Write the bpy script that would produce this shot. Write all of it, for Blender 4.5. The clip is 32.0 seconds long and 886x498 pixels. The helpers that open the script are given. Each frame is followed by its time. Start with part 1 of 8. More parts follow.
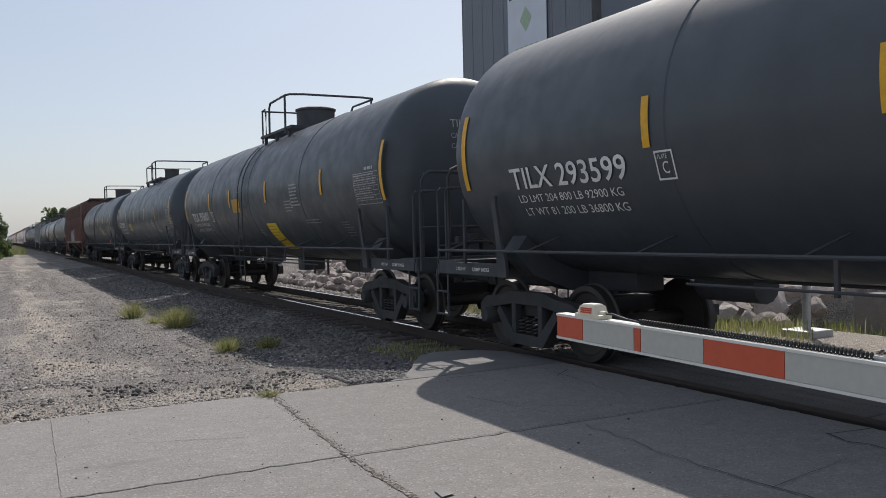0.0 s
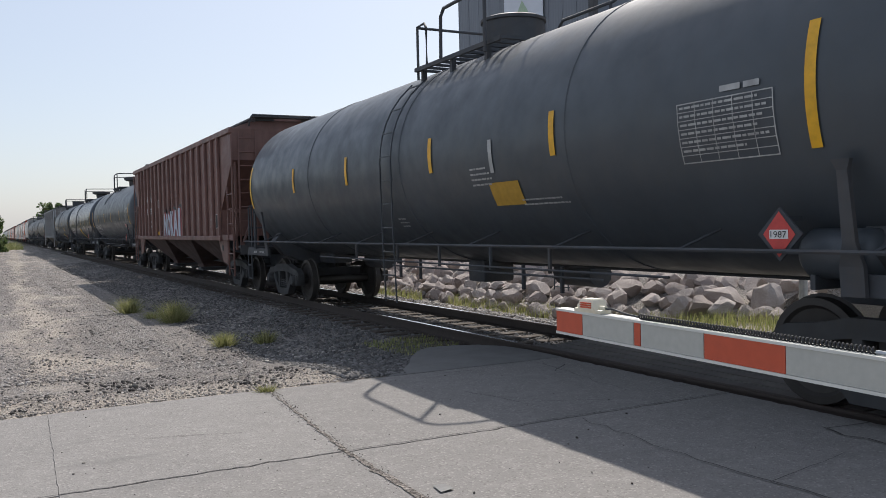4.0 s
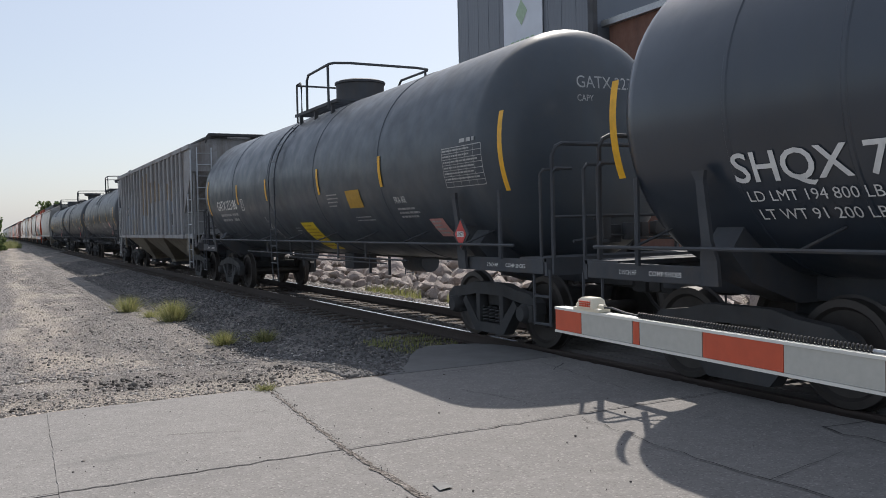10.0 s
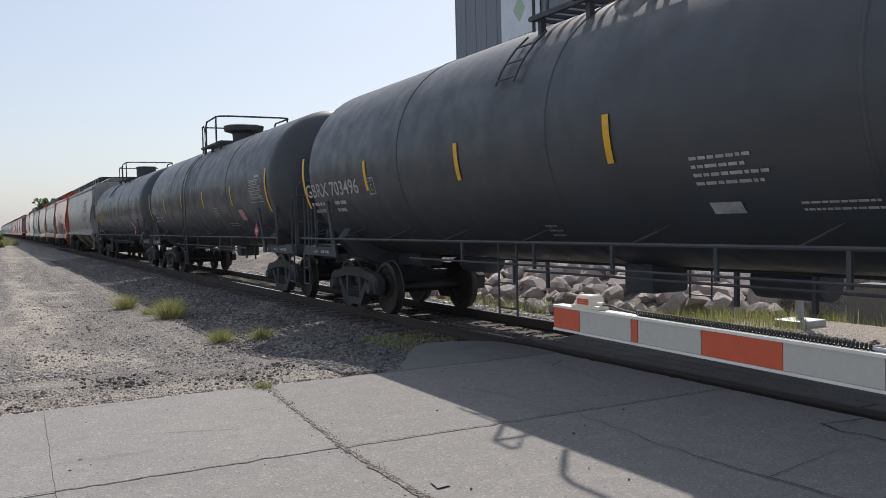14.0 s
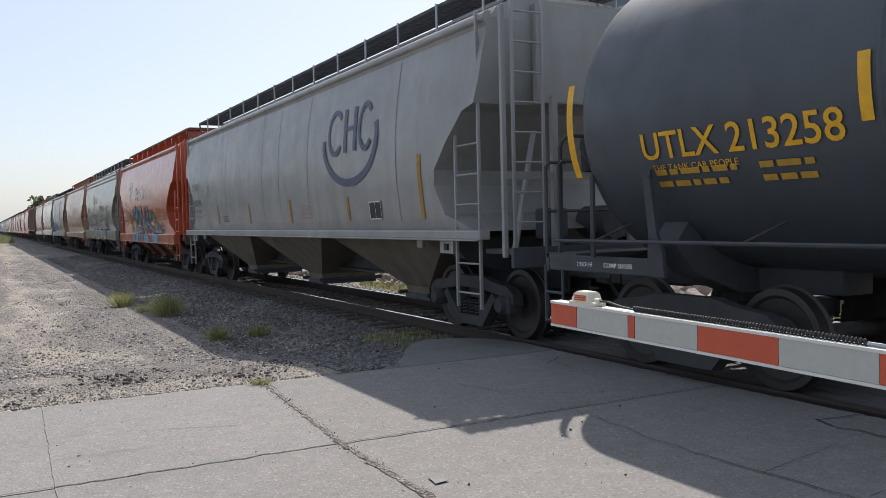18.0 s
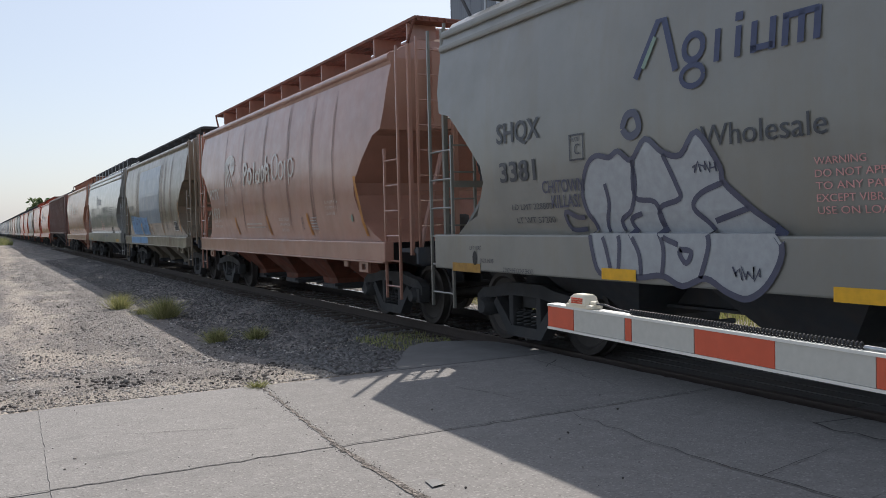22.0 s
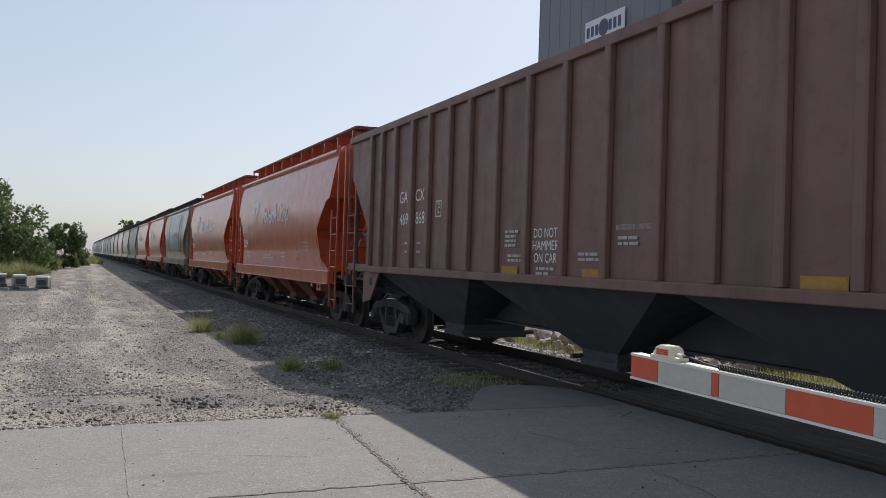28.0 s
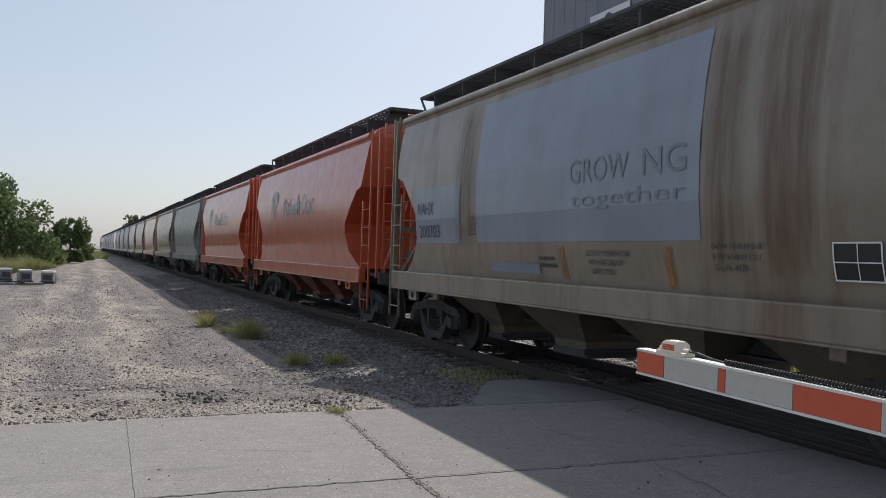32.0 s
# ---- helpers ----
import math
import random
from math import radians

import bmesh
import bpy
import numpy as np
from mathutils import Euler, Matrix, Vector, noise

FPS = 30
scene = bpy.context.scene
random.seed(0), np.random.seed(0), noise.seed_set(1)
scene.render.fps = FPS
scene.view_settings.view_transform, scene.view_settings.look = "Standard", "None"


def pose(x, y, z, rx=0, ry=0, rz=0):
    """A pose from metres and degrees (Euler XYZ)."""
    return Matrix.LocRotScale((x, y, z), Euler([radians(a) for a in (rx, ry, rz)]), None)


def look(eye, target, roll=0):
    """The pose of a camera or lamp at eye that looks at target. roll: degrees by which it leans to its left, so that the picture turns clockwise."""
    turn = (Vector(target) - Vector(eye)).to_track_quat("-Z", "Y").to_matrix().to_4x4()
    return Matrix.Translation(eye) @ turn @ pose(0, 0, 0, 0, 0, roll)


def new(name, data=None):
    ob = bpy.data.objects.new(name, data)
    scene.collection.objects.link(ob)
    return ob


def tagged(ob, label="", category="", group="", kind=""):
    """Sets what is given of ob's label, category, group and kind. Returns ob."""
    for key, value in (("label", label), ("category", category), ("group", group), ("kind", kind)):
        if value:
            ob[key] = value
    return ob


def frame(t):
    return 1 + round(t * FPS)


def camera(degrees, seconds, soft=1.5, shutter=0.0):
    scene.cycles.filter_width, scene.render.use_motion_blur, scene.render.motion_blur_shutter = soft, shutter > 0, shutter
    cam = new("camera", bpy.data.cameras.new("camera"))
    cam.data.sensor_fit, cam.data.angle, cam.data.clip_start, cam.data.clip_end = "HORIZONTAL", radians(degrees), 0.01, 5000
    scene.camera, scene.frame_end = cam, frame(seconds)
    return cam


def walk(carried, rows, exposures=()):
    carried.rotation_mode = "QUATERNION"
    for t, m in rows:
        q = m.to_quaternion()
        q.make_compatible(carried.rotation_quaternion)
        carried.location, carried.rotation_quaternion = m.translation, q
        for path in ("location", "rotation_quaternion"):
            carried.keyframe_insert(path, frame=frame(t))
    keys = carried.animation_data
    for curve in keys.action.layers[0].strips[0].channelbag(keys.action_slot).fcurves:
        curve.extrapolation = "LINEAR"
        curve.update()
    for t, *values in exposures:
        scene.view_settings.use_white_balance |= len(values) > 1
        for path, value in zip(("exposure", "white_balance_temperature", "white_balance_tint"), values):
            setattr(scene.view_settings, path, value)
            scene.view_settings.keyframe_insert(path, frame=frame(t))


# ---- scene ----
cam = camera(54.77, 32.0, soft=0.9)
PATH = [
    (0.0, pose(0.000, -0.000, 1.620, 88.798, 1.349, -27.479)),
    (0.5, pose(-0.005, 0.008, 1.617, 88.763, 1.384, -27.560)),
    (1.0, pose(-0.024, -0.001, 1.616, 88.738, 1.295, -27.639)),
    (1.5, pose(-0.024, 0.003, 1.623, 88.609, 1.460, -27.634)),
    (2.0, pose(-0.013, 0.013, 1.623, 88.545, 1.449, -27.570)),
    (2.5, pose(0.006, 0.018, 1.619, 88.613, 1.427, -27.660)),
    (3.0, pose(0.004, 0.023, 1.621, 88.486, 1.417, -27.732)),
    (3.5, pose(-0.002, 0.022, 1.620, 88.451, 1.395, -27.728)),
    (5.5, pose(-0.008, 0.015, 1.622, 88.355, 1.439, -27.764)),
    (6.0, pose(-0.010, 0.015, 1.625, 88.311, 1.475, -27.810)),
    (6.5, pose(-0.003, 0.022, 1.618, 88.336, 1.433, -27.805)),
    (7.0, pose(-0.002, 0.027, 1.617, 88.312, 1.425, -27.866)),
    (7.5, pose(0.004, 0.029, 1.617, 88.226, 1.445, -27.872)),
    (8.0, pose(-0.018, 0.014, 1.618, 88.236, 1.378, -27.965)),
    (8.5, pose(-0.007, 0.017, 1.615, 88.218, 1.437, -27.896)),
    (9.0, pose(-0.016, 0.014, 1.621, 88.194, 1.416, -27.941)),
    (9.5, pose(-0.009, 0.016, 1.621, 88.253, 1.409, -27.848)),
    (10.0, pose(-0.013, 0.011, 1.619, 88.376, 1.329, -27.800)),
    (10.5, pose(-0.026, 0.005, 1.618, 88.436, 1.255, -27.836)),
    (11.0, pose(-0.023, 0.008, 1.621, 88.366, 1.341, -27.847)),
    (11.5, pose(-0.019, 0.006, 1.620, 88.350, 1.299, -27.823)),
    (12.0, pose(-0.021, 0.003, 1.623, 88.300, 1.335, -27.902)),
    (12.5, pose(-0.017, 0.011, 1.621, 88.287, 1.344, -27.923)),
    (13.0, pose(-0.006, 0.024, 1.620, 88.244, 1.322, -27.866)),
    (13.5, pose(-0.012, 0.023, 1.618, 88.239, 1.334, -27.942)),
    (14.0, pose(-0.004, 0.027, 1.623, 88.150, 1.395, -27.952)),
    (14.5, pose(0.004, 0.031, 1.617, 88.164, 1.346, -27.976)),
    (16.5, pose(0.001, 0.007, 1.615, 88.088, 1.318, -28.111)),
    (17.0, pose(-0.014, 0.010, 1.614, 88.079, 1.363, -28.205)),
    (17.5, pose(-0.026, 0.014, 1.618, 88.050, 1.367, -28.214)),
    (18.0, pose(-0.026, 0.008, 1.618, 87.997, 1.372, -28.204)),
    (18.5, pose(-0.036, -0.008, 1.619, 88.004, 1.377, -28.270)),
    (19.0, pose(-0.027, -0.004, 1.615, 87.961, 1.379, -28.224)),
    (19.5, pose(-0.024, -0.001, 1.617, 87.922, 1.413, -28.236)),
    (20.0, pose(-0.013, 0.011, 1.617, 87.975, 1.402, -28.214)),
    (20.5, pose(-0.013, 0.015, 1.616, 88.256, 1.277, -28.162)),
    (21.0, pose(-0.012, 0.017, 1.610, 88.322, 1.243, -28.137)),
    (21.5, pose(-0.003, 0.011, 1.614, 88.252, 1.251, -28.179)),
    (22.0, pose(-0.011, 0.011, 1.618, 88.165, 1.311, -28.275)),
    (22.5, pose(-0.015, 0.009, 1.616, 88.140, 1.289, -28.291)),
    (23.0, pose(-0.012, 0.023, 1.617, 88.094, 1.288, -28.313)),
    (23.5, pose(-0.009, 0.027, 1.617, 88.026, 1.289, -28.354)),
    (24.0, pose(-0.013, 0.017, 1.610, 88.020, 1.262, -28.266)),
    (24.5, pose(-0.028, 0.008, 1.590, 88.533, 0.694, -27.327)),
    (25.0, pose(-0.028, 0.004, 1.596, 88.836, 0.467, -26.668)),
    (25.5, pose(-0.050, -0.009, 1.603, 89.381, 0.304, -26.235)),
    (27.5, pose(-0.077, 0.019, 1.620, 91.022, -1.795, -23.337)),
    (28.0, pose(-0.069, 0.019, 1.612, 90.891, -1.871, -23.229)),
    (28.5, pose(-0.069, 0.014, 1.615, 90.727, -1.853, -23.044)),
    (29.0, pose(-0.074, 0.012, 1.610, 90.700, -1.900, -22.868)),
    (29.5, pose(-0.077, 0.011, 1.604, 90.782, -1.947, -22.868)),
    (30.0, pose(-0.071, 0.008, 1.606, 90.675, -1.868, -22.894)),
    (30.5, pose(-0.079, 0.014, 1.605, 90.656, -1.912, -22.945)),
    (31.0, pose(-0.071, 0.022, 1.606, 90.591, -1.864, -22.944)),
    (31.5, pose(-0.069, 0.026, 1.610, 90.541, -1.829, -22.941)),
    (32.0, pose(-0.069, 0.031, 1.614, 90.519, -1.848, -22.939)),
]
walk(cam, PATH, [(0.0, -0.19, 6350, 10), (1.2, -0.03, 6350, 10), (5.0, 0.04, 6350, 10), (7.0, 0.0, 6350, 10), (14.0, 0.0, 6350, 10), (17.8, 0.18, 6350, 10), (19.0, 0.12, 6350, 10), (23.0, 0.06, 6350, 10), (25.0, -0.05, 6350, 10), (28.0, -0.11, 6350, 10), (32.0, -0.14, 6350, 10)])

# ---------------------------------------------------------------- light
SUN_DIR = Vector((0.58, 0.72, 1.0)).normalized()
world = bpy.data.worlds.new("world")
scene.world = world
world.use_nodes = True
_n = world.node_tree.nodes
_l = world.node_tree.links
sky = _n.new("ShaderNodeTexSky")
sky.sky_type = "NISHITA"
sky.sun_disc = False
sky.sun_elevation = math.asin(SUN_DIR.z)
sky.sun_rotation = math.atan2(SUN_DIR.x, SUN_DIR.y)
sky.altitude = 300
sky.air_density = 1.0
sky.dust_density = 2.2
sky.ozone_density = 1.0
haze = _n.new("ShaderNodeMix")
haze.data_type = "RGBA"
haze.inputs[0].default_value = 0.46
haze.inputs[7].default_value = (6.5, 6.95, 7.8, 1)
_l.new(sky.outputs[0], haze.inputs[6])
_n["Background"].inputs["Strength"].default_value = 0.115
_l.new(haze.outputs[2], _n["Background"].inputs["Color"])
sun_data = bpy.data.lights.new("sun", "SUN")
sun_data.energy = 4.7
sun_data.angle = radians(0.55)
sun_data.color = (1.0, 0.925, 0.835)
sun = new("sun", sun_data)
sun.matrix_world = look(SUN_DIR * 60, (0, 0, 0))
scene.view_settings.exposure = 0.0

# ---------------------------------------------------------------- materials
MATS = {}


def mat_nodes(name):
    m = bpy.data.materials.new(name)
    m.use_nodes = True
    nt = m.node_tree
    return m, nt, nt.nodes["Principled BSDF"]


def tex_noise(nt, scale, detail=4.0, rough=0.55, vec=None, stretch=None):
    n = nt.nodes.new("ShaderNodeTexNoise")
    n.inputs["Scale"].default_value = scale
    n.inputs["Detail"].default_value = detail
    n.inputs["Roughness"].default_value = rough
    co = nt.nodes.new("ShaderNodeTexCoord")
    src = co.outputs[vec or "Object"]
    if stretch:
        mp = nt.nodes.new("ShaderNodeMapping")
        mp.inputs["Scale"].default_value = stretch
        nt.links.new(src, mp.inputs["Vector"])
        src = mp.outputs[0]
    nt.links.new(src, n.inputs["Vector"])
    return n.outputs["Fac"]


def ramp(nt, fac, stops):
    r = nt.nodes.new("ShaderNodeValToRGB")
    e = r.color_ramp.elements
    while len(e) < len(stops):
        e.new(0.5)
    for k, (p, c) in enumerate(stops):
        e[k].position = p
        e[k].color = c if len(c) == 4 else (*c, 1)
    nt.links.new(fac, r.inputs[0])
    return r.outputs[0]


def mix(nt, fac, a, b, mode="MIX"):
    m = nt.nodes.new("ShaderNodeMix")
    m.data_type = "RGBA"
    m.blend_type = mode
    for sock, v in ((m.inputs[0], fac), (m.inputs[6], a), (m.inputs[7], b)):
        if isinstance(v, (int, float)):
            sock.default_value = v
        elif isinstance(v, tuple):
            sock.default_value = v if len(v) == 4 else (*v, 1)
        else:
            nt.links.new(v, sock)
    return m.outputs[2]


def bump(nt, bsdf, height, strength, dist):
    b = nt.nodes.new("ShaderNodeBump")
    b.inputs["Strength"].default_value = strength
    b.inputs["Distance"].default_value = dist
    nt.links.new(height, b.inputs["Height"])
    nt.links.new(b.outputs[0], bsdf.inputs["Normal"])


def scaled(c, k):
    return tuple(min(1.0, v * k) for v in c)


def paint(name, col, rough=0.5, dirt=(0.05, 0.04, 0.03), amount=0.5, metal=0.0, streak=0.5, spec=0.5, coat=0.0):
    """Weathered vehicle paint: patchy fading, vertical streaks, fine grime."""
    if name in MATS:
        return MATS[name]
    m, nt, b = mat_nodes(name)
    fade = tex_noise(nt, 0.7, 5, 0.6)
    c1 = ramp(nt, fade, [(0.3, scaled(col, 0.86)), (0.7, scaled(col, 1.14))])
    st = tex_noise(nt, 1.0, 5, 0.65, stretch=(2.2, 2.2, 0.22))
    sfac = ramp(nt, st, [(0.48, (0, 0, 0)), (0.70, (streak, streak, streak))])
    c2 = mix(nt, sfac, c1, dirt)
    gr = tex_noise(nt, 9.0, 6, 0.7)
    gfac = ramp(nt, gr, [(0.52, (0, 0, 0)), (0.8, (amount, amount, amount))])
    c3 = mix(nt, gfac, c2, dirt)
    nt.links.new(c3, b.inputs["Base Color"])
    rr = ramp(nt, tex_noise(nt, 3.0, 4), [(0.3, (rough * 0.8,) * 3), (0.7, (min(1, rough * 1.25),) * 3)])
    nt.links.new(rr, b.inputs["Roughness"])
    b.inputs["Metallic"].default_value = metal
    b.inputs["Specular IOR Level"].default_value = spec
    b.inputs["Coat Weight"].default_value = coat
    b.inputs["Coat Roughness"].default_value = 0.16
    bump(nt, b, tex_noise(nt, 1.1, 3), 0.18, 0.02)
    MATS[name] = m
    return m


def plain(name, col, rough=0.6, metal=0.0, var=0.12, scale=12.0, coat=0.0):
    if name in MATS:
        return MATS[name]
    m, nt, b = mat_nodes(name)
    c = ramp(nt, tex_noise(nt, scale, 4), [(0.3, scaled(col, 1 - var)), (0.7, scaled(col, 1 + var))])
    nt.links.new(c, b.inputs["Base Color"])
    b.inputs["Roughness"].default_value = rough
    b.inputs["Metallic"].default_value = metal
    b.inputs["Coat Weight"].default_value = coat
    b.inputs["Coat Roughness"].default_value = 0.2
    MATS[name] = m
    return m


def stain(name, col, strength=1.0):
    """Run of dirt or rust whose edges fade into the paint below it."""
    m, nt, b = mat_nodes(name)
    c = ramp(nt, tex_noise(nt, 5.0, 4), [(0.3, scaled(col, 0.7)), (0.7, scaled(col, 1.3))])
    nt.links.new(c, b.inputs["Base Color"])
    b.inputs["Roughness"].default_value = 0.7
    co = nt.nodes.new("ShaderNodeTexCoord")
    sep = nt.nodes.new("ShaderNodeSeparateXYZ")
    nt.links.new(co.outputs["Generated"], sep.inputs[0])

    def calc(op, p, q):
        node = nt.nodes.new("ShaderNodeMath")
        node.operation = op
        node.use_clamp = True
        for k, v in enumerate((p, q)):
            if isinstance(v, float):
                node.inputs[k].default_value = v
            else:
                nt.links.new(v, node.inputs[k])
        return node.outputs[0]

    def bump(out, gain):
        side = calc("MULTIPLY", out, calc("SUBTRACT", 1.0, out))
        node = nt.nodes.new("ShaderNodeMath")
        node.operation = "MULTIPLY"
        node.use_clamp = True
        nt.links.new(side, node.inputs[0])
        node.inputs[1].default_value = gain
        return node.outputs[0]
    grain = ramp(nt, tex_noise(nt, 2.0, 5, 0.6, None, (1.0, 7.0, 0.5)), [(0.33, (0.12, 0.12, 0.12)), (0.66, (1.0, 1.0, 1.0))])
    a = calc("MULTIPLY", calc("MULTIPLY", bump(sep.outputs["Y"], 4.5), bump(sep.outputs["Z"], 9.0)), grain)
    nt.links.new(calc("MULTIPLY", a, strength), b.inputs["Alpha"])
    return m


M_TANK = paint("tank_black", (0.052, 0.062, 0.073), 0.50, (0.066, 0.062, 0.054), 0.3, streak=0.2, coat=0.14)
M_TANK2 = paint("tank_black_new", (0.025, 0.034, 0.048), 0.36, (0.05, 0.05, 0.045), 0.2, streak=0.2, coat=0.45)
M_TANK3 = paint("tank_grey_black", (0.050, 0.062, 0.076), 0.50, (0.075, 0.07, 0.062), 0.35, streak=0.3, coat=0.16)
M_TANK4 = paint("tank_black_satin", (0.044, 0.050, 0.058), 0.52, (0.055, 0.053, 0.048), 0.3, streak=0.25, coat=0.12)
M_FRAME = paint("underframe_black", (0.058, 0.063, 0.071), 0.7, (0.090, 0.074, 0.062), 0.5)
M_BOGIE = paint("bogie_grime", (0.042, 0.043, 0.044), 0.8, (0.062, 0.053, 0.045), 0.5)
M_WHEEL = plain("wheel_steel", (0.045, 0.040, 0.036), 0.55, 0.3)
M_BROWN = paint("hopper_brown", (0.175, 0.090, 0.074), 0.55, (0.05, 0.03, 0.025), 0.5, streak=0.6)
# hopper brown darkened for the bays: underside shade put into the colour
M_BROWND = paint("bay_shade_brown", (0.075, 0.046, 0.040), 0.8, (0.03, 0.025, 0.022), 0.5)
M_BROWN2 = paint("hopper_dark_brown", (0.168, 0.090, 0.075), 0.6, (0.045, 0.03, 0.025), 0.4, streak=0.5, coat=0.15)
M_GREY = paint("hopper_weathered_grey", (0.275, 0.277, 0.280), 0.65, (0.10, 0.07, 0.048), 0.6, streak=0.85)
M_LGREY = paint("hopper_light_grey", (0.27, 0.27, 0.262), 0.5, (0.20, 0.18, 0.15), 0.3, streak=0.5, coat=0.3)
M_PALE2 = paint("hopper_dingy_grey", (0.20, 0.198, 0.176), 0.42, (0.19, 0.165, 0.12), 0.35, streak=0.5, coat=0.6)
M_PALE = paint("hopper_pale_grey", (0.225, 0.230, 0.222), 0.36, (0.24, 0.215, 0.17), 0.25, streak=0.35, coat=0.9)
M_TAN = paint("hopper_tan", (0.205, 0.175, 0.128), 0.5, (0.13, 0.075, 0.045), 0.5, streak=1.0, coat=0.6)
M_ORANGE = paint("hopper_orange", (0.43, 0.070, 0.025), 0.40, (0.24, 0.056, 0.028), 0.25, streak=0.3, coat=0.7)
# dirty orange, also darkened to carry the shade under the car
M_ORANGED = paint("bay_dirt_shade_orange", (0.20, 0.068, 0.042), 0.7, (0.06, 0.04, 0.03), 0.6, streak=0.8)
M_FADED = paint("hopper_faded_orange", (0.355, 0.180, 0.128), 0.45, (0.25, 0.13, 0.09), 0.35, streak=0.5, coat=0.7)
M_FADED2 = paint("hopper_tan_orange", (0.40, 0.205, 0.14), 0.45, (0.25, 0.13, 0.08), 0.35, streak=0.5, coat=0.7)
M_GREEN = paint("hopper_grey_green", (0.20, 0.22, 0.205), 0.5, (0.14, 0.12, 0.10), 0.3, streak=0.4, coat=0.25)
M_BLUEG = paint("hopper_blue_grey", (0.19, 0.225, 0.26), 0.5, (0.14, 0.12, 0.10), 0.3, streak=0.4, coat=0.25)
M_BAYTAN = paint("hopper_bay_tan", (0.16, 0.14, 0.105), 0.7, (0.08, 0.06, 0.04), 0.5)
M_WHITE = plain("marking_white", (0.72, 0.72, 0.70), 0.6, var=0.15, scale=6, coat=0.3)
M_DIM = plain("marking_dim_white", (0.38, 0.38, 0.37), 0.6, var=0.25, scale=6, coat=0.3)
M_FADEDW = plain("marking_faded_cream", (0.50, 0.43, 0.37), 0.6, var=0.2, scale=5, coat=0.7)
M_YELLOW = plain("marking_yellow", (0.72, 0.38, 0.01), 0.45)
M_STICKER = plain("sticker_yellow", (0.75, 0.55, 0.02), 0.5)
M_BLACK = plain("marking_black", (0.02, 0.02, 0.02), 0.6)
M_RED = plain("placard_red", (0.55, 0.06, 0.05), 0.5)
M_PINK = plain("notice_pink", (0.56, 0.27, 0.25), 0.6)
M_STEEL = plain("galvanised", (0.42, 0.43, 0.44), 0.45, 0.7)
M_GRAFBLUE = plain("spray_blue", (0.055, 0.13, 0.20), 0.6, var=0.35, scale=3, coat=0.6)
M_PATCHBLUE = paint("patch_pale_blue", (0.20, 0.24, 0.295), 0.5, (0.17, 0.17, 0.17), 0.25, streak=0.4, coat=0.5)
M_PATCHGREY = paint("patch_blue_grey", (0.24, 0.28, 0.33), 0.65, (0.15, 0.13, 0.11), 0.5, streak=0.6)
M_RUSTP = paint("patch_rust_tan", (0.20, 0.152, 0.098), 0.75, (0.12, 0.07, 0.04), 0.5)
M_NAVY = plain("logo_navy", (0.035, 0.045, 0.10), 0.5, coat=0.15)
M_INK = plain("graffiti_ink", (0.040, 0.045, 0.085), 0.55, coat=0.6)
M_STREAKY = plain("stripe_dull_amber", (0.33, 0.18, 0.03), 0.6, var=0.2)
M_BUFF = plain("panel_buff", (0.46, 0.33, 0.10), 0.6, var=0.15, scale=5)
M_AMBER = plain("spray_amber", (0.45, 0.26, 0.03), 0.6)

# ---------------------------------------------------------------- mesh helper
CACHE = {}


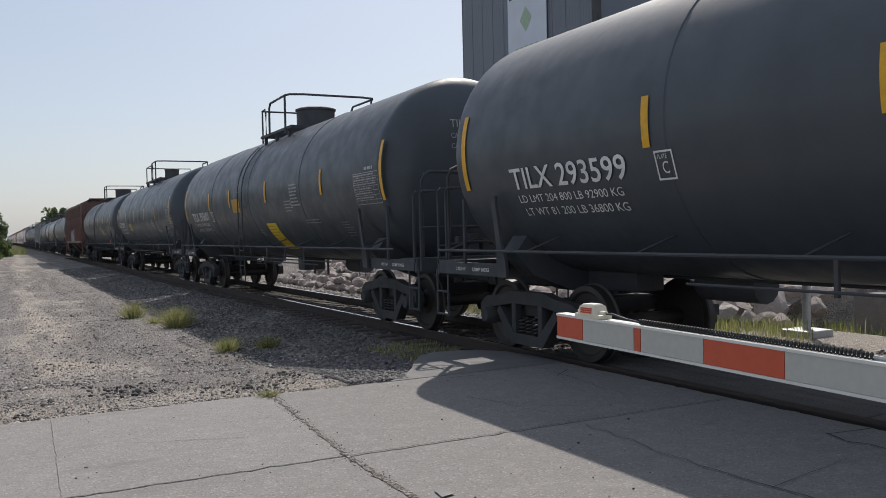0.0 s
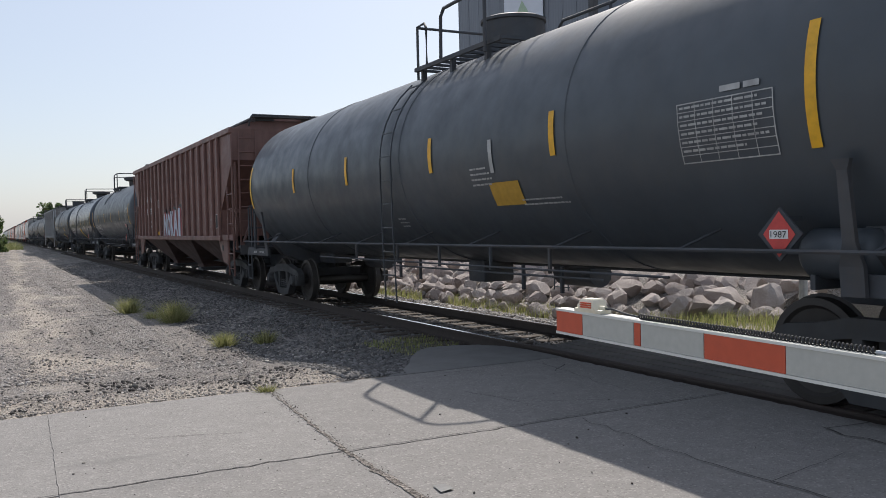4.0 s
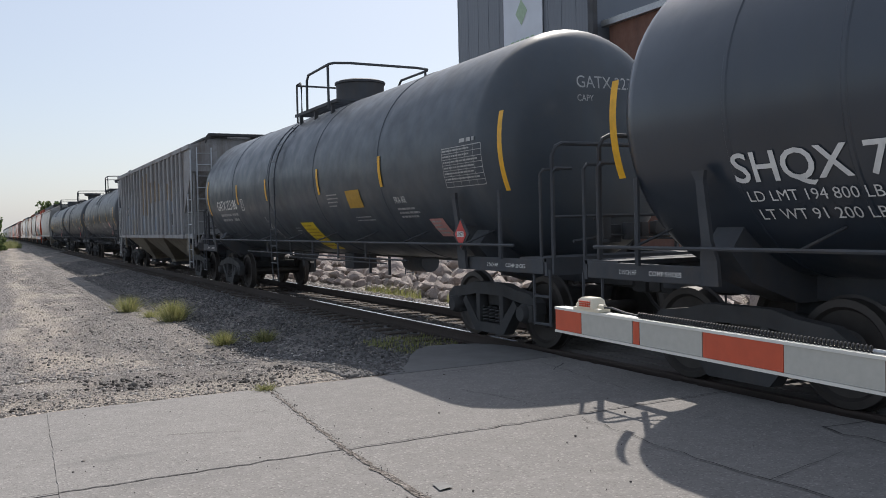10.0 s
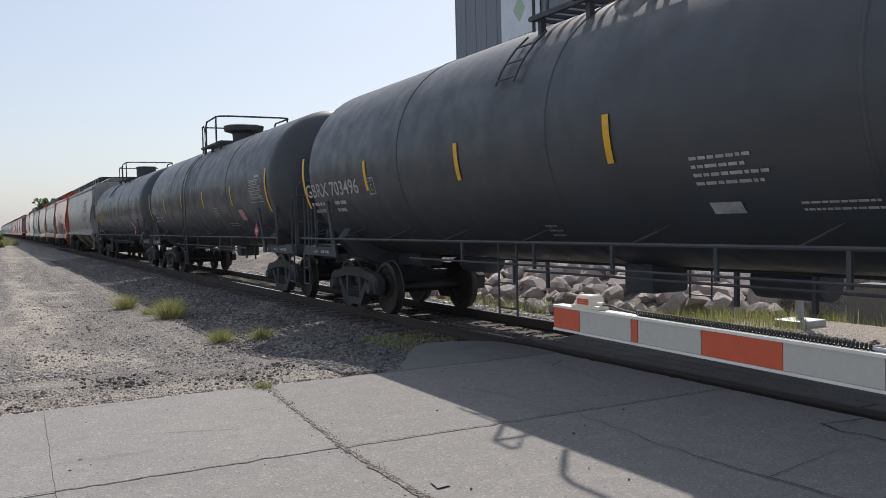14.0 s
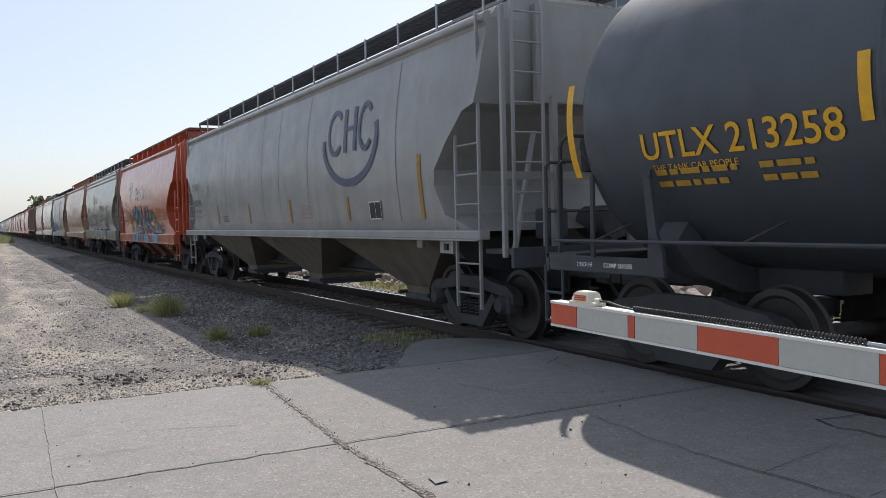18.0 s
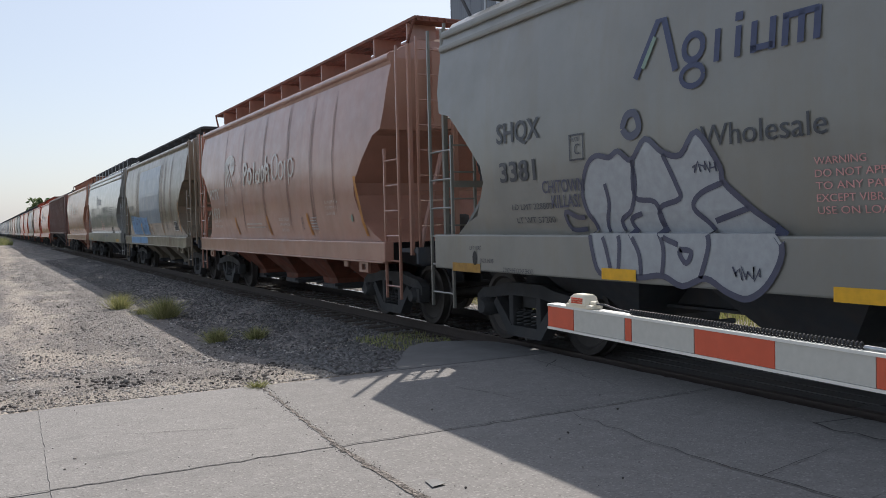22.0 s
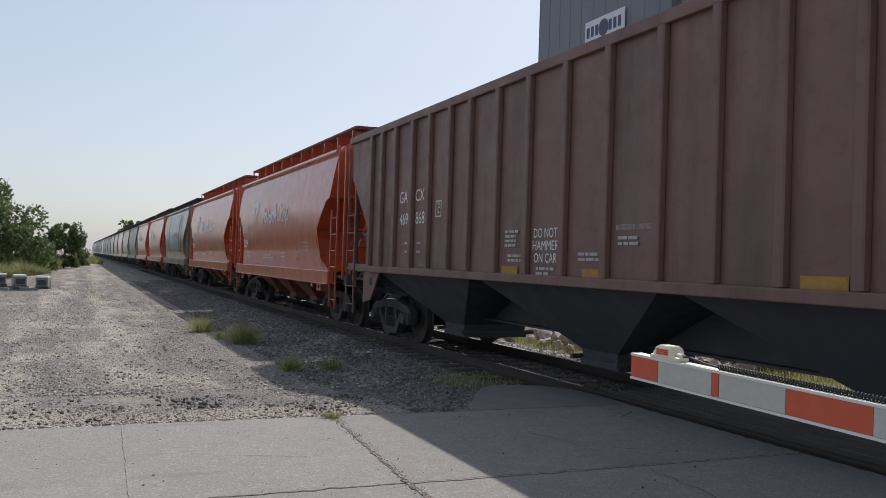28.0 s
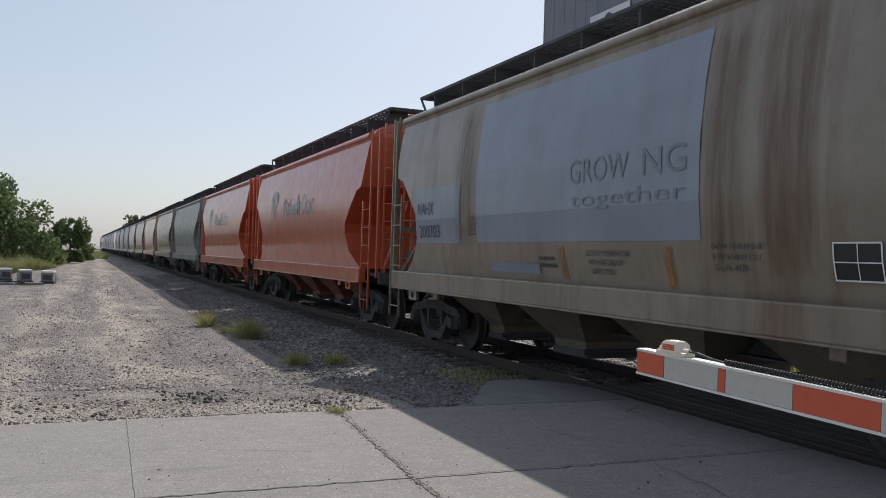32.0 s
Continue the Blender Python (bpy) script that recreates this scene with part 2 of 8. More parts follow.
class G:
    """Collects vertices and faces for one mesh."""

    def __init__(self):
        self.v = []
        self.f = []

    def add(self, vs, fs):
        o = len(self.v)
        self.v.extend(tuple(p) for p in vs)
        self.f.extend(tuple(i + o for i in q) for q in fs)
        return self

    def box(self, x, y, z, sx, sy, sz, c=0.0, m=None):
        """A box about its centre; c is a chamfer."""
        hx, hy, hz = sx / 2, sy / 2, sz / 2
        if c <= 0:
            vs = [(a * hx, b * hy, d * hz) for d in (-1, 1) for b in (-1, 1) for a in (-1, 1)]
            fs = [(0, 2, 3, 1), (4, 5, 7, 6), (0, 1, 5, 4), (2, 6, 7, 3), (0, 4, 6, 2), (1, 3, 7, 5)]
        else:
            bm = bmesh.new()
            bmesh.ops.create_cube(bm, size=1.0)
            for p in bm.verts:
                p.co = (p.co.x * sx, p.co.y * sy, p.co.z * sz)
            bmesh.ops.bevel(bm, geom=bm.edges[:], offset=min(c, min(sx, sy, sz) * 0.4), segments=2, affect="EDGES", profile=0.6)
            bm.verts.index_update()
            vs = [p.co.copy() for p in bm.verts]
            fs = [tuple(q.index for q in f.verts) for f in bm.faces]
            bm.free()
        t = Matrix.Translation((x, y, z)) @ (m if m is not None else Matrix())
        return self.add([t @ Vector(p) for p in vs], fs)

    def tube(self, pts, r, n=6, closed=False):
        """A round bar along a polyline."""
        pts = [Vector(p) for p in pts]
        k = len(pts)
        rings = []
        for i, p in enumerate(pts):
            a = pts[i - 1] if (i or closed) else p
            b = pts[(i + 1) % k] if (i < k - 1 or closed) else p
            d = (b - a).normalized()
            u = d.cross(Vector((0, 0, 1)))
            if u.length < 0.05:
                u = d.cross(Vector((0, 1, 0)))
            u.normalize()
            w = d.cross(u)
            rings.append([p + r * (math.cos(2 * math.pi * j / n) * u + math.sin(2 * math.pi * j / n) * w) for j in range(n)])
        vs = [q for g in rings for q in g]
        fs = []
        for i in range(k if closed else k - 1):
            for j in range(n):
                a, b = i * n + j, i * n + (j + 1) % n
                c, d = ((i + 1) % k) * n + (j + 1) % n, ((i + 1) % k) * n + j
                fs.append((a, b, c, d))
        if not closed:
            fs.append(tuple(range(n))[::-1])
            fs.append(tuple(range((k - 1) * n, k * n)))
        return self.add(vs, fs)

    def turned(self, prof, axis="y", n=32, at=(0, 0, 0)):
        """A solid of revolution; prof holds (place along the axis, radius)."""
        vs, fs = [], []
        for p, r in prof:
            for j in range(n):
                a = 2 * math.pi * j / n
                c, s = r * math.cos(a), r * math.sin(a)
                q = {"y": (c, p, s), "x": (p, c, s), "z": (c, s, p)}[axis]
                vs.append((q[0] + at[0], q[1] + at[1], q[2] + at[2]))
        for i in range(len(prof) - 1):
            for j in range(n):
                fs.append((i * n + j, i * n + (j + 1) % n, (i + 1) * n + (j + 1) % n, (i + 1) * n + j))
        fs.append(tuple(range(n))[::-1])
        fs.append(tuple(range((len(prof) - 1) * n, len(prof) * n)))
        return self.add(vs, fs)

    def loft(self, rings, caps=True):
        n = len(rings[0])
        vs = [p for g in rings for p in g]
        fs = []
        for i in range(len(rings) - 1):
            for j in range(n):
                fs.append((i * n + j, i * n + (j + 1) % n, (i + 1) * n + (j + 1) % n, (i + 1) * n + j))
        if caps:
            fs.append(tuple(range(n))[::-1])
            fs.append(tuple(range((len(rings) - 1) * n, len(rings) * n)))
        return self.add(vs, fs)

    def prism(self, outline, axis, a, b):
        """An outline (u, w) pushed along an axis from a to b."""
        def at(u, w, t):
            return {"x": (t, u, w), "y": (u, t, w), "z": (u, w, t)}[axis]
        return self.loft([[at(u, w, a) for u, w in outline], [at(u, w, b) for u, w in outline]])

    def mesh(self, name, mat, smooth=0.0):
        me = bpy.data.meshes.new(name)
        me.from_pydata(self.v, [], self.f)
        bm = bmesh.new()
        bm.from_mesh(me)
        bmesh.ops.recalc_face_normals(bm, faces=bm.faces[:])
        if smooth:
            for f in bm.faces:
                f.smooth = True
            for e in bm.edges:
                if len(e.link_faces) == 2 and e.calc_face_angle(0) > radians(smooth):
                    e.smooth = False
        bm.to_mesh(me)
        bm.free()
        me.materials.append(mat)
        return me

    def part(self, name, mat, parent=None, label="", smooth=0.0):
        return child(name, self.mesh(name, mat, smooth), parent, label)


def child(name, me, parent, label="", at=None):
    ob = new(name, me)
    ob.parent = parent
    if label:
        ob["label"] = label
    if at is not None:
        ob.matrix_basis = at
    return ob


def cached(key, make):
    if key not in CACHE:
        CACHE[key] = make()
    return CACHE[key]


def thing(name, label, category, at=(0, 0, 0), group="", kind=""):
    ob = new(name)
    ob.location = at
    return tagged(ob, label, category, group, kind)

# ---------------------------------------------------------------- ground
TRACK_X, RAIL_Z = 6.92, 0.03


def smooth(a, b, t):
    t = max(0.0, min(1.0, (t - a) / (b - a)))
    return t * t * (3 - 2 * t)


def ground_z(x, y):
    """Height of the ground sheet: road bed, lower gravel lot, ballast shoulder."""
    lot = -0.30 * smooth(8.6, 13.0, y)
    if x > 11:
        lot = -0.22
    near = smooth(3.5, 5.5, x) * (1 - smooth(8.4, 9.9, x))
    top = -0.155
    z = lot * (1 - near) + top * near
    if y < 8.55:
        k = smooth(8.55, 8.2, y) if x < 9 else 0.0
        z = z * (1 - k) + (-0.16) * k
    return z


def cells(nt, scale, vec="Object"):
    """Voronoi stones: a random value per cell, and the height over the joints."""
    v = nt.nodes.new("ShaderNodeTexVoronoi")
    v.inputs["Scale"].default_value = scale
    co = nt.nodes.new("ShaderNodeTexCoord")
    nt.links.new(co.outputs[vec], v.inputs["Vector"])
    c = nt.nodes.new("ShaderNodeSeparateColor")
    nt.links.new(v.outputs["Color"], c.inputs[0])
    return c.outputs[0], v.outputs["Distance"]


def math_node(nt, op, a, b2):
    m = nt.nodes.new("ShaderNodeMath")
    m.operation = op
    for sock, v in zip(m.inputs, (a, b2)):
        if isinstance(v, (int, float)):
            sock.default_value = v
        else:
            nt.links.new(v, sock)
    return m.outputs[0]


M_GRAVEL, nt, b = mat_nodes("gravel_lot")
fine, fine_h = cells(nt, 30.0)
coarse, coarse_h = cells(nt, 11.0)
stone = ramp(nt, fine, [(0.0, (0.07, 0.064, 0.06)), (0.3, (0.21, 0.192, 0.18)), (0.75, (0.335, 0.307, 0.286)), (1.0, (0.52, 0.485, 0.455))])
big = ramp(nt, coarse, [(0.0, (0.09, 0.082, 0.077)), (0.5, (0.24, 0.22, 0.205)), (1.0, (0.38, 0.352, 0.33))])
stone = mix(nt, ramp(nt, tex_noise(nt, 1.7, 5, 0.6), [(0.42, (0, 0, 0)), (0.6, (0.75, 0.75, 0.75))]), stone, big)
dust = ramp(nt, tex_noise(nt, 0.6, 7, 0.65), [(0.35, (0.27, 0.24, 0.218)), (0.7, (0.42, 0.375, 0.33))])
dust = mix(nt, ramp(nt, tex_noise(nt, 22, 4, 0.7), [(0.45, (0, 0, 0)), (0.7, (0.7, 0.7, 0.7))]), dust, (0.19, 0.17, 0.156))
wear = ramp(nt, tex_noise(nt, 0.55, 6, 0.7, stretch=(1.9, 0.30, 1)), [(0.43, (0.05, 0.05, 0.05)), (0.62, (0.9, 0.9, 0.9))])
gc = mix(nt, wear, stone, dust)
dark = ramp(nt, tex_noise(nt, 1.2, 7, 0.75, stretch=(1.5, 0.5, 1)), [(0.52, (0, 0, 0)), (0.70, (0.7, 0.7, 0.7))])
gc = mix(nt, dark, gc, (0.105, 0.094, 0.087))
lane = ramp(nt, tex_noise(nt, 1.0, 4, 0.55, stretch=(1.25, 0.045, 1)), [(0.40, (0, 0, 0)), (0.50, (0.55, 0.55, 0.55)), (0.60, (0, 0, 0))])
gc = mix(nt, lane, gc, (0.15, 0.136, 0.127))
bare = ramp(nt, tex_noise(nt, 0.8, 6, 0.7, stretch=(0.8, 0.5, 1)), [(0.54, (0, 0, 0)), (0.64, (0.8, 0.8, 0.8))])
gc = mix(nt, bare, gc, (0.46, 0.405, 0.345))
co = nt.nodes.new("ShaderNodeTexCoord")
xyz = nt.nodes.new("ShaderNodeSeparateXYZ")
nt.links.new(co.outputs["Object"], xyz.inputs[0])
ragged = math_node(nt, "MULTIPLY", math_node(nt, "SUBTRACT", tex_noise(nt, 0.9, 6, 0.7), 0.5), 5.0)
dusty = ramp(nt, math_node(nt, "MULTIPLY", math_node(nt, "ADD", math_node(nt, "SUBTRACT", xyz.outputs[1], 8.5), ragged), 0.5), [(0.25, (0.85, 0.85, 0.85)), (0.75, (0, 0, 0))])
silt = ramp(nt, tex_noise(nt, 16, 5, 0.7), [(0.35, (0.36, 0.315, 0.265)), (0.65, (0.47, 0.42, 0.36))])
gc = mix(nt, dusty, gc, silt)
# two wheel lanes of bare sand that bend away over the lot
bend = math_node(nt, "MULTIPLY", math_node(nt, "SUBTRACT", tex_noise(nt, 0.35, 4, 0.6, stretch=(1, 0.3, 1)), 0.5), 2.6)
across = math_node(nt, "ADD", math_node(nt, "ADD", xyz.outputs[0], bend), math_node(nt, "MULTIPLY", math_node(nt, "SUBTRACT", xyz.outputs[1], 18.0), -0.012))
broken = ramp(nt, tex_noise(nt, 1.1, 6, 0.75, stretch=(1, 0.35, 1)), [(0.42, (0, 0, 0)), (0.58, (0.9, 0.9, 0.9))])
for mid, wide in ((0.75, 0.55), (-1.05, 0.6)):
    d = math_node(nt, "DIVIDE", math_node(nt, "ABSOLUTE", math_node(nt, "SUBTRACT", across, mid), 0.0), wide)
    rut = ramp(nt, d, [(0.35, (1, 1, 1)), (1.0, (0, 0, 0))])
    gc = mix(nt, mix(nt, 1.0, rut, broken, "MULTIPLY"), gc, (0.47, 0.41, 0.345))
nt.links.new(gc, b.inputs["Base Color"])
b.inputs["Roughness"].default_value = 0.95
hh = math_node(nt, "ADD", math_node(nt, "MULTIPLY", fine_h, -0.8), math_node(nt, "MULTIPLY", coarse_h, -0.5))
hh = math_node(nt, "ADD", hh, tex_noise(nt, 9.0, 6, 0.7))
bump(nt, b, hh, 1.0, 0.07)

M_STONE, nt, b = mat_nodes("ballast_stone")
geo = nt.nodes.new("ShaderNodeNewGeometry")
sc = ramp(nt, geo.outputs["Random Per Island"], [(0.0, (0.057, 0.055, 0.054)), (0.5, (0.104, 0.101, 0.099)), (1.0, (0.212, 0.205, 0.20))])
sc = mix(nt, ramp(nt, tex_noise(nt, 14, 4), [(0.4, (0, 0, 0)), (0.7, (0.4, 0.4, 0.4))]), sc, (0.20, 0.18, 0.165))
nt.links.new(sc, b.inputs["Base Color"])
b.inputs["Roughness"].default_value = 0.9
bump(nt, b, tex_noise(nt, 40, 4), 0.4, 0.01)

M_PEBBLE, nt, b = mat_nodes("lot_pebble")
geo = nt.nodes.new("ShaderNodeNewGeometry")
sc = ramp(nt, geo.outputs["Random Per Island"], [(0.0, (0.10, 0.092, 0.085)), (0.3, (0.23, 0.21, 0.195)), (0.75, (0.37, 0.338, 0.312)), (1.0, (0.56, 0.52, 0.48))])
nt.links.new(sc, b.inputs["Base Color"])
b.inputs["Roughness"].default_value = 0.92
bump(nt, b, tex_noise(nt, 40, 4), 0.4, 0.01)

M_BOULDER, nt, b = mat_nodes("boulder_stone")
oi = nt.nodes.new("ShaderNodeObjectInfo")
bc = ramp(nt, oi.outputs["Random"], [(0.0, (0.32, 0.275, 0.25)), (0.5, (0.42, 0.37, 0.34)), (1.0, (0.50, 0.455, 0.425))])
bc = mix(nt, ramp(nt, tex_noise(nt, 3.0, 6, 0.7), [(0.35, (0, 0, 0)), (0.75, (0.7, 0.7, 0.7))]), bc, (0.32, 0.26, 0.235))
nt.links.new(bc, b.inputs["Base Color"])
b.inputs["Roughness"].default_value = 0.9
bump(nt, b, tex_noise(nt, 9, 6, 0.7), 0.7, 0.05)

M_CONC, nt, b = mat_nodes("road_concrete")
oi = nt.nodes.new("ShaderNodeObjectInfo")
cc = ramp(nt, oi.outputs["Random"], [(0.0, (0.190, 0.180, 0.171)), (1.0, (0.220, 0.209, 0.199))])
cc = mix(nt, ramp(nt, tex_noise(nt, 0.9, 7, 0.7), [(0.3, (0, 0, 0)), (0.72, (0.7, 0.7, 0.7))]), cc, (0.174, 0.165, 0.158))
cc = mix(nt, ramp(nt, tex_noise(nt, 5.0, 6, 0.75), [(0.48, (0, 0, 0)), (0.75, (0.45, 0.45, 0.45))]), cc, (0.29, 0.277, 0.264))
grit, grit_h = cells(nt, 75.0)
cc = mix(nt, ramp(nt, grit, [(0.0, (0.55, 0.55, 0.55)), (0.16, (0, 0, 0)), (1.0, (0, 0, 0))]), cc, (0.10, 0.092, 0.086))
cc = mix(nt, ramp(nt, grit, [(0.0, (0, 0, 0)), (0.85, (0, 0, 0)), (1.0, (0.45, 0.45, 0.45))]), cc, (0.40, 0.375, 0.35))
oil = ramp(nt, tex_noise(nt, 1.6, 5, 0.6, stretch=(0.35, 1.5, 1)), [(0.58, (0, 0, 0)), (0.72, (0.4, 0.4, 0.4))])
cc = mix(nt, oil, cc, (0.10, 0.097, 0.094))
nt.links.new(cc, b.inputs["Base Color"])
b.inputs["Roughness"].default_value = 0.9
bump(nt, b, math_node(nt, "ADD", grit_h, tex_noise(nt, 40, 5, 0.7)), 0.4, 0.006)

M_ASPH = paint("asphalt_patch", (0.145, 0.143, 0.14), 0.9, (0.11, 0.104, 0.098), 0.6, streak=0.4)
M_CRACK = plain("crack_fill", (0.045, 0.042, 0.04), 0.95)
M_CRUMB, nt, b = mat_nodes("crumbled_crack")
one, one_h = cells(nt, 60.0)
cr = ramp(nt, one, [(0.0, (0.04, 0.035, 0.03)), (0.35, (0.13, 0.11, 0.096)), (0.75, (0.22, 0.195, 0.175)), (1.0, (0.36, 0.32, 0.29))])
nt.links.new(cr, b.inputs["Base Color"])
b.inputs["Roughness"].default_value = 0.95
bump(nt, b, one_h, 1.0, 0.02)
M_PLANK = paint("crossing_timber", (0.10, 0.095, 0.09), 0.9, (0.13, 0.11, 0.09), 0.6, streak=0.3)
M_TIE = paint("tie_timber", (0.07, 0.055, 0.045), 0.95, (0.12, 0.1, 0.08), 0.6)
M_RAIL = plain("rail_rust", (0.05, 0.038, 0.032), 0.75, 0.2)
M_RAILTOP = plain("rail_polished", (0.62, 0.62, 0.63), 0.22, 1.0, 0.05)


def axis_steps(a, b, near, s0, grow):
    """Grid lines from a to b, finest at near."""
    out = {near}
    for end in (a, b):
        p, s = near, s0
        while (p < end) if end > near else (p > end):
            p = min(end, p + s) if end > near else max(end, p - s)
            out.add(p)
            s *= grow
    return sorted(out)


def make_ground():
    xs = axis_steps(-900, 1500, 4.5, 0.22, 1.055)
    ys = axis_steps(-300, 3000, 8.6, 0.18, 1.05)
    vs = []
    for y in ys:
        for x in xs:
            z = ground_z(x, y)
            if y > 8.7:
                k = 1 if y < 60 else 0.3
                z += k * 0.018 * noise.noise((x * 1.3, y * 0.7, 0)) + k * 0.01 * noise.noise((x * 4, y * 3, 3))
            vs.append((x, y, z))
    n = len(xs)
    fs = [(j * n + i, j * n + i + 1, (j + 1) * n + i + 1, (j + 1) * n + i) for j in range(len(ys) - 1) for i in range(n - 1)]
    g = G()
    g.v, g.f = vs, fs
    ob = g.part("ground", M_GRAVEL, None, smooth=60)
    tagged(ob, "pale compacted gravel lot beside the railway track", "ground", kind="structure")


make_ground()


# ---------------------------------------------------------------- road
def jag(p, q, amp, seed, step=0.16):
    """A ragged line from p to q."""
    n = max(2, int((Vector(q) - Vector(p)).length / step))
    d = (Vector(q) - Vector(p)).normalized()
    w = Vector((-d.y, d.x))
    out = []
    for i in range(n + 1):
        t = i / n
        k = amp * math.sin(math.pi * t) ** 0.3 if 0 < i < n else 0
        a = k * (noise.noise((i * 0.55, seed, 0)) + 0.6 * noise.noise((i * 1.7, seed, 5)))
        out.append(Vector(p).lerp(Vector(q), t) + w * a)
    return out


def make_road():
    road = new("road")
    tagged(road, "cracked grey concrete road slabs at the level crossing", "road", kind="structure")
    bed = G().box(-7.5, -5.8, -0.14, 27.1, 28.4, 0.14)
    bed.part("road_bed", M_CRACK, road)
    cols = [-21.0, -17.2, -13.4, -9.6, -7.7, -5.6, -3.4, -1.55, 0.30, 2.20, 6.03]
    rows = [-20.0, -16.5, -13.0, -9.5, -7.0, -4.5, -2.0, 0.5, 3.1, 5.82, 8.52]

    def corner(i, j):
        x = cols[i]
        if j == len(rows) - 1:
            if abs(x - 2.20) < 0.01:
                x = 2.40
            elif abs(x - 0.30) < 0.01:
                x = 0.37
        return (x, rows[j])
    for i in range(len(cols) - 1):
        for j in range(len(rows) - 1):
            near = -4 < cols[i] and rows[j] > -1
            step = 0.07 if near else 0.6
            def edge(a, b, seed):
                amp = (0.034 if max(a[0], b[0]) > 1.2 else 0.012) if near else 0.0
                return jag(a, b, amp, seed, step)
            # shared edges use shared seeds, so both sides of a crack run alike
            e1 = edge(corner(i, j), corner(i + 1, j), 10 * i + 3 * j)
            e2 = edge(corner(i + 1, j), corner(i + 1, j + 1), 100 + 10 * (i + 1) + 3 * j)
            e3 = edge(corner(i, j + 1), corner(i + 1, j + 1), 10 * i + 3 * (j + 1))
            e4 = edge(corner(i, j), corner(i, j + 1), 100 + 10 * i + 3 * j)
            ring = e1[:-1] + e2[:-1] + e3[::-1][:-1] + e4[::-1][:-1]
            cx = sum((p.x for p in ring)) / len(ring)
            cy = sum((p.y for p in ring)) / len(ring)
            def inset(p, k):
                d = Vector((cx - p.x, cy - p.y))
                sx = 1 if d.x > 0 else -1
                sy = 1 if d.y > 0 else -1
                fx = (k if p.x > 1.2 else 0.10 * k) if min(abs(p.x - corner(i, j)[0]), abs(p.x - corner(i + 1, j)[0])) < 0.12 else 0
                fy = k if min(abs(p.y - rows[j]), abs(p.y - rows[j + 1])) < 0.06 else 0
                return (p.x + sx * fx, p.y + sy * fy)
            o = [inset(p, 0.005) for p in ring]
            o2 = [inset(p, 0.009) for p in ring]
            dz = 0.004 * math.sin(i * 3.1 + j * 1.7)
            g = G()
            n = len(o)
            vs = [(x, y, -0.16) for x, y in o] + [(x, y, -0.008 + dz) for x, y in o] + [(x, y, dz) for x, y in o2]
            fs = [(k, (k + 1) % n, n + (k + 1) % n, n + k) for k in range(n)]
            fs += [(n + k, n + (k + 1) % n, 2 * n + (k + 1) % n, 2 * n + k) for k in range(n)]
            fs.append(tuple(range(2 * n, 3 * n)))
            g.add(vs, fs)
            g.part("slab", M_CONC, road)
    # cracks: ragged dark ribbons let into the surface
    def ribbon(pts, w0, w1, seed, name="crack", mat=None):
        vs, fs = [], []
        n = len(pts)
        for i, p in enumerate(pts):
            d = (pts[min(n - 1, i + 1)] - pts[max(0, i - 1)]).normalized()
            w = Vector((-d.y, d.x)) * (w0 + (w1 - w0) * i / (n - 1)) * (0.5 + 0.45 * noise.noise((i * 0.8, seed, 1)))
            vs += [(p.x - w.x, p.y - w.y, 0.0078), (p.x + w.x, p.y + w.y, 0.0078)]
        fs = [(2 * i, 2 * i + 1, 2 * i + 3, 2 * i + 2) for i in range(n - 1)]
        G().add(vs, fs).part(name, mat or M_CRACK, road)
    for k, (p, q, amp, w0, w1) in enumerate((
            ((4.0, 7.3), (4.24, 6.2), 0.10, 0.008, 0.004), ((4.24, 5.7), (4.13, 4.3), 0.12, 0.007, 0.007), ((4.13, 4.3), (4.2, 3.0), 0.10, 0.010, 0.014), ((4.15, 3.7), (5.1, 3.9), 0.08, 0.008, 0.004), ((3.97, 7.19), (4.35, 6.5), 0.10, 0.004, 0.006), ((4.35, 6.5), (4.9, 6.15), 0.10, 0.006, 0.004),
            ((5.55, 4.42), (6.0, 4.36), 0.04, 0.016, 0.016), ((5.57, 4.44), (5.48, 4.19), 0.02, 0.016, 0.016), ((5.48, 4.19), (5.6, 3.6), 0.10, 0.016, 0.018), ((5.36, 7.69), (5.72, 8.0), 0.06, 0.012, 0.016), ((4.3, 8.29), (4.66, 8.27), 0.06, 0.012, 0.016), ((5.55, 8.2), (5.3, 6.4), 0.15, 0.008, 0.004), ((0.9, 7.1), (1.7, 6.8), 0.08, 0.004, 0.007))):
        ribbon(jag(p, q, amp * 0.7, 40 + k, 0.15), w0, w1, k)
    for i in range(6, 10):
        ribbon(jag(corner(i, 9), corner(i + 1, 9), 0.034 if cols[i + 1] > 1.2 else 0.012, 10 * i + 27, 0.07), 0.010, 0.010, i)
    # the long crack is crumbled out and filled with brown grit
    ribbon(jag(corner(9, 9), corner(9, 10), 0.034, 217, 0.07)[::-1], 0.018, 0.036, 3, mat=M_CRUMB)
    ribbon(jag(corner(9, 8), corner(9, 9), 0.034, 214, 0.07)[::-1], 0.040, 0.085, 5, mat=M_CRUMB)
    # worn asphalt tongue that runs on beside the rail
    edge = [(3.72, 8.50), (4.05, 8.78), (4.32, 9.2), (4.55, 9.6), (4.82, 10.0), (5.1, 10.22), (5.45, 10.18), (5.75, 10.02), (5.95, 9.7), (6.03, 9.2), (6.03, 8.50)]
    ap = G()
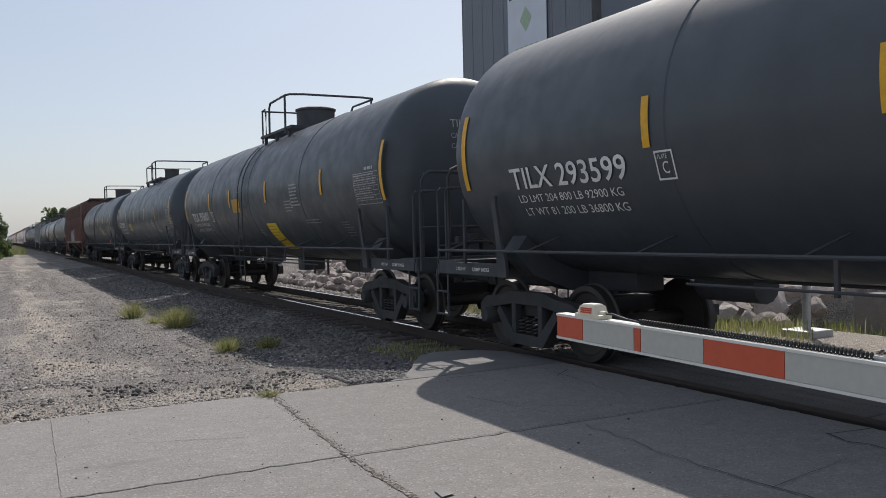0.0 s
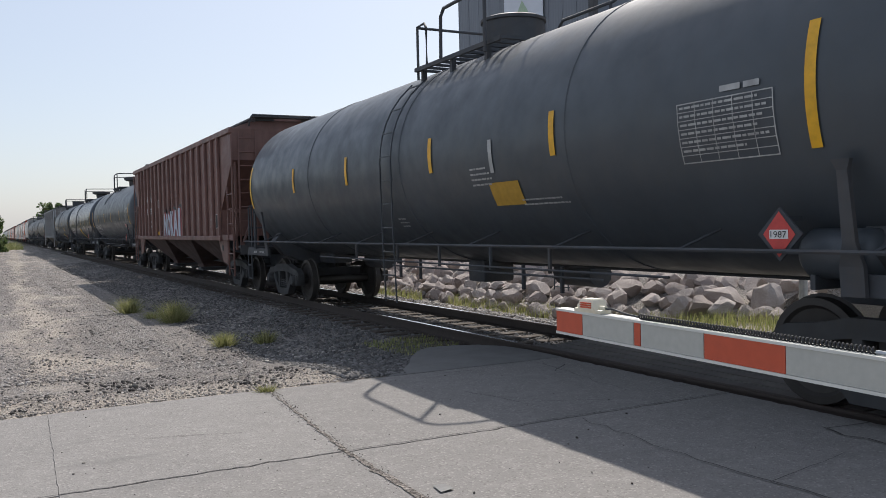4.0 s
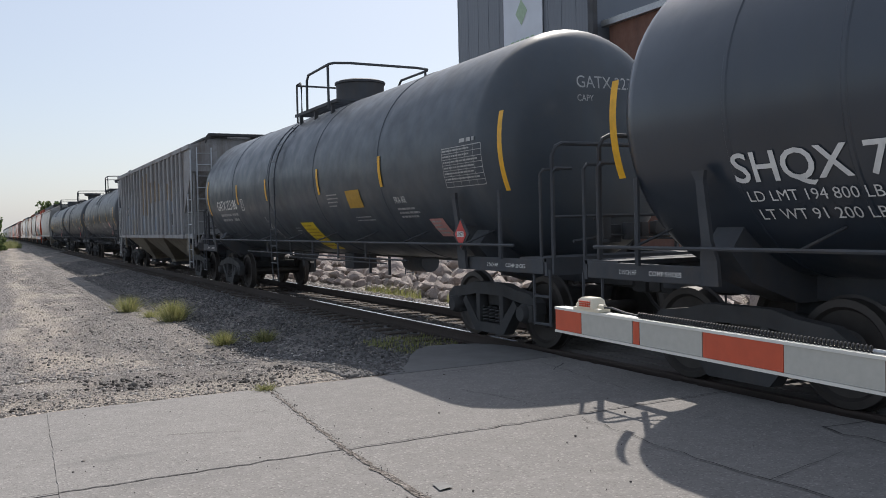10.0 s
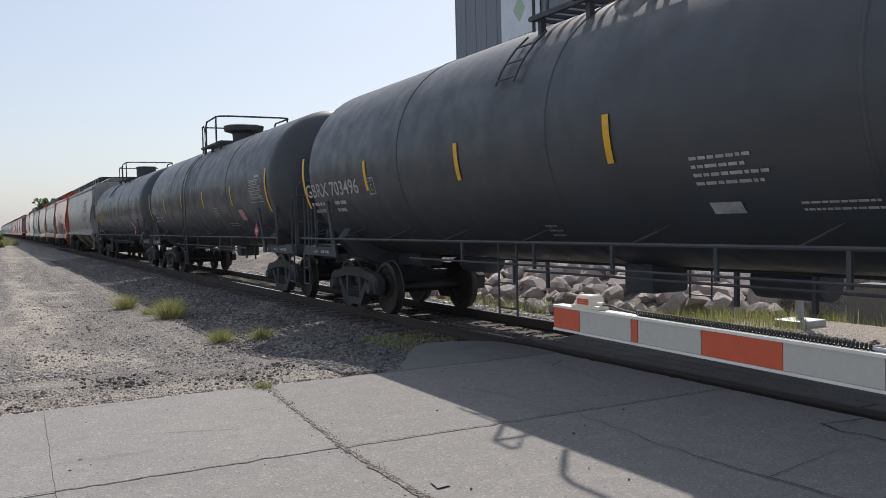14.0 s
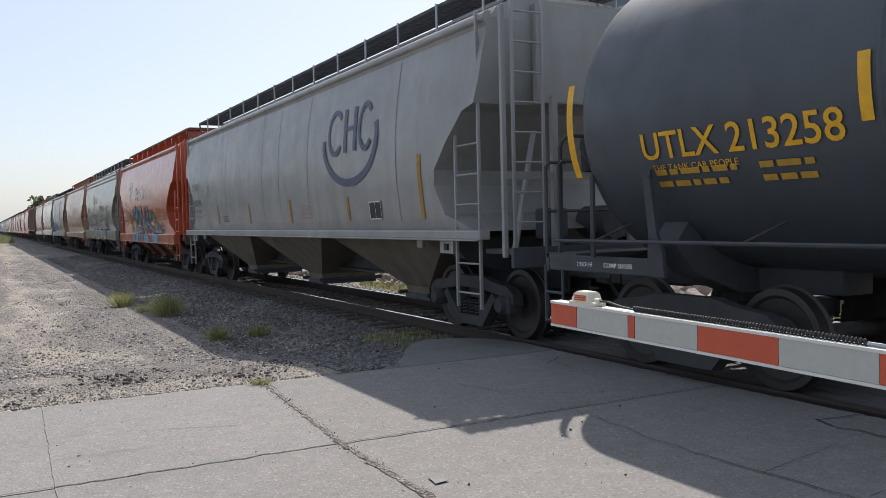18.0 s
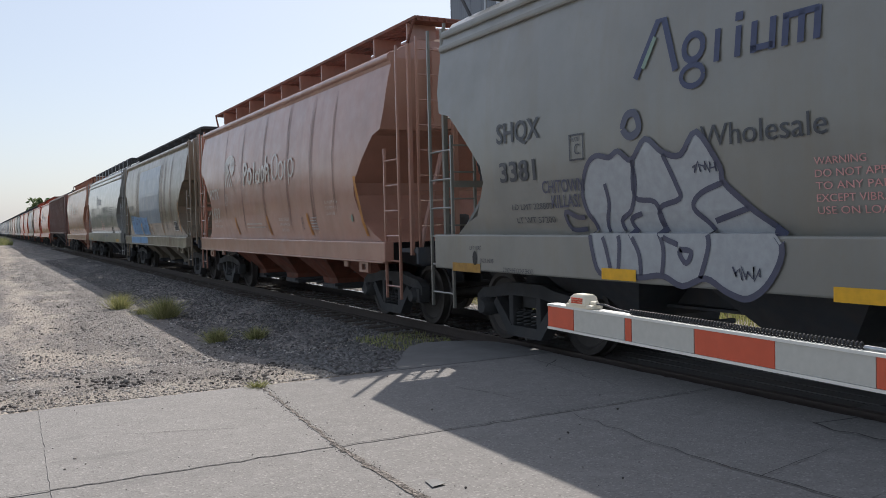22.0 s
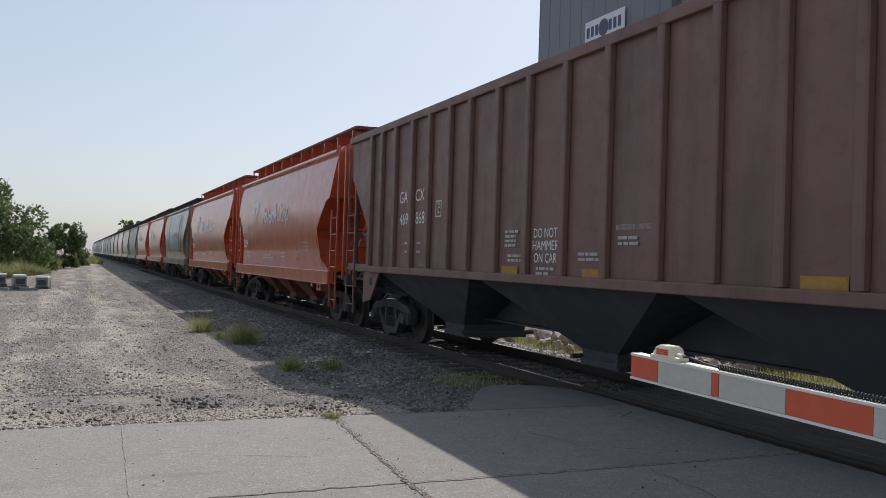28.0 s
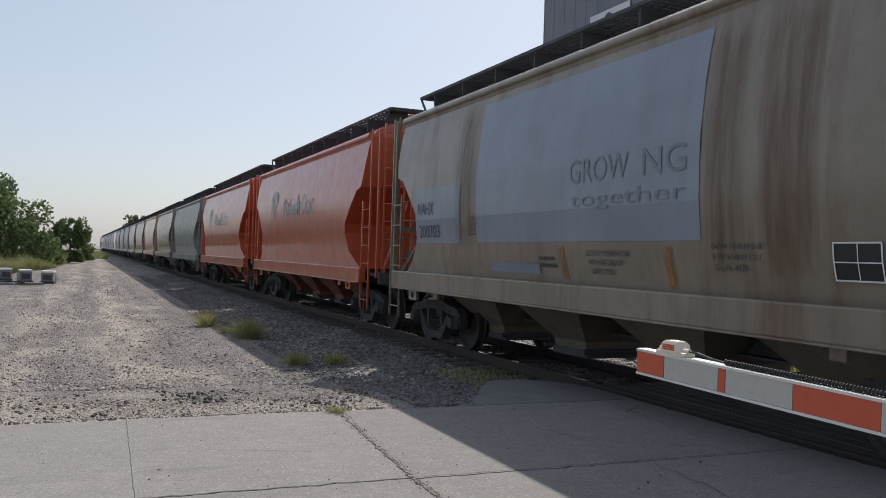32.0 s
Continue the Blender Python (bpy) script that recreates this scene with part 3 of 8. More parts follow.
    for za, zb in ((-0.2, 0.002),):
        ring = [(x + 0.03 * noise.noise((x * 5, y * 5, 1)), y + (0.03 * noise.noise((x * 6, y * 6, 3)) if y > 8.6 else 0.0)) for x, y in edge]
        ap.add([(x, y, za) for x, y in ring] + [(x, y, zb) for x, y in ring], [tuple(range(11, 22))] + [(k, (k + 1) % 11, 11 + (k + 1) % 11, 11 + k) for k in range(11)])
    ap.part("asphalt_apron", M_ASPH, road)
    far = G().box(11.2, -7.5, -0.15, 4.8, 22.0, 0.14)
    far.part("far_apron", M_ASPH, road)


make_road()
scrap = thing("paper_scrap", "pale crumpled scrap of card lying on the road", "litter", (2.39, 4.67, 0.006))
G().loft([[(-0.05, -0.075, 0.0), (0.05, -0.06, 0.004), (0.045, 0.05, 0.003), (-0.03, 0.07, 0.001)], [(-0.05, -0.075, 0.002), (0.05, -0.06, 0.005), (0.045, 0.05, 0.005), (-0.03, 0.07, 0.003)]]).part("card", plain("card_grey", (0.19, 0.187, 0.183), 0.8), scrap)


# ---------------------------------------------------------------- track
def make_track():
    track = new("railway_track")
    tagged(track, "straight railway track on grey ballast, polished rail heads", "railway track", kind="structure")
    prof = [(-0.07, -0.16), (0.07, -0.16), (0.07, -0.148), (0.012, -0.135), (0.01, -0.04), (0.036, -0.034), (0.036, -0.004), (0.03, 0.0), (-0.03, 0.0), (-0.036, -0.004), (-0.036, -0.034), (-0.01, -0.04), (-0.012, -0.135), (-0.07, -0.148)]
    for sx in (-1, 1):
        x = TRACK_X + sx * 0.7525
        rail = G().prism([(x + u, RAIL_Z + w) for u, w in prof], "y", -120, 1400).part("rail", M_RAIL, track)
        G().box(x, 704.7, RAIL_Z + 0.001, 0.056, 1390, 0.004).part("rail_head", M_RAILTOP, rail)
    me = G().box(0, 0, 0, 2.6, 0.22, 0.16, 0.012).mesh("tie", M_TIE)
    for k in range(150):
        child("tie", me, track, at=Matrix.Translation((TRACK_X + 0.02 * math.sin(k * 7), 9.0 + k * 0.54, -0.205)))
    # timber planks of the crossing
    for k, (x, w) in enumerate([(6.36, 0.22), (6.59, 0.22), (6.82, 0.22), (7.05, 0.22), (7.28, 0.22), (7.50, 0.2), (7.98, 0.24), (8.24, 0.24)]):
        if w:
            for j in range(4):
                m = G().box(x, 7.05 - j * 4.9 + 0.1 * math.sin(k * 5.0), -0.06, w - 0.012, 4.86, 0.15 + 0.01 * math.sin(k * 3 + j), 0.012)
                m.part("plank", M_PLANK, track)
    return track


make_track()


# ---------------------------------------------------------------- loose stones
def icosa():
    p = (1 + 5 ** 0.5) / 2
    v = np.array([(-1, p, 0), (1, p, 0), (-1, -p, 0), (1, -p, 0), (0, -1, p), (0, 1, p), (0, -1, -p), (0, 1, -p), (p, 0, -1), (p, 0, 1), (-p, 0, -1), (-p, 0, 1)], float)
    f = np.array([0, 11, 5, 0, 5, 1, 0, 1, 7, 0, 7, 10, 0, 10, 11, 1, 5, 9, 5, 11, 4, 11, 10, 2, 10, 7, 6, 7, 1, 8, 3, 9, 4, 3, 4, 2, 3, 2, 6, 3, 6, 8, 3, 8, 9, 4, 9, 5, 2, 4, 11, 6, 2, 10, 8, 6, 7, 9, 8, 1]).reshape(-1, 3)
    return v / np.linalg.norm(v[0]), f


def scatter(name, label, spots, sizes, mat, seed, category="stones", flat=0.65):
    """Many small stones as one mesh."""
    rng = np.random.default_rng(seed)
    bv, bf = icosa()
    n = len(spots)
    jit = 1 + rng.uniform(-0.28, 0.28, (n, 12, 1))
    ax = sizes[:, None] * np.stack([rng.uniform(0.7, 1.35, n), rng.uniform(0.6, 1.1, n), rng.uniform(flat - 0.2, flat + 0.2, n)], 1)
    v = bv[None] * jit * ax[:, None, :]
    a = rng.uniform(0, 2 * np.pi, n)
    c, s = np.cos(a)[:, None], np.sin(a)[:, None]
    v = np.stack([v[..., 0] * c - v[..., 1] * s, v[..., 0] * s + v[..., 1] * c, v[..., 2]], -1) + spots[:, None, :]
    me = bpy.data.meshes.new(name)
    f = (bf[None] + 12 * np.arange(n)[:, None, None]).reshape(-1, 3)
    me.vertices.add(n * 12)
    me.vertices.foreach_set("co", v.reshape(-1))
    me.loops.add(f.size)
    me.loops.foreach_set("vertex_index", f.reshape(-1).astype(np.int32))
    me.polygons.add(len(f))
    me.polygons.foreach_set("loop_start", np.arange(0, f.size, 3, dtype=np.int32))
    me.polygons.foreach_set("loop_total", np.full(len(f), 3, dtype=np.int32))
    me.update()
    me.validate()
    me.materials.append(mat)
    ob = new(name, me)
    return tagged(ob, label, category, kind="stuff")


def stone_field(n, x0, x1, y0, y1, r0, r1, seed, decay=0.0):
    rng = np.random.default_rng(seed)
    x = rng.uniform(x0, x1, n)
    u = rng.uniform(0, 1, n)
    y = y0 + (y1 - y0) * (u ** decay if decay else u)
    r = r0 + (r1 - r0) * rng.uniform(0, 1, n) ** 2.5
    z = np.array([ground_z(a, b) for a, b in zip(x, y)]) + r * 0.25
    return np.stack([x, y, z], 1), r


p, r = stone_field(36000, 3.3, 6.1, 8.6, 60, 0.011, 0.036, 5, 2.2)
scatter("ballast_near", "dark grey crushed ballast along the near rail", p, r, M_STONE, 1)
p, r = stone_field(9000, 6.2, 7.6, 8.9, 50, 0.018, 0.045, 6, 1.8)
scatter("ballast_between_rails", "crushed ballast between the rails", p, r, M_STONE, 2)
p, r = stone_field(14000, 7.75, 9.7, -2, 45, 0.016, 0.048, 7, 1.4)
scatter("ballast_far", "pale crushed ballast beyond the far rail", p, r, M_PEBBLE, 3)
p, r = stone_field(11000, -4.5, 4.2, 8.55, 17, 0.005, 0.018, 8, 1.6)
scatter("loose_gravel", "loose pebbles on the gravel lot", p, r, M_PEBBLE, 4)
p, r = stone_field(12000, -4.2, 4.4, 8.56, 13.5, 0.004, 0.013, 28, 1.2)
scatter("fine_gravel", "fine pale grit along the edge of the lot", p, r, M_PEBBLE, 24)
p, r = stone_field(17000, -5.0, 4.6, 12, 60, 0.008, 0.030, 18, 1.9)
scatter("scattered_gravel", "loose crushed stones spread over the lot", p, r, M_PEBBLE, 14)
p, r = stone_field(1500, -3.5, 3.9, 8.62, 11.4, 0.005, 0.030, 9, 1.1)
lump = np.array([noise.noise((a * 0.8, c * 1.5, 2.0)) > -0.05 for a, c in p[:, :2]])
p, r = p[lump], r[lump]
M_CLOD, nt, b = mat_nodes("dark_clod")
geo = nt.nodes.new("ShaderNodeNewGeometry")
sc = ramp(nt, geo.outputs["Random Per Island"], [(0.0, (0.045, 0.04, 0.037)), (0.6, (0.10, 0.09, 0.082)), (1.0, (0.22, 0.20, 0.18))])
nt.links.new(sc, b.inputs["Base Color"])
b.inputs["Roughness"].default_value = 0.95
bump(nt, b, tex_noise(nt, 60, 4), 0.5, 0.01)
scatter("gravel_clods", "dark lumps of gravel along the road edge", p, r, M_CLOD, 5)
p, r = stone_field(240, 0.8, 3.2, 9.2, 10.5, 0.008, 0.036, 19, 1.0)
p[:, 1] += 0.35 * np.sin(p[:, 0] * 2.1)
p[:, 1] = np.maximum(p[:, 1], 8.62)
scatter("clod_heap", "crumbled dark asphalt lumps beside the road edge", p, r, M_CLOD, 15)
rr = np.random.default_rng(77)
ty = rr.uniform(3.3, 8.45, 520)
p = np.stack([np.where(ty > 5.8, 2.20 + 0.2 * (ty - 5.82) / 2.7, 2.20) + rr.normal(0.0, 0.035, 520), ty, np.full(520, 0.004)], 1)
scatter("crack_rubble", "crumbled concrete bits along the road crack", p, rr.uniform(0.002, 0.007, 520), M_CLOD, 16)
p, r = stone_field(120, -3, 5, 4.0, 8.4, 0.004, 0.012, 10)
p[:, 2] = 0.004
scatter("road_grit", "scattered grit on the concrete road", p, r, M_CLOD, 6)

# ---------------------------------------------------------------- lettering
TEXTS = {}


def text_points(s, size, wide=1.0, bold=0.0):
    """Flat outline of a word as vertices and faces, size = cap height."""
    key = (s, bold)
    if key not in TEXTS:
        cu = bpy.data.curves.new("word", "FONT")
        cu.body = s
        cu.offset = bold
        cu.resolution_u = 3
        ob = bpy.data.objects.new("word", cu)
        me = ob.to_mesh()
        TEXTS[key] = ([tuple(v.co) for v in me.vertices], [tuple(p.vertices) for p in me.polygons])
        ob.to_mesh_clear()
        bpy.data.objects.remove(ob)
        bpy.data.curves.remove(cu)
    vs, fs = TEXTS[key]
    k = size / 0.69
    return [(x * k * wide, y * k) for x, y, _ in vs], fs


class Skin:
    """The near face of a car: places flat outlines on it. u runs to the viewer's right."""

    def __init__(self, half, car, lift=0.012, shift=0.0):
        self.half, self.car, self.lift, self.shift = half, car, lift, shift

    def at(self, y, z, k=1.0):
        return (-(self.half(z) + self.lift * k), y + self.shift, z)

    def word(self, s, y, z, size, mat, wide=0.85, name="lettering", k=1.0):
        vs, fs = text_points(s, size, wide)
        g = G().add([self.at(y - u, z + w, k) for u, w in vs], fs)
        g.part(name, mat, self.car)

    def fit(self, s, y0, y1, z, size, mat, name="lettering", k=1.0, bold=0.0):
        """A word squeezed to run from y0 to y1."""
        vs, fs = text_points(s, size, 1.0, bold)
        lo, hi = min(u for u, _ in vs), max(u for u, _ in vs)
        q = (y0 - y1) / (hi - lo)
        G().add([self.at(y0 - (u - lo) * q, z + w, k) for u, w in vs], fs).part(name, mat, self.car)

    def patch(self, y, z, w, h, mat, name="patch", skew=0.0, k=1.0, label="", n=0):
        """A rectangle with its upper left corner at y, z."""
        n = n or max(2, int(h / 0.12))
        vs, fs = [], []
        for i in range(n + 1):
            zz = z - h * i / n
            sh = skew * i / n
            vs += [self.at(y - sh, zz, k), self.at(y - w - sh, zz, k)]
        for i in range(n):
            fs.append((2 * i, 2 * i + 1, 2 * i + 3, 2 * i + 2))
        G().add(vs, fs).part(name, mat, self.car, label)

    def bars(self, y, z, w, lines, size, mat, gap=1.7, seed=1, name="small_lettering", k=1.0):
        """Lines of print too small to read."""
        rng = random.Random(seed)
        g = G()
        for i in range(lines):
            zz = z - i * size * gap
            u = 0.0
            end = w * rng.uniform(0.7, 1.0)
            while u < end - 0.02:
                ln = min(end - u, size * rng.uniform(1.6, 5))
                g.add([self.at(y - u, zz, k), self.at(y - u - ln, zz, k), self.at(y - u - ln, zz - size, k), self.at(y - u, zz - size, k)], [(0, 1, 2, 3)])
                u += ln + size * 0.7
        tagged(g.part(name, mat, self.car, "rows of small stencilled print"), kind="stuff")

    def outline(self, y, z, w, h, t, mat, name="stencil_frame", k=1.0, cols=0, rows=0):
        """An outlined box, with inner lines if wanted."""
        g = G()
        def rect(y0, z0, ww, hh):
            n = max(1, int(hh / 0.15))
            vs, fs = [], []
            for i in range(n + 1):
                vs += [self.at(y0, z0 - hh * i / n, k), self.at(y0 - ww, z0 - hh * i / n, k)]
            for i in range(n):
                fs.append((2 * i, 2 * i + 1, 2 * i + 3, 2 * i + 2))
            g.add(vs, fs)
        rect(y, z, w, t)
        rect(y, z - h + t, w, t)
        rect(y, z, t, h)
        rect(y - w + t, z, t, h)
        for c in range(1, cols):
            rect(y - w * c / cols, z, t * 0.7, h)
        for c in range(1, rows):
            rect(y, z - h * c / rows, w, t * 0.7)
        g.part(name, mat, self.car)

    def shape(self, outline, y, z, mat, name="painted_shape", k=1.0, label=""):
        """A closed outline (u to the right, w up) filled as one piece."""
        bm = bmesh.new()
        vs = [bm.verts.new((u, w, 0)) for u, w in outline]
        f = bm.faces.new(vs)
        bmesh.ops.triangulate(bm, faces=[f])
        lo, hi = min(w for _, w in outline), max(w for _, w in outline)
        cuts = [lo + 0.09 * i for i in range(1, int((hi - lo) / 0.09) + 1)] + [1.437 - z, 1.443 - z]
        for c in cuts:
            if lo < c < hi:
                bmesh.ops.bisect_plane(bm, geom=bm.verts[:] + bm.edges[:] + bm.faces[:], plane_co=(0, c, 0), plane_no=(0, 1, 0))
        bm.verts.index_update()
        pts = [(v.co.x, v.co.y) for v in bm.verts]
        fs = [tuple(v.index for v in q.verts) for q in bm.faces]
        bm.free()
        G().add([self.at(y - u, z + w, k) for u, w in pts], fs).part(name, mat, self.car, label)

    def stroke(self, pts, y, z, width, mat, name="painted_line", k=1.0, label=""):
        """A brush line through points (u, w)."""
        vs, fs = [], []
        n = len(pts)
        for i, (u, w) in enumerate(pts):
            a = pts[max(0, i - 1)]
            b2 = pts[min(n - 1, i + 1)]
            d = Vector((b2[0] - a[0], b2[1] - a[1]))
            d = d.normalized() if d.length > 0 else Vector((1, 0))
            o = Vector((-d.y, d.x)) * width / 2
            vs += [self.at(y - u - o.x, z + w + o.y, k), self.at(y - u + o.x, z + w - o.y, k)]
        for i in range(n - 1):
            fs.append((2 * i, 2 * i + 1, 2 * i + 3, 2 * i + 2))
        G().add(vs, fs).part(name, mat, self.car, label)


def arc(cx, cy, rx, ry, a0, a1, n=14):
    return [(cx + rx * math.cos(radians(a0 + (a1 - a0) * i / n)), cy + ry * math.sin(radians(a0 + (a1 - a0) * i / n))) for i in range(n + 1)]


# ---------------------------------------------------------------- running gear
def mesh_wheelset():
    g = G()
    g.turned([(-0.95, 0.07), (-0.8, 0.085), (0.8, 0.085), (0.95, 0.07)], "x", 12)
    for s in (-1, 1):
        prof = [(0.64, 0.10), (0.66, 0.20), (0.69, 0.36), (0.665, 0.39), (0.66, 0.475), (0.685, 0.485), (0.70, 0.46), (0.80, 0.452), (0.805, 0.39), (0.775, 0.36), (0.76, 0.2), (0.80, 0.13), (0.80, 0.09)]
        g.turned([(s * a, r) for a, r in prof], "x", 30)
    return g.mesh("wheelset", M_WHEEL, 35)


def mesh_side_frame():
    """Cast side frame: arched top chord, two windows, spring nest, journal boxes."""
    g = G()
    top = [(-1.13, 0.46), (-1.13, 0.60), (-0.98, 0.70), (-0.62, 0.74), (-0.38, 0.80), (0.38, 0.80), (0.62, 0.74), (0.98, 0.70), (1.13, 0.60), (1.13, 0.46), (0.9, 0.56), (0.60, 0.60), (0.34, 0.64), (-0.34, 0.64), (-0.60, 0.60), (-0.9, 0.56)]
    g.prism(top, "x", -0.07, 0.07)
    low = [(-0.70, 0.52), (-0.62, 0.60), (-0.28, 0.26), (0.28, 0.26), (0.62, 0.60), (0.70, 0.52), (0.36, 0.13), (-0.36, 0.13)]
    g.prism(low, "x", -0.08, 0.08)
    for s in (-1, 1):
        g.box(0, s * 0.30, 0.45, 0.14, 0.10, 0.44, 0.02)
        g.box(0, s * 0.93, 0.46, 0.20, 0.30, 0.22, 0.03)
        g.turned([(-0.16, 0.04), (-0.16, 0.09), (-0.10, 0.125), (0.0, 0.125)], "x", 14, (0, s * 0.889, 0.457))
    return g.mesh("side_frame", M_BOGIE, 40)


def mesh_springs():
    g = G()
    for yy in (-0.16, 0.0, 0.16):
        pts = [(0.055 * math.cos(a * 0.7), yy + 0.055 * math.sin(a * 0.7), 0.27 + 0.20 * a / 40) for a in range(41)]
        g.tube(pts, 0.014, 5)
    return g.mesh("spring_nest", M_BOGIE, 40)


def mesh_bolster():
    g = G()
    g.box(0, 0, 0.58, 1.9, 0.42, 0.2, 0.03)
    g.turned([(0.66, 0.2), (0.80, 0.2)], "z", 16)
    for s in (-1, 1):
        g.tube([(-0.75, s * 0.5, 0.36), (0.75, s * 0.5, 0.36)], 0.045, 8)
        for t in (-1, 1):
            g.box(t * 0.75, s * 0.42, 0.46, 0.09, 0.06, 0.34, 0.01)
    return g.mesh("bogie", M_BOGIE, 40)


AXLES = {1: [], -1: []}


def bogie(car, y):
    ob = child("bogie", cached("bolster", mesh_bolster), car, "grimy cast-steel bogie", Matrix.Translation((0, y, 0)))
    for s in (-1, 1):
        child("side_frame", cached("side_frame", mesh_side_frame), ob, at=Matrix.Translation((s * 1.0, 0, 0)))
        child("spring_nest", cached("springs", mesh_springs), ob, at=Matrix.Translation((s * 1.0, 0, 0)))
        w = child("wheelset", cached("wheelset", mesh_wheelset), ob, at=Matrix.Translation((0, s * 0.889, 0.455)))
        AXLES[s].append(w)
    return ob


def mesh_coupler():
    g = G()
    g.box(0, 0.1, 0.86, 0.16, 0.95, 0.18, 0.03)
    g.box(0.02, 0.58, 0.86, 0.30, 0.26, 0.26, 0.06)
    g.box(-0.1, 0.74, 0.86, 0.12, 0.2, 0.22, 0.04)
    g.tube([(-0.3, 0.1, 0.78), (-0.32, 0.3, 0.55), (-0.28, 0.55, 0.42), (-0.2, 0.72, 0.45)], 0.025, 6)
    return g.mesh("coupler", M_BOGIE, 40)


FAR = [False]


def ladder(car, x, y, z0, z1, width, along, rungs, mat, r=0.014, name="ladder", tall=None):
    """A ladder of two stiles and rungs; along is 'y' or 'x'; tall lifts the outer stile."""
    g = G()
    a = (x, y - width / 2) if along == "y" else (x - width / 2, y)
    b2 = (x, y + width / 2) if along == "y" else (x + width / 2, y)
    for q in (a, b2):
        top = tall if tall and (abs(q[1]) > abs(y)) else z1
        g.box(q[0], q[1], (z0 + top) / 2, 0.040, 0.034, top - z0, 0.005)
    if FAR[0]:
        for k in range(rungs):
            z = z0 + (z1 - z0) * (k + 0.5) / rungs
            g.tube([(a[0], a[1], z), (b2[0], b2[1], z)], r, 5)
        return g.part(name, mat, car, smooth=40)
    lad = g.part(name, mat, car, smooth=40)
    h = width / 2
    me = cached(("rung", along, width, r, mat.name), lambda: G().tube([(0, -h, 0), (0, h, 0)] if along == "y" else [(-h, 0, 0), (h, 0, 0)], r, 6).mesh("rung", mat, 40))
    for k in range(rungs):
        child("rung", me, lad, at=Matrix.Translation((x, y, z0 + (z1 - z0) * (k + 0.5) / rungs)))
    return lad


# ---------------------------------------------------------------- tank car
def flat_word(s, y0, y1, z, size, x):
    """A word on an upright plate: vertices and faces."""
    vs, fs = text_points(s, size, 1.0, 0.01)
    lo, hi = min(u for u, _ in vs), max(u for u, _ in vs)
    return [(x, y0 - (u - lo) * (y0 - y1) / (hi - lo), z + w) for u, w in vs], fs


TANK_R, TANK_Z, HEAD = 1.56, 2.58, 0.50


def tank_half(z):
    d = TANK_R ** 2 - (z - TANK_Z) ** 2
    return math.sqrt(max(0.02, d))


def mesh_tank(length, bands, mat):
    """Cylinder with dished ends; bands: raised jacket seams."""
    h = length / 2
    d = HEAD
    prof = [(-h, 0.02)]
    for k in range(1, 16):
        a = radians(90 * k / 16)
        prof.append((-h + d * (1 - math.cos(a)), TANK_R * math.sin(a) ** 0.64))
    body = []
    step = (length - 2 * d) / (bands + 1)
    for k in range(bands + 2):
        y = -h + d + step * k
        if 0 < k < bands + 1:
            w, e = (0.035, 0.006) if bands == 7 else (0.028, 0.010)
            body += [(y - w, TANK_R), (y - w * 0.6, TANK_R + e), (y + w * 0.6, TANK_R + e), (y + w, TANK_R)]
        else:
            body.append((y, TANK_R))
    prof += body + [(-y, r) for y, r in prof[::-1]]
    return G().turned(prof, "y", 56, (0, 0, TANK_Z)).mesh("tank", mat, 18)


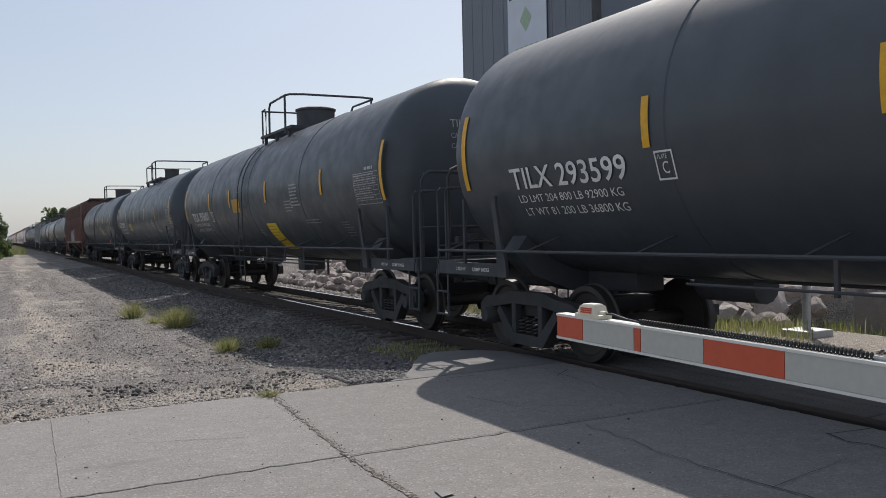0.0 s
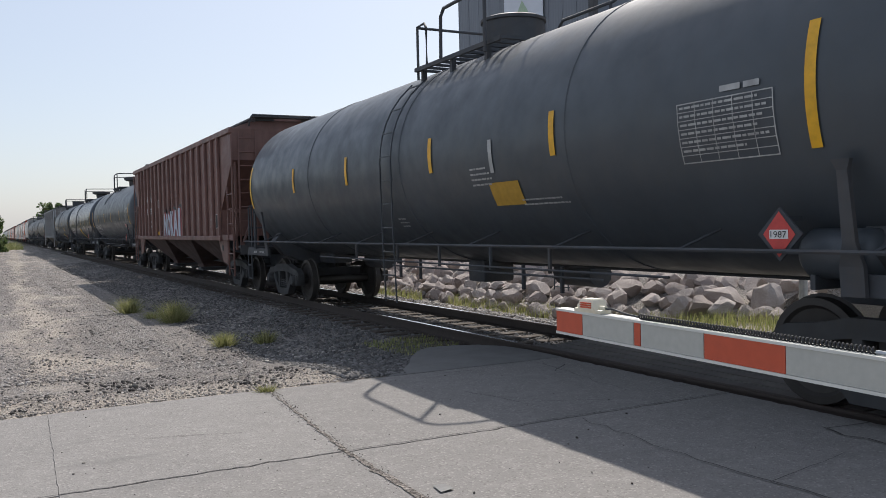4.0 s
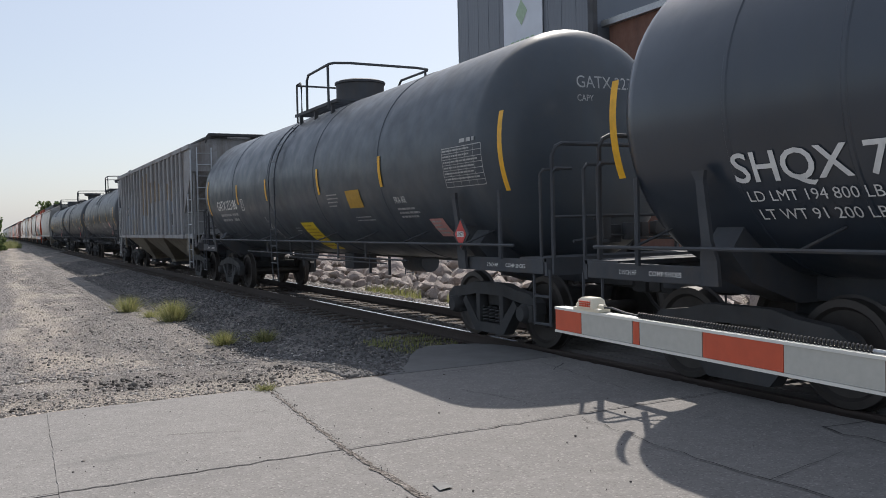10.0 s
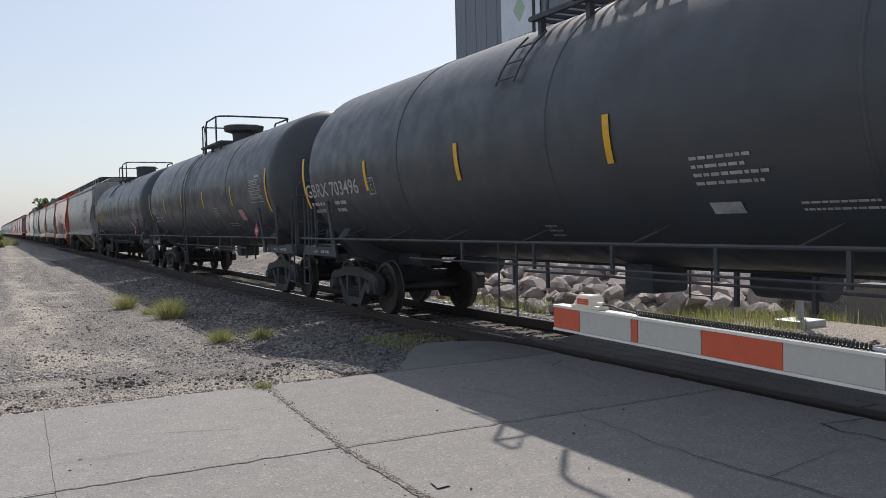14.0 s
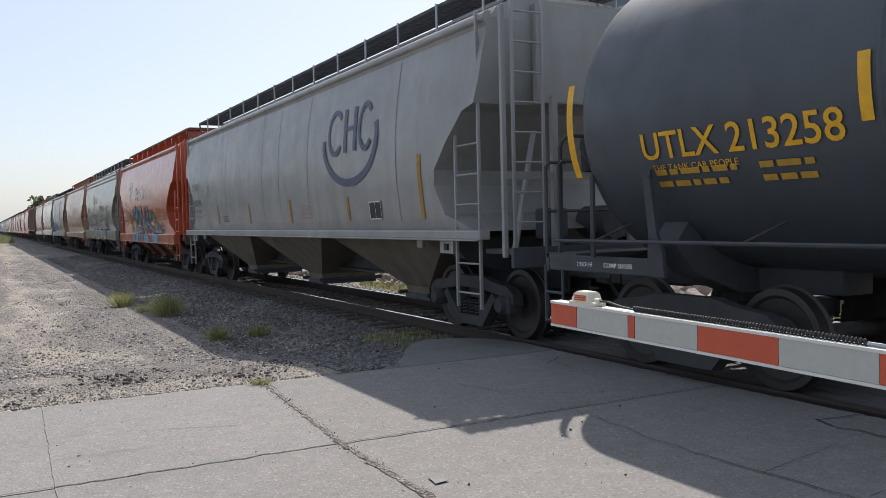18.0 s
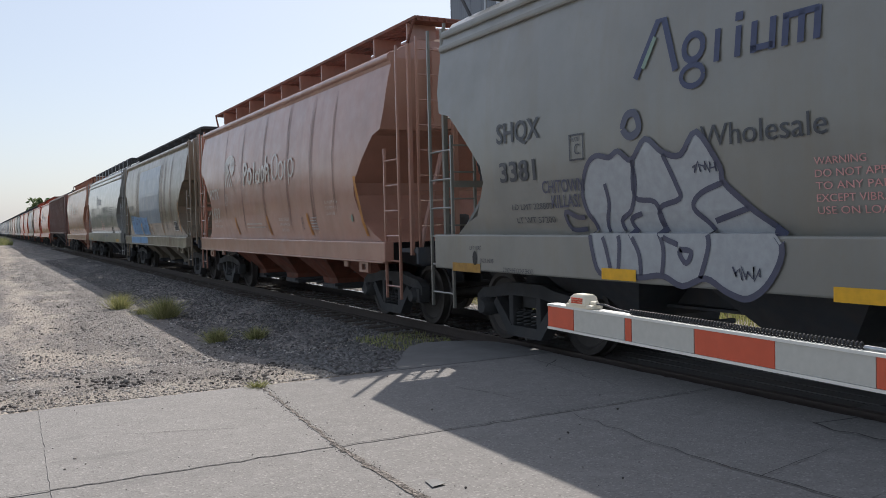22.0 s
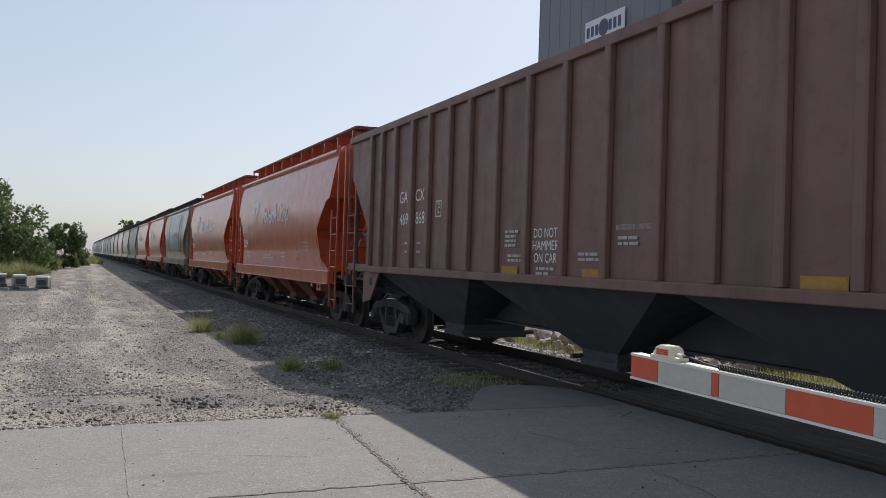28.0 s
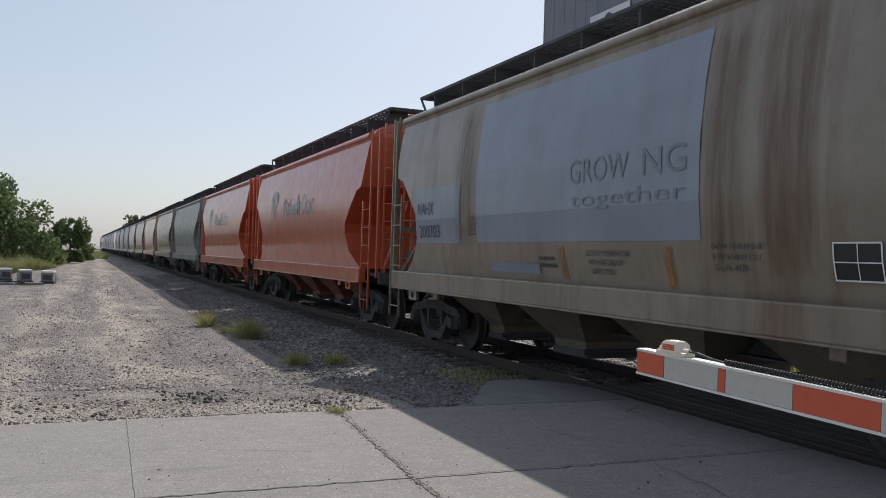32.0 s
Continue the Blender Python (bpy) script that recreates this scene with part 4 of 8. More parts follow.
def tank_car(L, mat, label, bands=3, dome=0.0, dome_r=0.44, dome_h=0.46, wide_dome=False, plat=None, entry=(1.29, 0.99), near_ladder=True, reach=1.25, trim=0.0, split=False, reservoir=False):
    car = thing("tank_car", label, "tank car", group="freight train")
    tl = L - 1.75 - trim
    child("tank", cached(("tank", round(tl, 2), bands, mat.name), lambda: mesh_tank(tl, bands, mat)), car)
    # walkway and rails on top
    zt = TANK_Z + TANK_R
    y0 = dome if plat is None else plat
    e0, e1 = entry
    slat = cached("slat", lambda: G().box(0, 0, 0, 1.96, 0.06, 0.035).mesh("slat", M_FRAME))
    g = G()
    dl = e0 + 1.25
    for x in (-0.98, -0.5, 0.5, 0.98):
        g.box(x, y0 + e0 / 2 - 0.60, zt - 0.11, 0.05, dl, 0.06)
    for x in (-0.9, 0.9):
        for q in (-0.75, e0 / 2 - 0.4, e0 - 0.1):
            g.box(x, y0 + q, zt - 0.22, 0.07, 0.07, 0.3)
    deck = g.part("platform", M_FRAME, car)
    n = int(dl / 0.24)
    for q in range(n + 1):
        child("slat", slat, deck, at=Matrix.Translation((0, y0 - 1.2 + dl * q / n, zt - 0.10)))
    h = zt + 0.61
    g = G()
    pts = [(-1.06, y0 + 0.32, zt - 0.12), (-1.06, y0 + 0.30, h - 0.12), (-1.06, y0 + 0.2, h - 0.02), (-1.06, y0 - reach + 0.23, h), (-1.0, y0 - reach + 0.09, h), (-0.72, y0 - reach, h), (0.72, y0 - reach, h), (1.0, y0 - reach + 0.09, h), (1.06, y0 - reach + 0.23, h), (1.06, y0 + 0.22, h), (1.06, y0 + 0.34, h - 0.1), (1.06, y0 + 0.36, zt - 0.12)]
    g.tube(pts, 0.026, 7)
    for x in (-1.06, 1.06):
        g.tube([(x, y0 - reach + 0.30, zt - 0.25), (x, y0 - reach + 0.30, h)], 0.026, 7)
    g.part("guard_rail", M_FRAME, car, smooth=50)
    g = G()
    h2 = h - 0.02
    g.tube([(-0.95, y0 + e1, zt - 0.12), (-0.95, y0 + e1, h2 - 0.10), (-0.95, y0 + e1 + 0.06, h2 - 0.02), (-0.95, y0 + e0, h2 - 0.03), (-0.95, y0 + e0, zt - 0.26)], 0.022, 7)
    g.tube([(-0.95, y0 + e0, h2 - 0.04), (0.95, y0 + e0, h2 - 0.04), (0.95, y0 + e0, zt - 0.26)], 0.022, 7)
    g.part("entry_rail", M_FRAME, car, smooth=50)
    yp, y0 = y0, dome
    g = G()
    if wide_dome:
        g.turned([(zt - 0.1, dome_r * 0.7), (zt + dome_h * 0.55, dome_r * 0.75), (zt + dome_h * 0.7, dome_r * 1.25), (zt + dome_h, dome_r * 1.3), (zt + dome_h + 0.03, dome_r * 1.2)], "z", 28, (0, y0, 0))
    else:
        g.turned([(zt - 0.1, dome_r), (zt + dome_h - 0.05, dome_r), (zt + dome_h - 0.04, dome_r * 1.06), (zt + dome_h, dome_r * 1.06), (zt + dome_h + 0.03, dome_r * 0.9)], "z", 28, (0, y0, 0))
    g.part("manway_dome", M_FRAME, car, smooth=40)
    g = G()
    for k in range(4):
        g.box(0.1, y0 + 0.58 + 0.13 * k, zt + 0.22, 0.1, 0.08, 0.16 + 0.05 * (k % 2), 0.02)
    g.tube([(0, y0 + 0.55, zt + 0.16), (0, y0 + 1.05, zt + 0.16)], 0.04, 8)
    g.part("valve_cluster", M_FRAME, car)
    # ladder down each side below the entry
    yl = yp + (e0 + e1) / 2
    rung = cached(("tank_rung", mat.name), lambda: G().tube([(0, -0.20, 0), (0, 0.20, 0)], 0.012, 5).mesh("rung", mat))
    if split:
        # short ladder over the shoulder, and steps below the side rail
        for z0, z1, n in ((TANK_Z + 0.62, TANK_Z + 1.24, 3), (0.45, 1.35, 3)):
            g = G()
            for q in (-0.20, 0.20):
                g.tube([(-(tank_half(z) + 0.06 if z > TANK_Z else TANK_R - 0.06), yl + q, z) for z in np.linspace(z0, z1, 5)], 0.014, 6)
            lad = g.part("ladder", mat, car, smooth=50)
            for j in range(n):
                z = z0 + (z1 - z0) * (j + 0.3) / n
                child("rung", rung, lad, at=Matrix.Translation((-(tank_half(z) + 0.06 if z > TANK_Z else TANK_R - 0.06), yl, z)))
    for s in (-1, 1) if near_ladder and not split else (1,):
        g = G()
        for q in (-0.20, 0.20):
            pts = [(s * (tank_half(z) + 0.07), yl + q, z) for z in np.linspace(TANK_Z + 1.22, TANK_Z, 7)] + [(s * (TANK_R + 0.06), yl + q, 1.7), (s * (TANK_R + 0.02), yl + q, 0.45)]
            g.tube(pts, 0.014, 6)
        lad = g.part("ladder", mat, car, smooth=50)
        for k in range(10):
            z = 0.5 + 0.36 * k
            xx = s * ((tank_half(z) + 0.07 if z > TANK_Z else TANK_R + 0.05))
            child("rung", rung, lad, at=Matrix.Translation((xx, yl, z)))
    # side handrails with brackets
    for s in (-1, 1):
        g = G()
        zz = 1.33
        x = s * (TANK_R + 0.0)
        e = L / 2 - 0.75
        g.tube([(x, -e, zz), (x, e, zz)], 0.019, 6)
        k = -e + 1.2
        while k < e:
            g.tube([(x, k, zz), (s * tank_half(1.50), k - 0.08, 1.50)], 0.014, 5)
            k += 1.9
        if s < 0:
            g.tube([(s * 1.4, -e * 0.62, 1.06), (s * 1.4, e * 0.45, 1.06)], 0.014, 6)
            g.tube([(s * 1.3, -e * 0.5, 0.98), (s * 1.3, e * 0.1, 0.98)], 0.014, 6)
            for k in (-3.6, -2.3, -0.9, 0.5, 2.2):
                g.box(s * 1.38, k, 1.17, 0.03, 0.04, 0.30)
        g.part("side_rail", M_FRAME, car, smooth=50)
    # under parts
    g = G()
    for s in (-1, 1):
        yb = s * (L / 2 - 2.15)
        out = [(-1.30, 1.30), (-1.05, 1.02), (-0.45, 0.80), (0.45, 0.80), (1.05, 1.02), (1.30, 1.30), (1.1, 1.55), (0.6, 1.2), (-0.6, 1.2), (-1.1, 1.55)]
        g.prism(out, "y", yb - 0.16, yb + 0.16)
        g.box(0, s * (L / 2 - 1.75), 0.98, 0.42, 3.0, 0.34, 0.02)
        g.box(0, s * (L / 2 - 0.62), 1.16, 2.75, 0.55, 0.05)
        g.box(0, s * (L / 2 - 0.36), 1.08, 2.75, 0.05, 0.20)
    g.box(0, 0, 0.88, 0.55, 0.5, 0.35, 0.05)
    g.tube([(0.3, -L / 2 + 3, 0.98), (0.3, L / 2 - 3, 0.98)], 0.03, 6)
    g.tube([(0.75, -1.8, 0.85), (0.75, -0.9, 0.85)], 0.2, 12)
    g.tube([(0.55, L / 2 - 4.5, 0.9), (0.55, L / 2 - 3.6, 0.9)], 0.20, 12)
    for yy in (-2.6, -1.7, 1.5, 2.3):
        g.box(-0.5, yy, 0.86, 0.04, 0.04, 0.34)
    g.part("underframe", M_FRAME, car, smooth=40)
    for s in (-1, 1):
        g = G()
        for x in (-1.32, 1.32):
            for q in (0.28, 0.52):
                yy = s * (L / 2 - q)
                g.tube([(x, yy, 1.0), (x, yy, 2.15), (x * 0.97, yy, 2.2), (x * 0.8, yy, 2.2)], 0.022, 6)
            g.tube([(x * 1.08, s * (L / 2 - 1.25), 1.15), (x * 1.08, s * (L / 2 - 1.25), 2.0)], 0.03, 6)
        g.tube([(-1.3, s * (L / 2 - 0.28), 1.65), (1.3, s * (L / 2 - 0.28), 1.65)], 0.02, 6)
        for x in (-1.36, 1.36):
            for q in (0.30, 0.62):
                g.tube([(x, s * (L / 2 - q), 1.05), (x, s * (L / 2 - q), 0.4)], 0.017, 5)
            for zz in (0.42, 0.74):
                g.tube([(x, s * (L / 2 - 0.30), zz), (x, s * (L / 2 - 0.62), zz)], 0.017, 5)
        g.part("end_grab_rail", M_FRAME, car, smooth=50)
        g = G()
        ye = s * (L / 2 - 0.42)
        g.tube([(-1.22, ye, 1.15), (-1.22, ye, 2.36), (-1.17, ye, 2.46), (-1.08, ye, 2.50), (1.08, ye, 2.50), (1.17, ye, 2.46), (1.22, ye, 2.36), (1.22, ye, 1.15)], 0.026, 7)
        g.part("end_hoop", M_FRAME, car, smooth=50)
        yb = s * (L / 2 - 2.2)
        for t in (-1, 1):
            g = G()
            g.loft([[(t * (1.40 + 0.11 * q), yb - w, z), (t * (1.44 + 0.11 * q), yb - w, z), (t * (1.44 + 0.11 * q), yb + w, z), (t * (1.40 + 0.11 * q), yb + w, z)] for z, w, q in ((1.0, 0.10, 0.0), (1.22, 0.10, 0.15), (1.40, 0.055, 0.4), (1.92, 0.045, 1.0), (2.0, 0.08, 1.2))])
            web = g.part("jacking_plate", M_FRAME, car)
            g = G().box(t * 1.36, s * (L / 2 - 1.28), 1.08, 0.05, 1.75, 0.17, 0.012)
            sill = g.part("end_sill", M_FRAME, car)
            if t < 0:
                G().add(*flat_word("JACK", yb + 0.085, yb - 0.085, 1.16, 0.04, -1.432)).part("lettering", M_WHITE, web)
                G().add(*flat_word("HERE", yb + 0.085, yb - 0.085, 1.09, 0.04, -1.432)).part("lettering", M_WHITE, web)
                mid = s * (L / 2 - 1.28)
                G().add(*flat_word("2 INCH HF", mid + 0.36, mid + 0.10, 1.055, 0.045, -1.389)).part("lettering", M_WHITE, sill)
                G().add(*flat_word("COMP SHOES", mid - 0.08, mid - 0.52, 1.055, 0.045, -1.389)).part("lettering", M_WHITE, sill)
        if s < 0 and reservoir:
            yr = -(L / 2 - 2.5)
            res = G().turned([(-0.36, 0.05), (-0.33, 0.15), (-0.27, 0.20), (0.27, 0.20), (0.33, 0.15), (0.36, 0.05)], "y", 18, (-1.16, yr - 0.05, 1.30)).part("air_reservoir", mat, car, smooth=40)
            for q in (-0.2, 0.2):
                G().box(-1.16, yr - 0.05 + q, 1.08, 0.30, 0.05, 0.12, 0.01).part("saddle", M_FRAME, res)
        if s < 0:
            g = G()
            rng2 = random.Random(int(L * 100))
            for q in range(6):
                g.box(-0.55 + 0.2 * q, -(L / 2 - 0.42) + rng2.uniform(-0.1, 0.1), 1.36 + rng2.uniform(-0.02, 0.16), rng2.uniform(0.10, 0.2), rng2.uniform(0.1, 0.2), rng2.uniform(0.14, 0.32), 0.02)
            g.tube([(-0.95, -(L / 2 - 0.4), 1.36), (-0.4, -(L / 2 - 0.36), 1.42), (0.5, -(L / 2 - 0.36), 1.40), (0.9, -(L / 2 - 0.45), 1.3)], 0.02, 6)
            g.tube([(-0.7, -(L / 2 - 0.34), 1.62), (-0.1, -(L / 2 - 0.34), 1.66), (0.1, -(L / 2 - 0.4), 1.4)], 0.016, 6)
            g.part("brake_gear", M_FRAME, car, smooth=40)
        bogie(car, s * (L / 2 - 2.15))
        child("coupler", cached("coupler", mesh_coupler), car, at=pose(0, s * (L / 2 - 0.78), 0, 0, 0, 0 if s > 0 else 180))
    return car


def tank_stripes(sk, ends, mids, drop=0.0):
    """Yellow reflective bands on the near flank."""
    for y in ends:
        sk.patch(y, 3.05 - drop, 0.10, 0.95, M_YELLOW, "reflective_stripe", n=10)
    for y in mids:
        sk.patch(y, 2.80 - drop, 0.10, 0.48, M_YELLOW, "reflective_stripe", n=6)


# ---------------------------------------------------------------- hopper cars
def interp(table, z):
    for (a, u), (b2, w) in zip(table, table[1:]):
        if a <= z <= b2:
            return u + (w - u) * (z - a) / (b2 - a)
    return table[0][1] if z < table[0][0] else table[-1][1]


def ring(hx, hy, z):
    return [(-hx, -hy, z), (hx, -hy, z), (hx, hy, z), (-hx, hy, z)]


def hopper_bays(car, n, span, z_top, mat, z_low=0.36, hx=1.42):
    w = span / n
    for k in range(n):
        y = -span / 2 + w * (k + 0.5)
        rings = []
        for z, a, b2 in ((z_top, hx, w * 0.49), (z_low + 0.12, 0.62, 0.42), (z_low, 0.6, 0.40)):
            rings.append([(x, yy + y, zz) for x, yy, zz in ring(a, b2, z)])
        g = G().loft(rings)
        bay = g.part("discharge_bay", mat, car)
        G().box(0, y, z_low - 0.05, 1.25, 0.9, 0.10, 0.015).part("outlet_gate", M_FRAME, bay)
        for t in (-1, 1):
            G().turned([(-0.72, 0.035), (0.72, 0.035)], "x", 8, (0, y + t * 0.52, z_low)).part("gate_shaft", M_FRAME, bay)
    # the centre sill runs through between the bays
    hat = [(-0.32, 0.595), (-0.32, 0.625), (-0.185, 0.625), (-0.185, 1.0), (0.185, 1.0), (0.185, 0.625), (0.32, 0.625), (0.32, 0.595), (0.155, 0.595), (0.155, 0.97), (-0.155, 0.97), (-0.155, 0.595)]
    g = G().prism(hat, "y", -span / 2 - 1.1, span / 2 + 1.1)
    g.part("centre_sill", M_FRAME, car)


def hopper_ends(car, L, mat, ladder_mat, z_top, post_x=1.42, low=0.38, lad=0.9, lw=0.48):
    """End platforms, corner posts, ladders, couplers and bogies."""
    g = G()
    for s in (-1, 1):
        g.box(0, s * (L / 2 - 1.6), 0.98, 0.36, 3.2, 0.36, 0.02)
        g.box(0, s * (L / 2 - 0.7), 1.17, 2.7, 0.6, 0.06)
        g.box(0, s * (L / 2 - 0.34), 1.1, 2.75, 0.06, 0.24)
        yb = s * (L / 2 - 1.95)
        g.prism([(-1.42, 1.32), (-1.2, 1.05), (-0.4, 0.8), (0.4, 0.8), (1.2, 1.05), (1.42, 1.32)], "y", yb - 0.14, yb + 0.14)
    g.box(0, 0, 0.95, 0.32, L - 1.2, 0.3)
    g.part("underframe", M_FRAME, car)
    for s in (-1, 1):
        ye = s * (L / 2 - 0.52)
        g = G()
        for x in (-post_x, post_x):
            g.box(x, ye, (1.1 + z_top) / 2, 0.06, 0.06, z_top - 1.1, 0.01)
            g.box(x * 0.45, ye, 2.1, 0.08, 0.08, 2.0, 0.01)
            g.tube([(x * 0.9, ye, 1.2), (x * 0.4, ye - s * 0.55, 2.7)], 0.04, 6)
        g.box(0, ye, 2.1, 2 * post_x, 0.07, 0.09)
        g.part("end_frame", mat, car)
        # side ladder and end ladder on the near corner, mirrored at the far corner
        ladder(car, -post_x - 0.12, s * (L / 2 - lad), low + 0.06, 2.72, lw, "y", 6, ladder_mat, name="side_ladder", tall=z_top)
        ladder(car, post_x + 0.12, s * (L / 2 - lad), low + 0.06, 2.72, lw, "y", 6, ladder_mat, name="side_ladder", tall=z_top)
        ladder(car, -post_x + 0.30, s * (L / 2 - 0.42), low + 0.6, z_top + 0.1, 0.44, "x", 9, ladder_mat, name="end_ladder")
        if s < 0:
            g = G()
            g.tube([(0.28 * math.cos(a), -(L / 2 - 0.40), 2.45 + 0.28 * math.sin(a)) for a in np.linspace(0, 2 * math.pi, 17)[:-1]], 0.022, 6, closed=True)
            for k in range(3):
                a = k * 2.094
                g.tube([(0, -(L / 2 - 0.42), 2.45), (0.28 * math.cos(a), -(L / 2 - 0.40), 2.45 + 0.28 * math.sin(a))], 0.016, 5)
            g.box(0, -(L / 2 - 0.52), 2.4, 0.3, 0.14, 0.5, 0.03)
            g.part("handbrake_wheel", M_FRAME, car, smooth=40)
            g = G()
            g.tube([(0.55, -(L / 2 - 1.35), 1.5), (0.55, -(L / 2 - 0.75), 1.5)], 0.23, 14)
            g.part("brake_cylinder", M_FRAME, car, smooth=40)
            G().box(-0.4, -(L / 2 - 0.9), 1.5, 0.3, 0.35, 0.4, 0.05).part("brake_valve", M_FRAME, car)
        bogie(car, s * (L / 2 - 1.95))
        child("coupler", cached("coupler", mesh_coupler), car, at=pose(0, s * (L / 2 - 0.78), 0, 0, 0, 0 if s > 0 else 180))


def roof_gear(car, L, hy, z_roof, z_walk, mat, walk_mat, hatch=0.45, rail=False, wx=0.78):
    """Hatch trough along the middle, running boards either side, cross ends."""
    bracket_mat = mat if walk_mat is M_ORANGED else walk_mat
    g = G()
    g.box(0, 0, (z_roof - 0.1 + z_walk) / 2, hatch * 2.0, 2 * hy - 0.5, z_walk - z_roof + 0.1, 0.05)
    g.part("roof_hatch", mat, car)
    for s in (-1, 1):
        g = G()
        x = s * wx
        # open grating: long bars and cross bars
        for q in (-0.27, -0.135, 0.0, 0.135, 0.27):
            g.box(x + q, 0, z_walk, 0.022, 2 * hy + 0.5, 0.045)
        n = int((2 * hy) / (0.24 if FAR[0] else 0.11))
        for k in range(n + 1):
            g.box(x, -hy + 2 * hy * k / n, z_walk, 0.54, 0.05 if FAR[0] else 0.032, 0.026)
        g.part("roof_walkway", walk_mat, car)
        tall = z_walk - z_roof
        if tall > 0.1 and not rail:
            o, i2 = s * (wx + 0.25), s * (wx - 0.25)
            key = ("bracket", round(tall, 2), s, bracket_mat.name)
            me = cached(key, lambda: G().prism([(o, z_walk - 0.02), (i2, z_walk - 0.02), (i2, z_roof - 0.06), (o, z_roof - 0.02)], "y", -0.02, 0.02).mesh("bracket", bracket_mat))
            k = -hy + 0.1
            while k < hy:
                child("bracket", me, car, at=Matrix.Translation((0, k, 0)))
                k += 1.27
    for s in (-1, 1):
        yy = s * (hy + 0.18)
        g = G()
        g.tube([(-1.05, yy - s * 0.35, z_roof - 0.2), (-1.05, yy, z_walk - 0.05), (-1.0, yy, z_walk + 0.02), (1.0, yy, z_walk + 0.02), (1.05, yy, z_walk - 0.05), (1.05, yy - s * 0.35, z_roof - 0.2)], 0.024, 6)
        g.part("roof_end_rail", walk_mat, car, smooth=50)
        G().box(0, yy - s * 0.12, z_walk - 0.02, 2.0, 0.3, 0.03).part("end_step", walk_mat, car)
    if rail:
        post = cached(("roof_post", round(z_walk - z_roof, 2)), lambda: G().tube([(0, 0, -0.2), (0, 0, z_walk - z_roof + 0.02)], 0.02, 5).mesh("roof_post", M_STEEL))
        for s in (-1, 1):
            k = -hy + 0.5
            while k < hy:
                child("roof_post", post, car, at=Matrix.Translation((s * 1.1, k, z_roof)))
                k += 1.3


def ribbed_hopper(L, mat, bay_mat, label, ribs=16, eave=4.17, sill=1.44, gusset=True):
    car = thing("ribbed_hopper_car", label, "hopper car", group="freight train")
    hx = 1.53
    hy = L / 2 - 0.42
    yi = hy - 1.28
    table = [(sill, yi), (2.15, yi), (3.40, hy - 0.02), (eave, hy)]
    rings = [ring(hx - 0.02, h, z) for z, h in table]
    roof = [ring(hx - 0.02, hy, eave + 0.02), ring(1.0, hy - 0.05, eave + 0.20), ring(0.5, hy - 0.1, eave + 0.27)]
    G().loft(rings + roof).part("body", mat, car)
    g = G()
    for s in (-1, 1):
        g.box(s * hx, 0, eave - 0.02, 0.10, 2 * hy, 0.14, 0.015)
    g.part("top_chord", mat, car)
    for s in (-1, 1):
        G().box(s * (hx + 0.0), 0, sill - 0.04, 0.12, 2 * yi + 0.1, 0.12, 0.012).part("side_sill", mat, car)
    span = 2 * yi
    me = cached(("rib", round(eave - sill, 2), mat.name), lambda: G().prism([(-0.068, 0.0), (-0.062, 0.058), (-0.045, 0.072), (0.045, 0.072), (0.062, 0.058), (0.068, 0.0)], "z", 0, eave - sill - 0.12).mesh("rib", mat))
    spots = ribs if isinstance(ribs, list) else [-yi + span * k / ribs for k in range(ribs + 1)]
    for y in spots:
        child("rib", me, car, at=Matrix.Translation((-hx + 0.01, y, sill + 0.03)) @ pose(0, 0, 0, 0, 0, 90))
        child("rib", me, car, at=Matrix.Translation((hx - 0.01, y, sill + 0.03)) @ pose(0, 0, 0, 0, 0, -90))
    hopper_bays(car, 3, 2 * yi - 0.2, sill - 0.03, bay_mat)
    end = L / 2 - 0.40
    for q in (-1, 1):
        for t in (-1, 1):
            G().box(t * 1.485, q * (yi + 0.06 + end) / 2, sill - 0.02, 0.09, end - yi - 0.06, 0.15, 0.012).part("sill_end", mat, car)
            if not gusset:
                G().box(t * 1.42, q * (yi + 0.10), sill - 0.32, 0.06, 0.20, 0.46, 0.012).part("jacking_plate", bay_mat, car)
                continue
            g = G().prism([(q * (yi - 0.62), sill - 0.095), (q * (yi + 0.36), sill - 0.095), (q * (yi + 0.38), sill - 0.74), (q * (yi - 0.12), sill - 0.66)], "x", t * 1.47, t * 1.43)
            plate_ob = g.part("jacking_plate", mat, car)
            G().turned([(t * 1.474, 0.085), (t * 1.478, 0.085)], "x", 14, (0, q * (yi - 0.12), sill - 0.30)).part("lift_hole", M_BLACK, plate_ob)
            # end bracing between the sill and the slope sheet
            g = G()
            g.box(t * 1.30, q * (yi + 0.20), 1.80, 0.05, 0.06, 0.70)
            g.box(t * 1.30, q * (yi + 0.56), 2.12, 0.06, 0.76, 0.06)
            g.tube([(t * 1.28, q * (yi + 0.24), 1.5), (t * 1.28, q * (yi + 0.86), 2.08)], 0.035, 6)
            g.part("end_brace", mat, car)
    hopper_ends(car, L, mat, M_LADDER.get(mat.name, mat), eave - 0.15, lad=0.63, lw=0.53)
    roof_gear(car, L, hy, eave + 0.18, eave + 0.34, mat, M_FRAME, wx=0.62)
    return car


POT_HX = [(1.25, 1.42), (1.42, 1.455), (1.6, 1.51), (2.2, 1.575), (2.8, 1.58), (3.4, 1.52), (3.8, 1.45), (4.1, 1.38), (4.6, 1.3)]
M_LADDER = {}


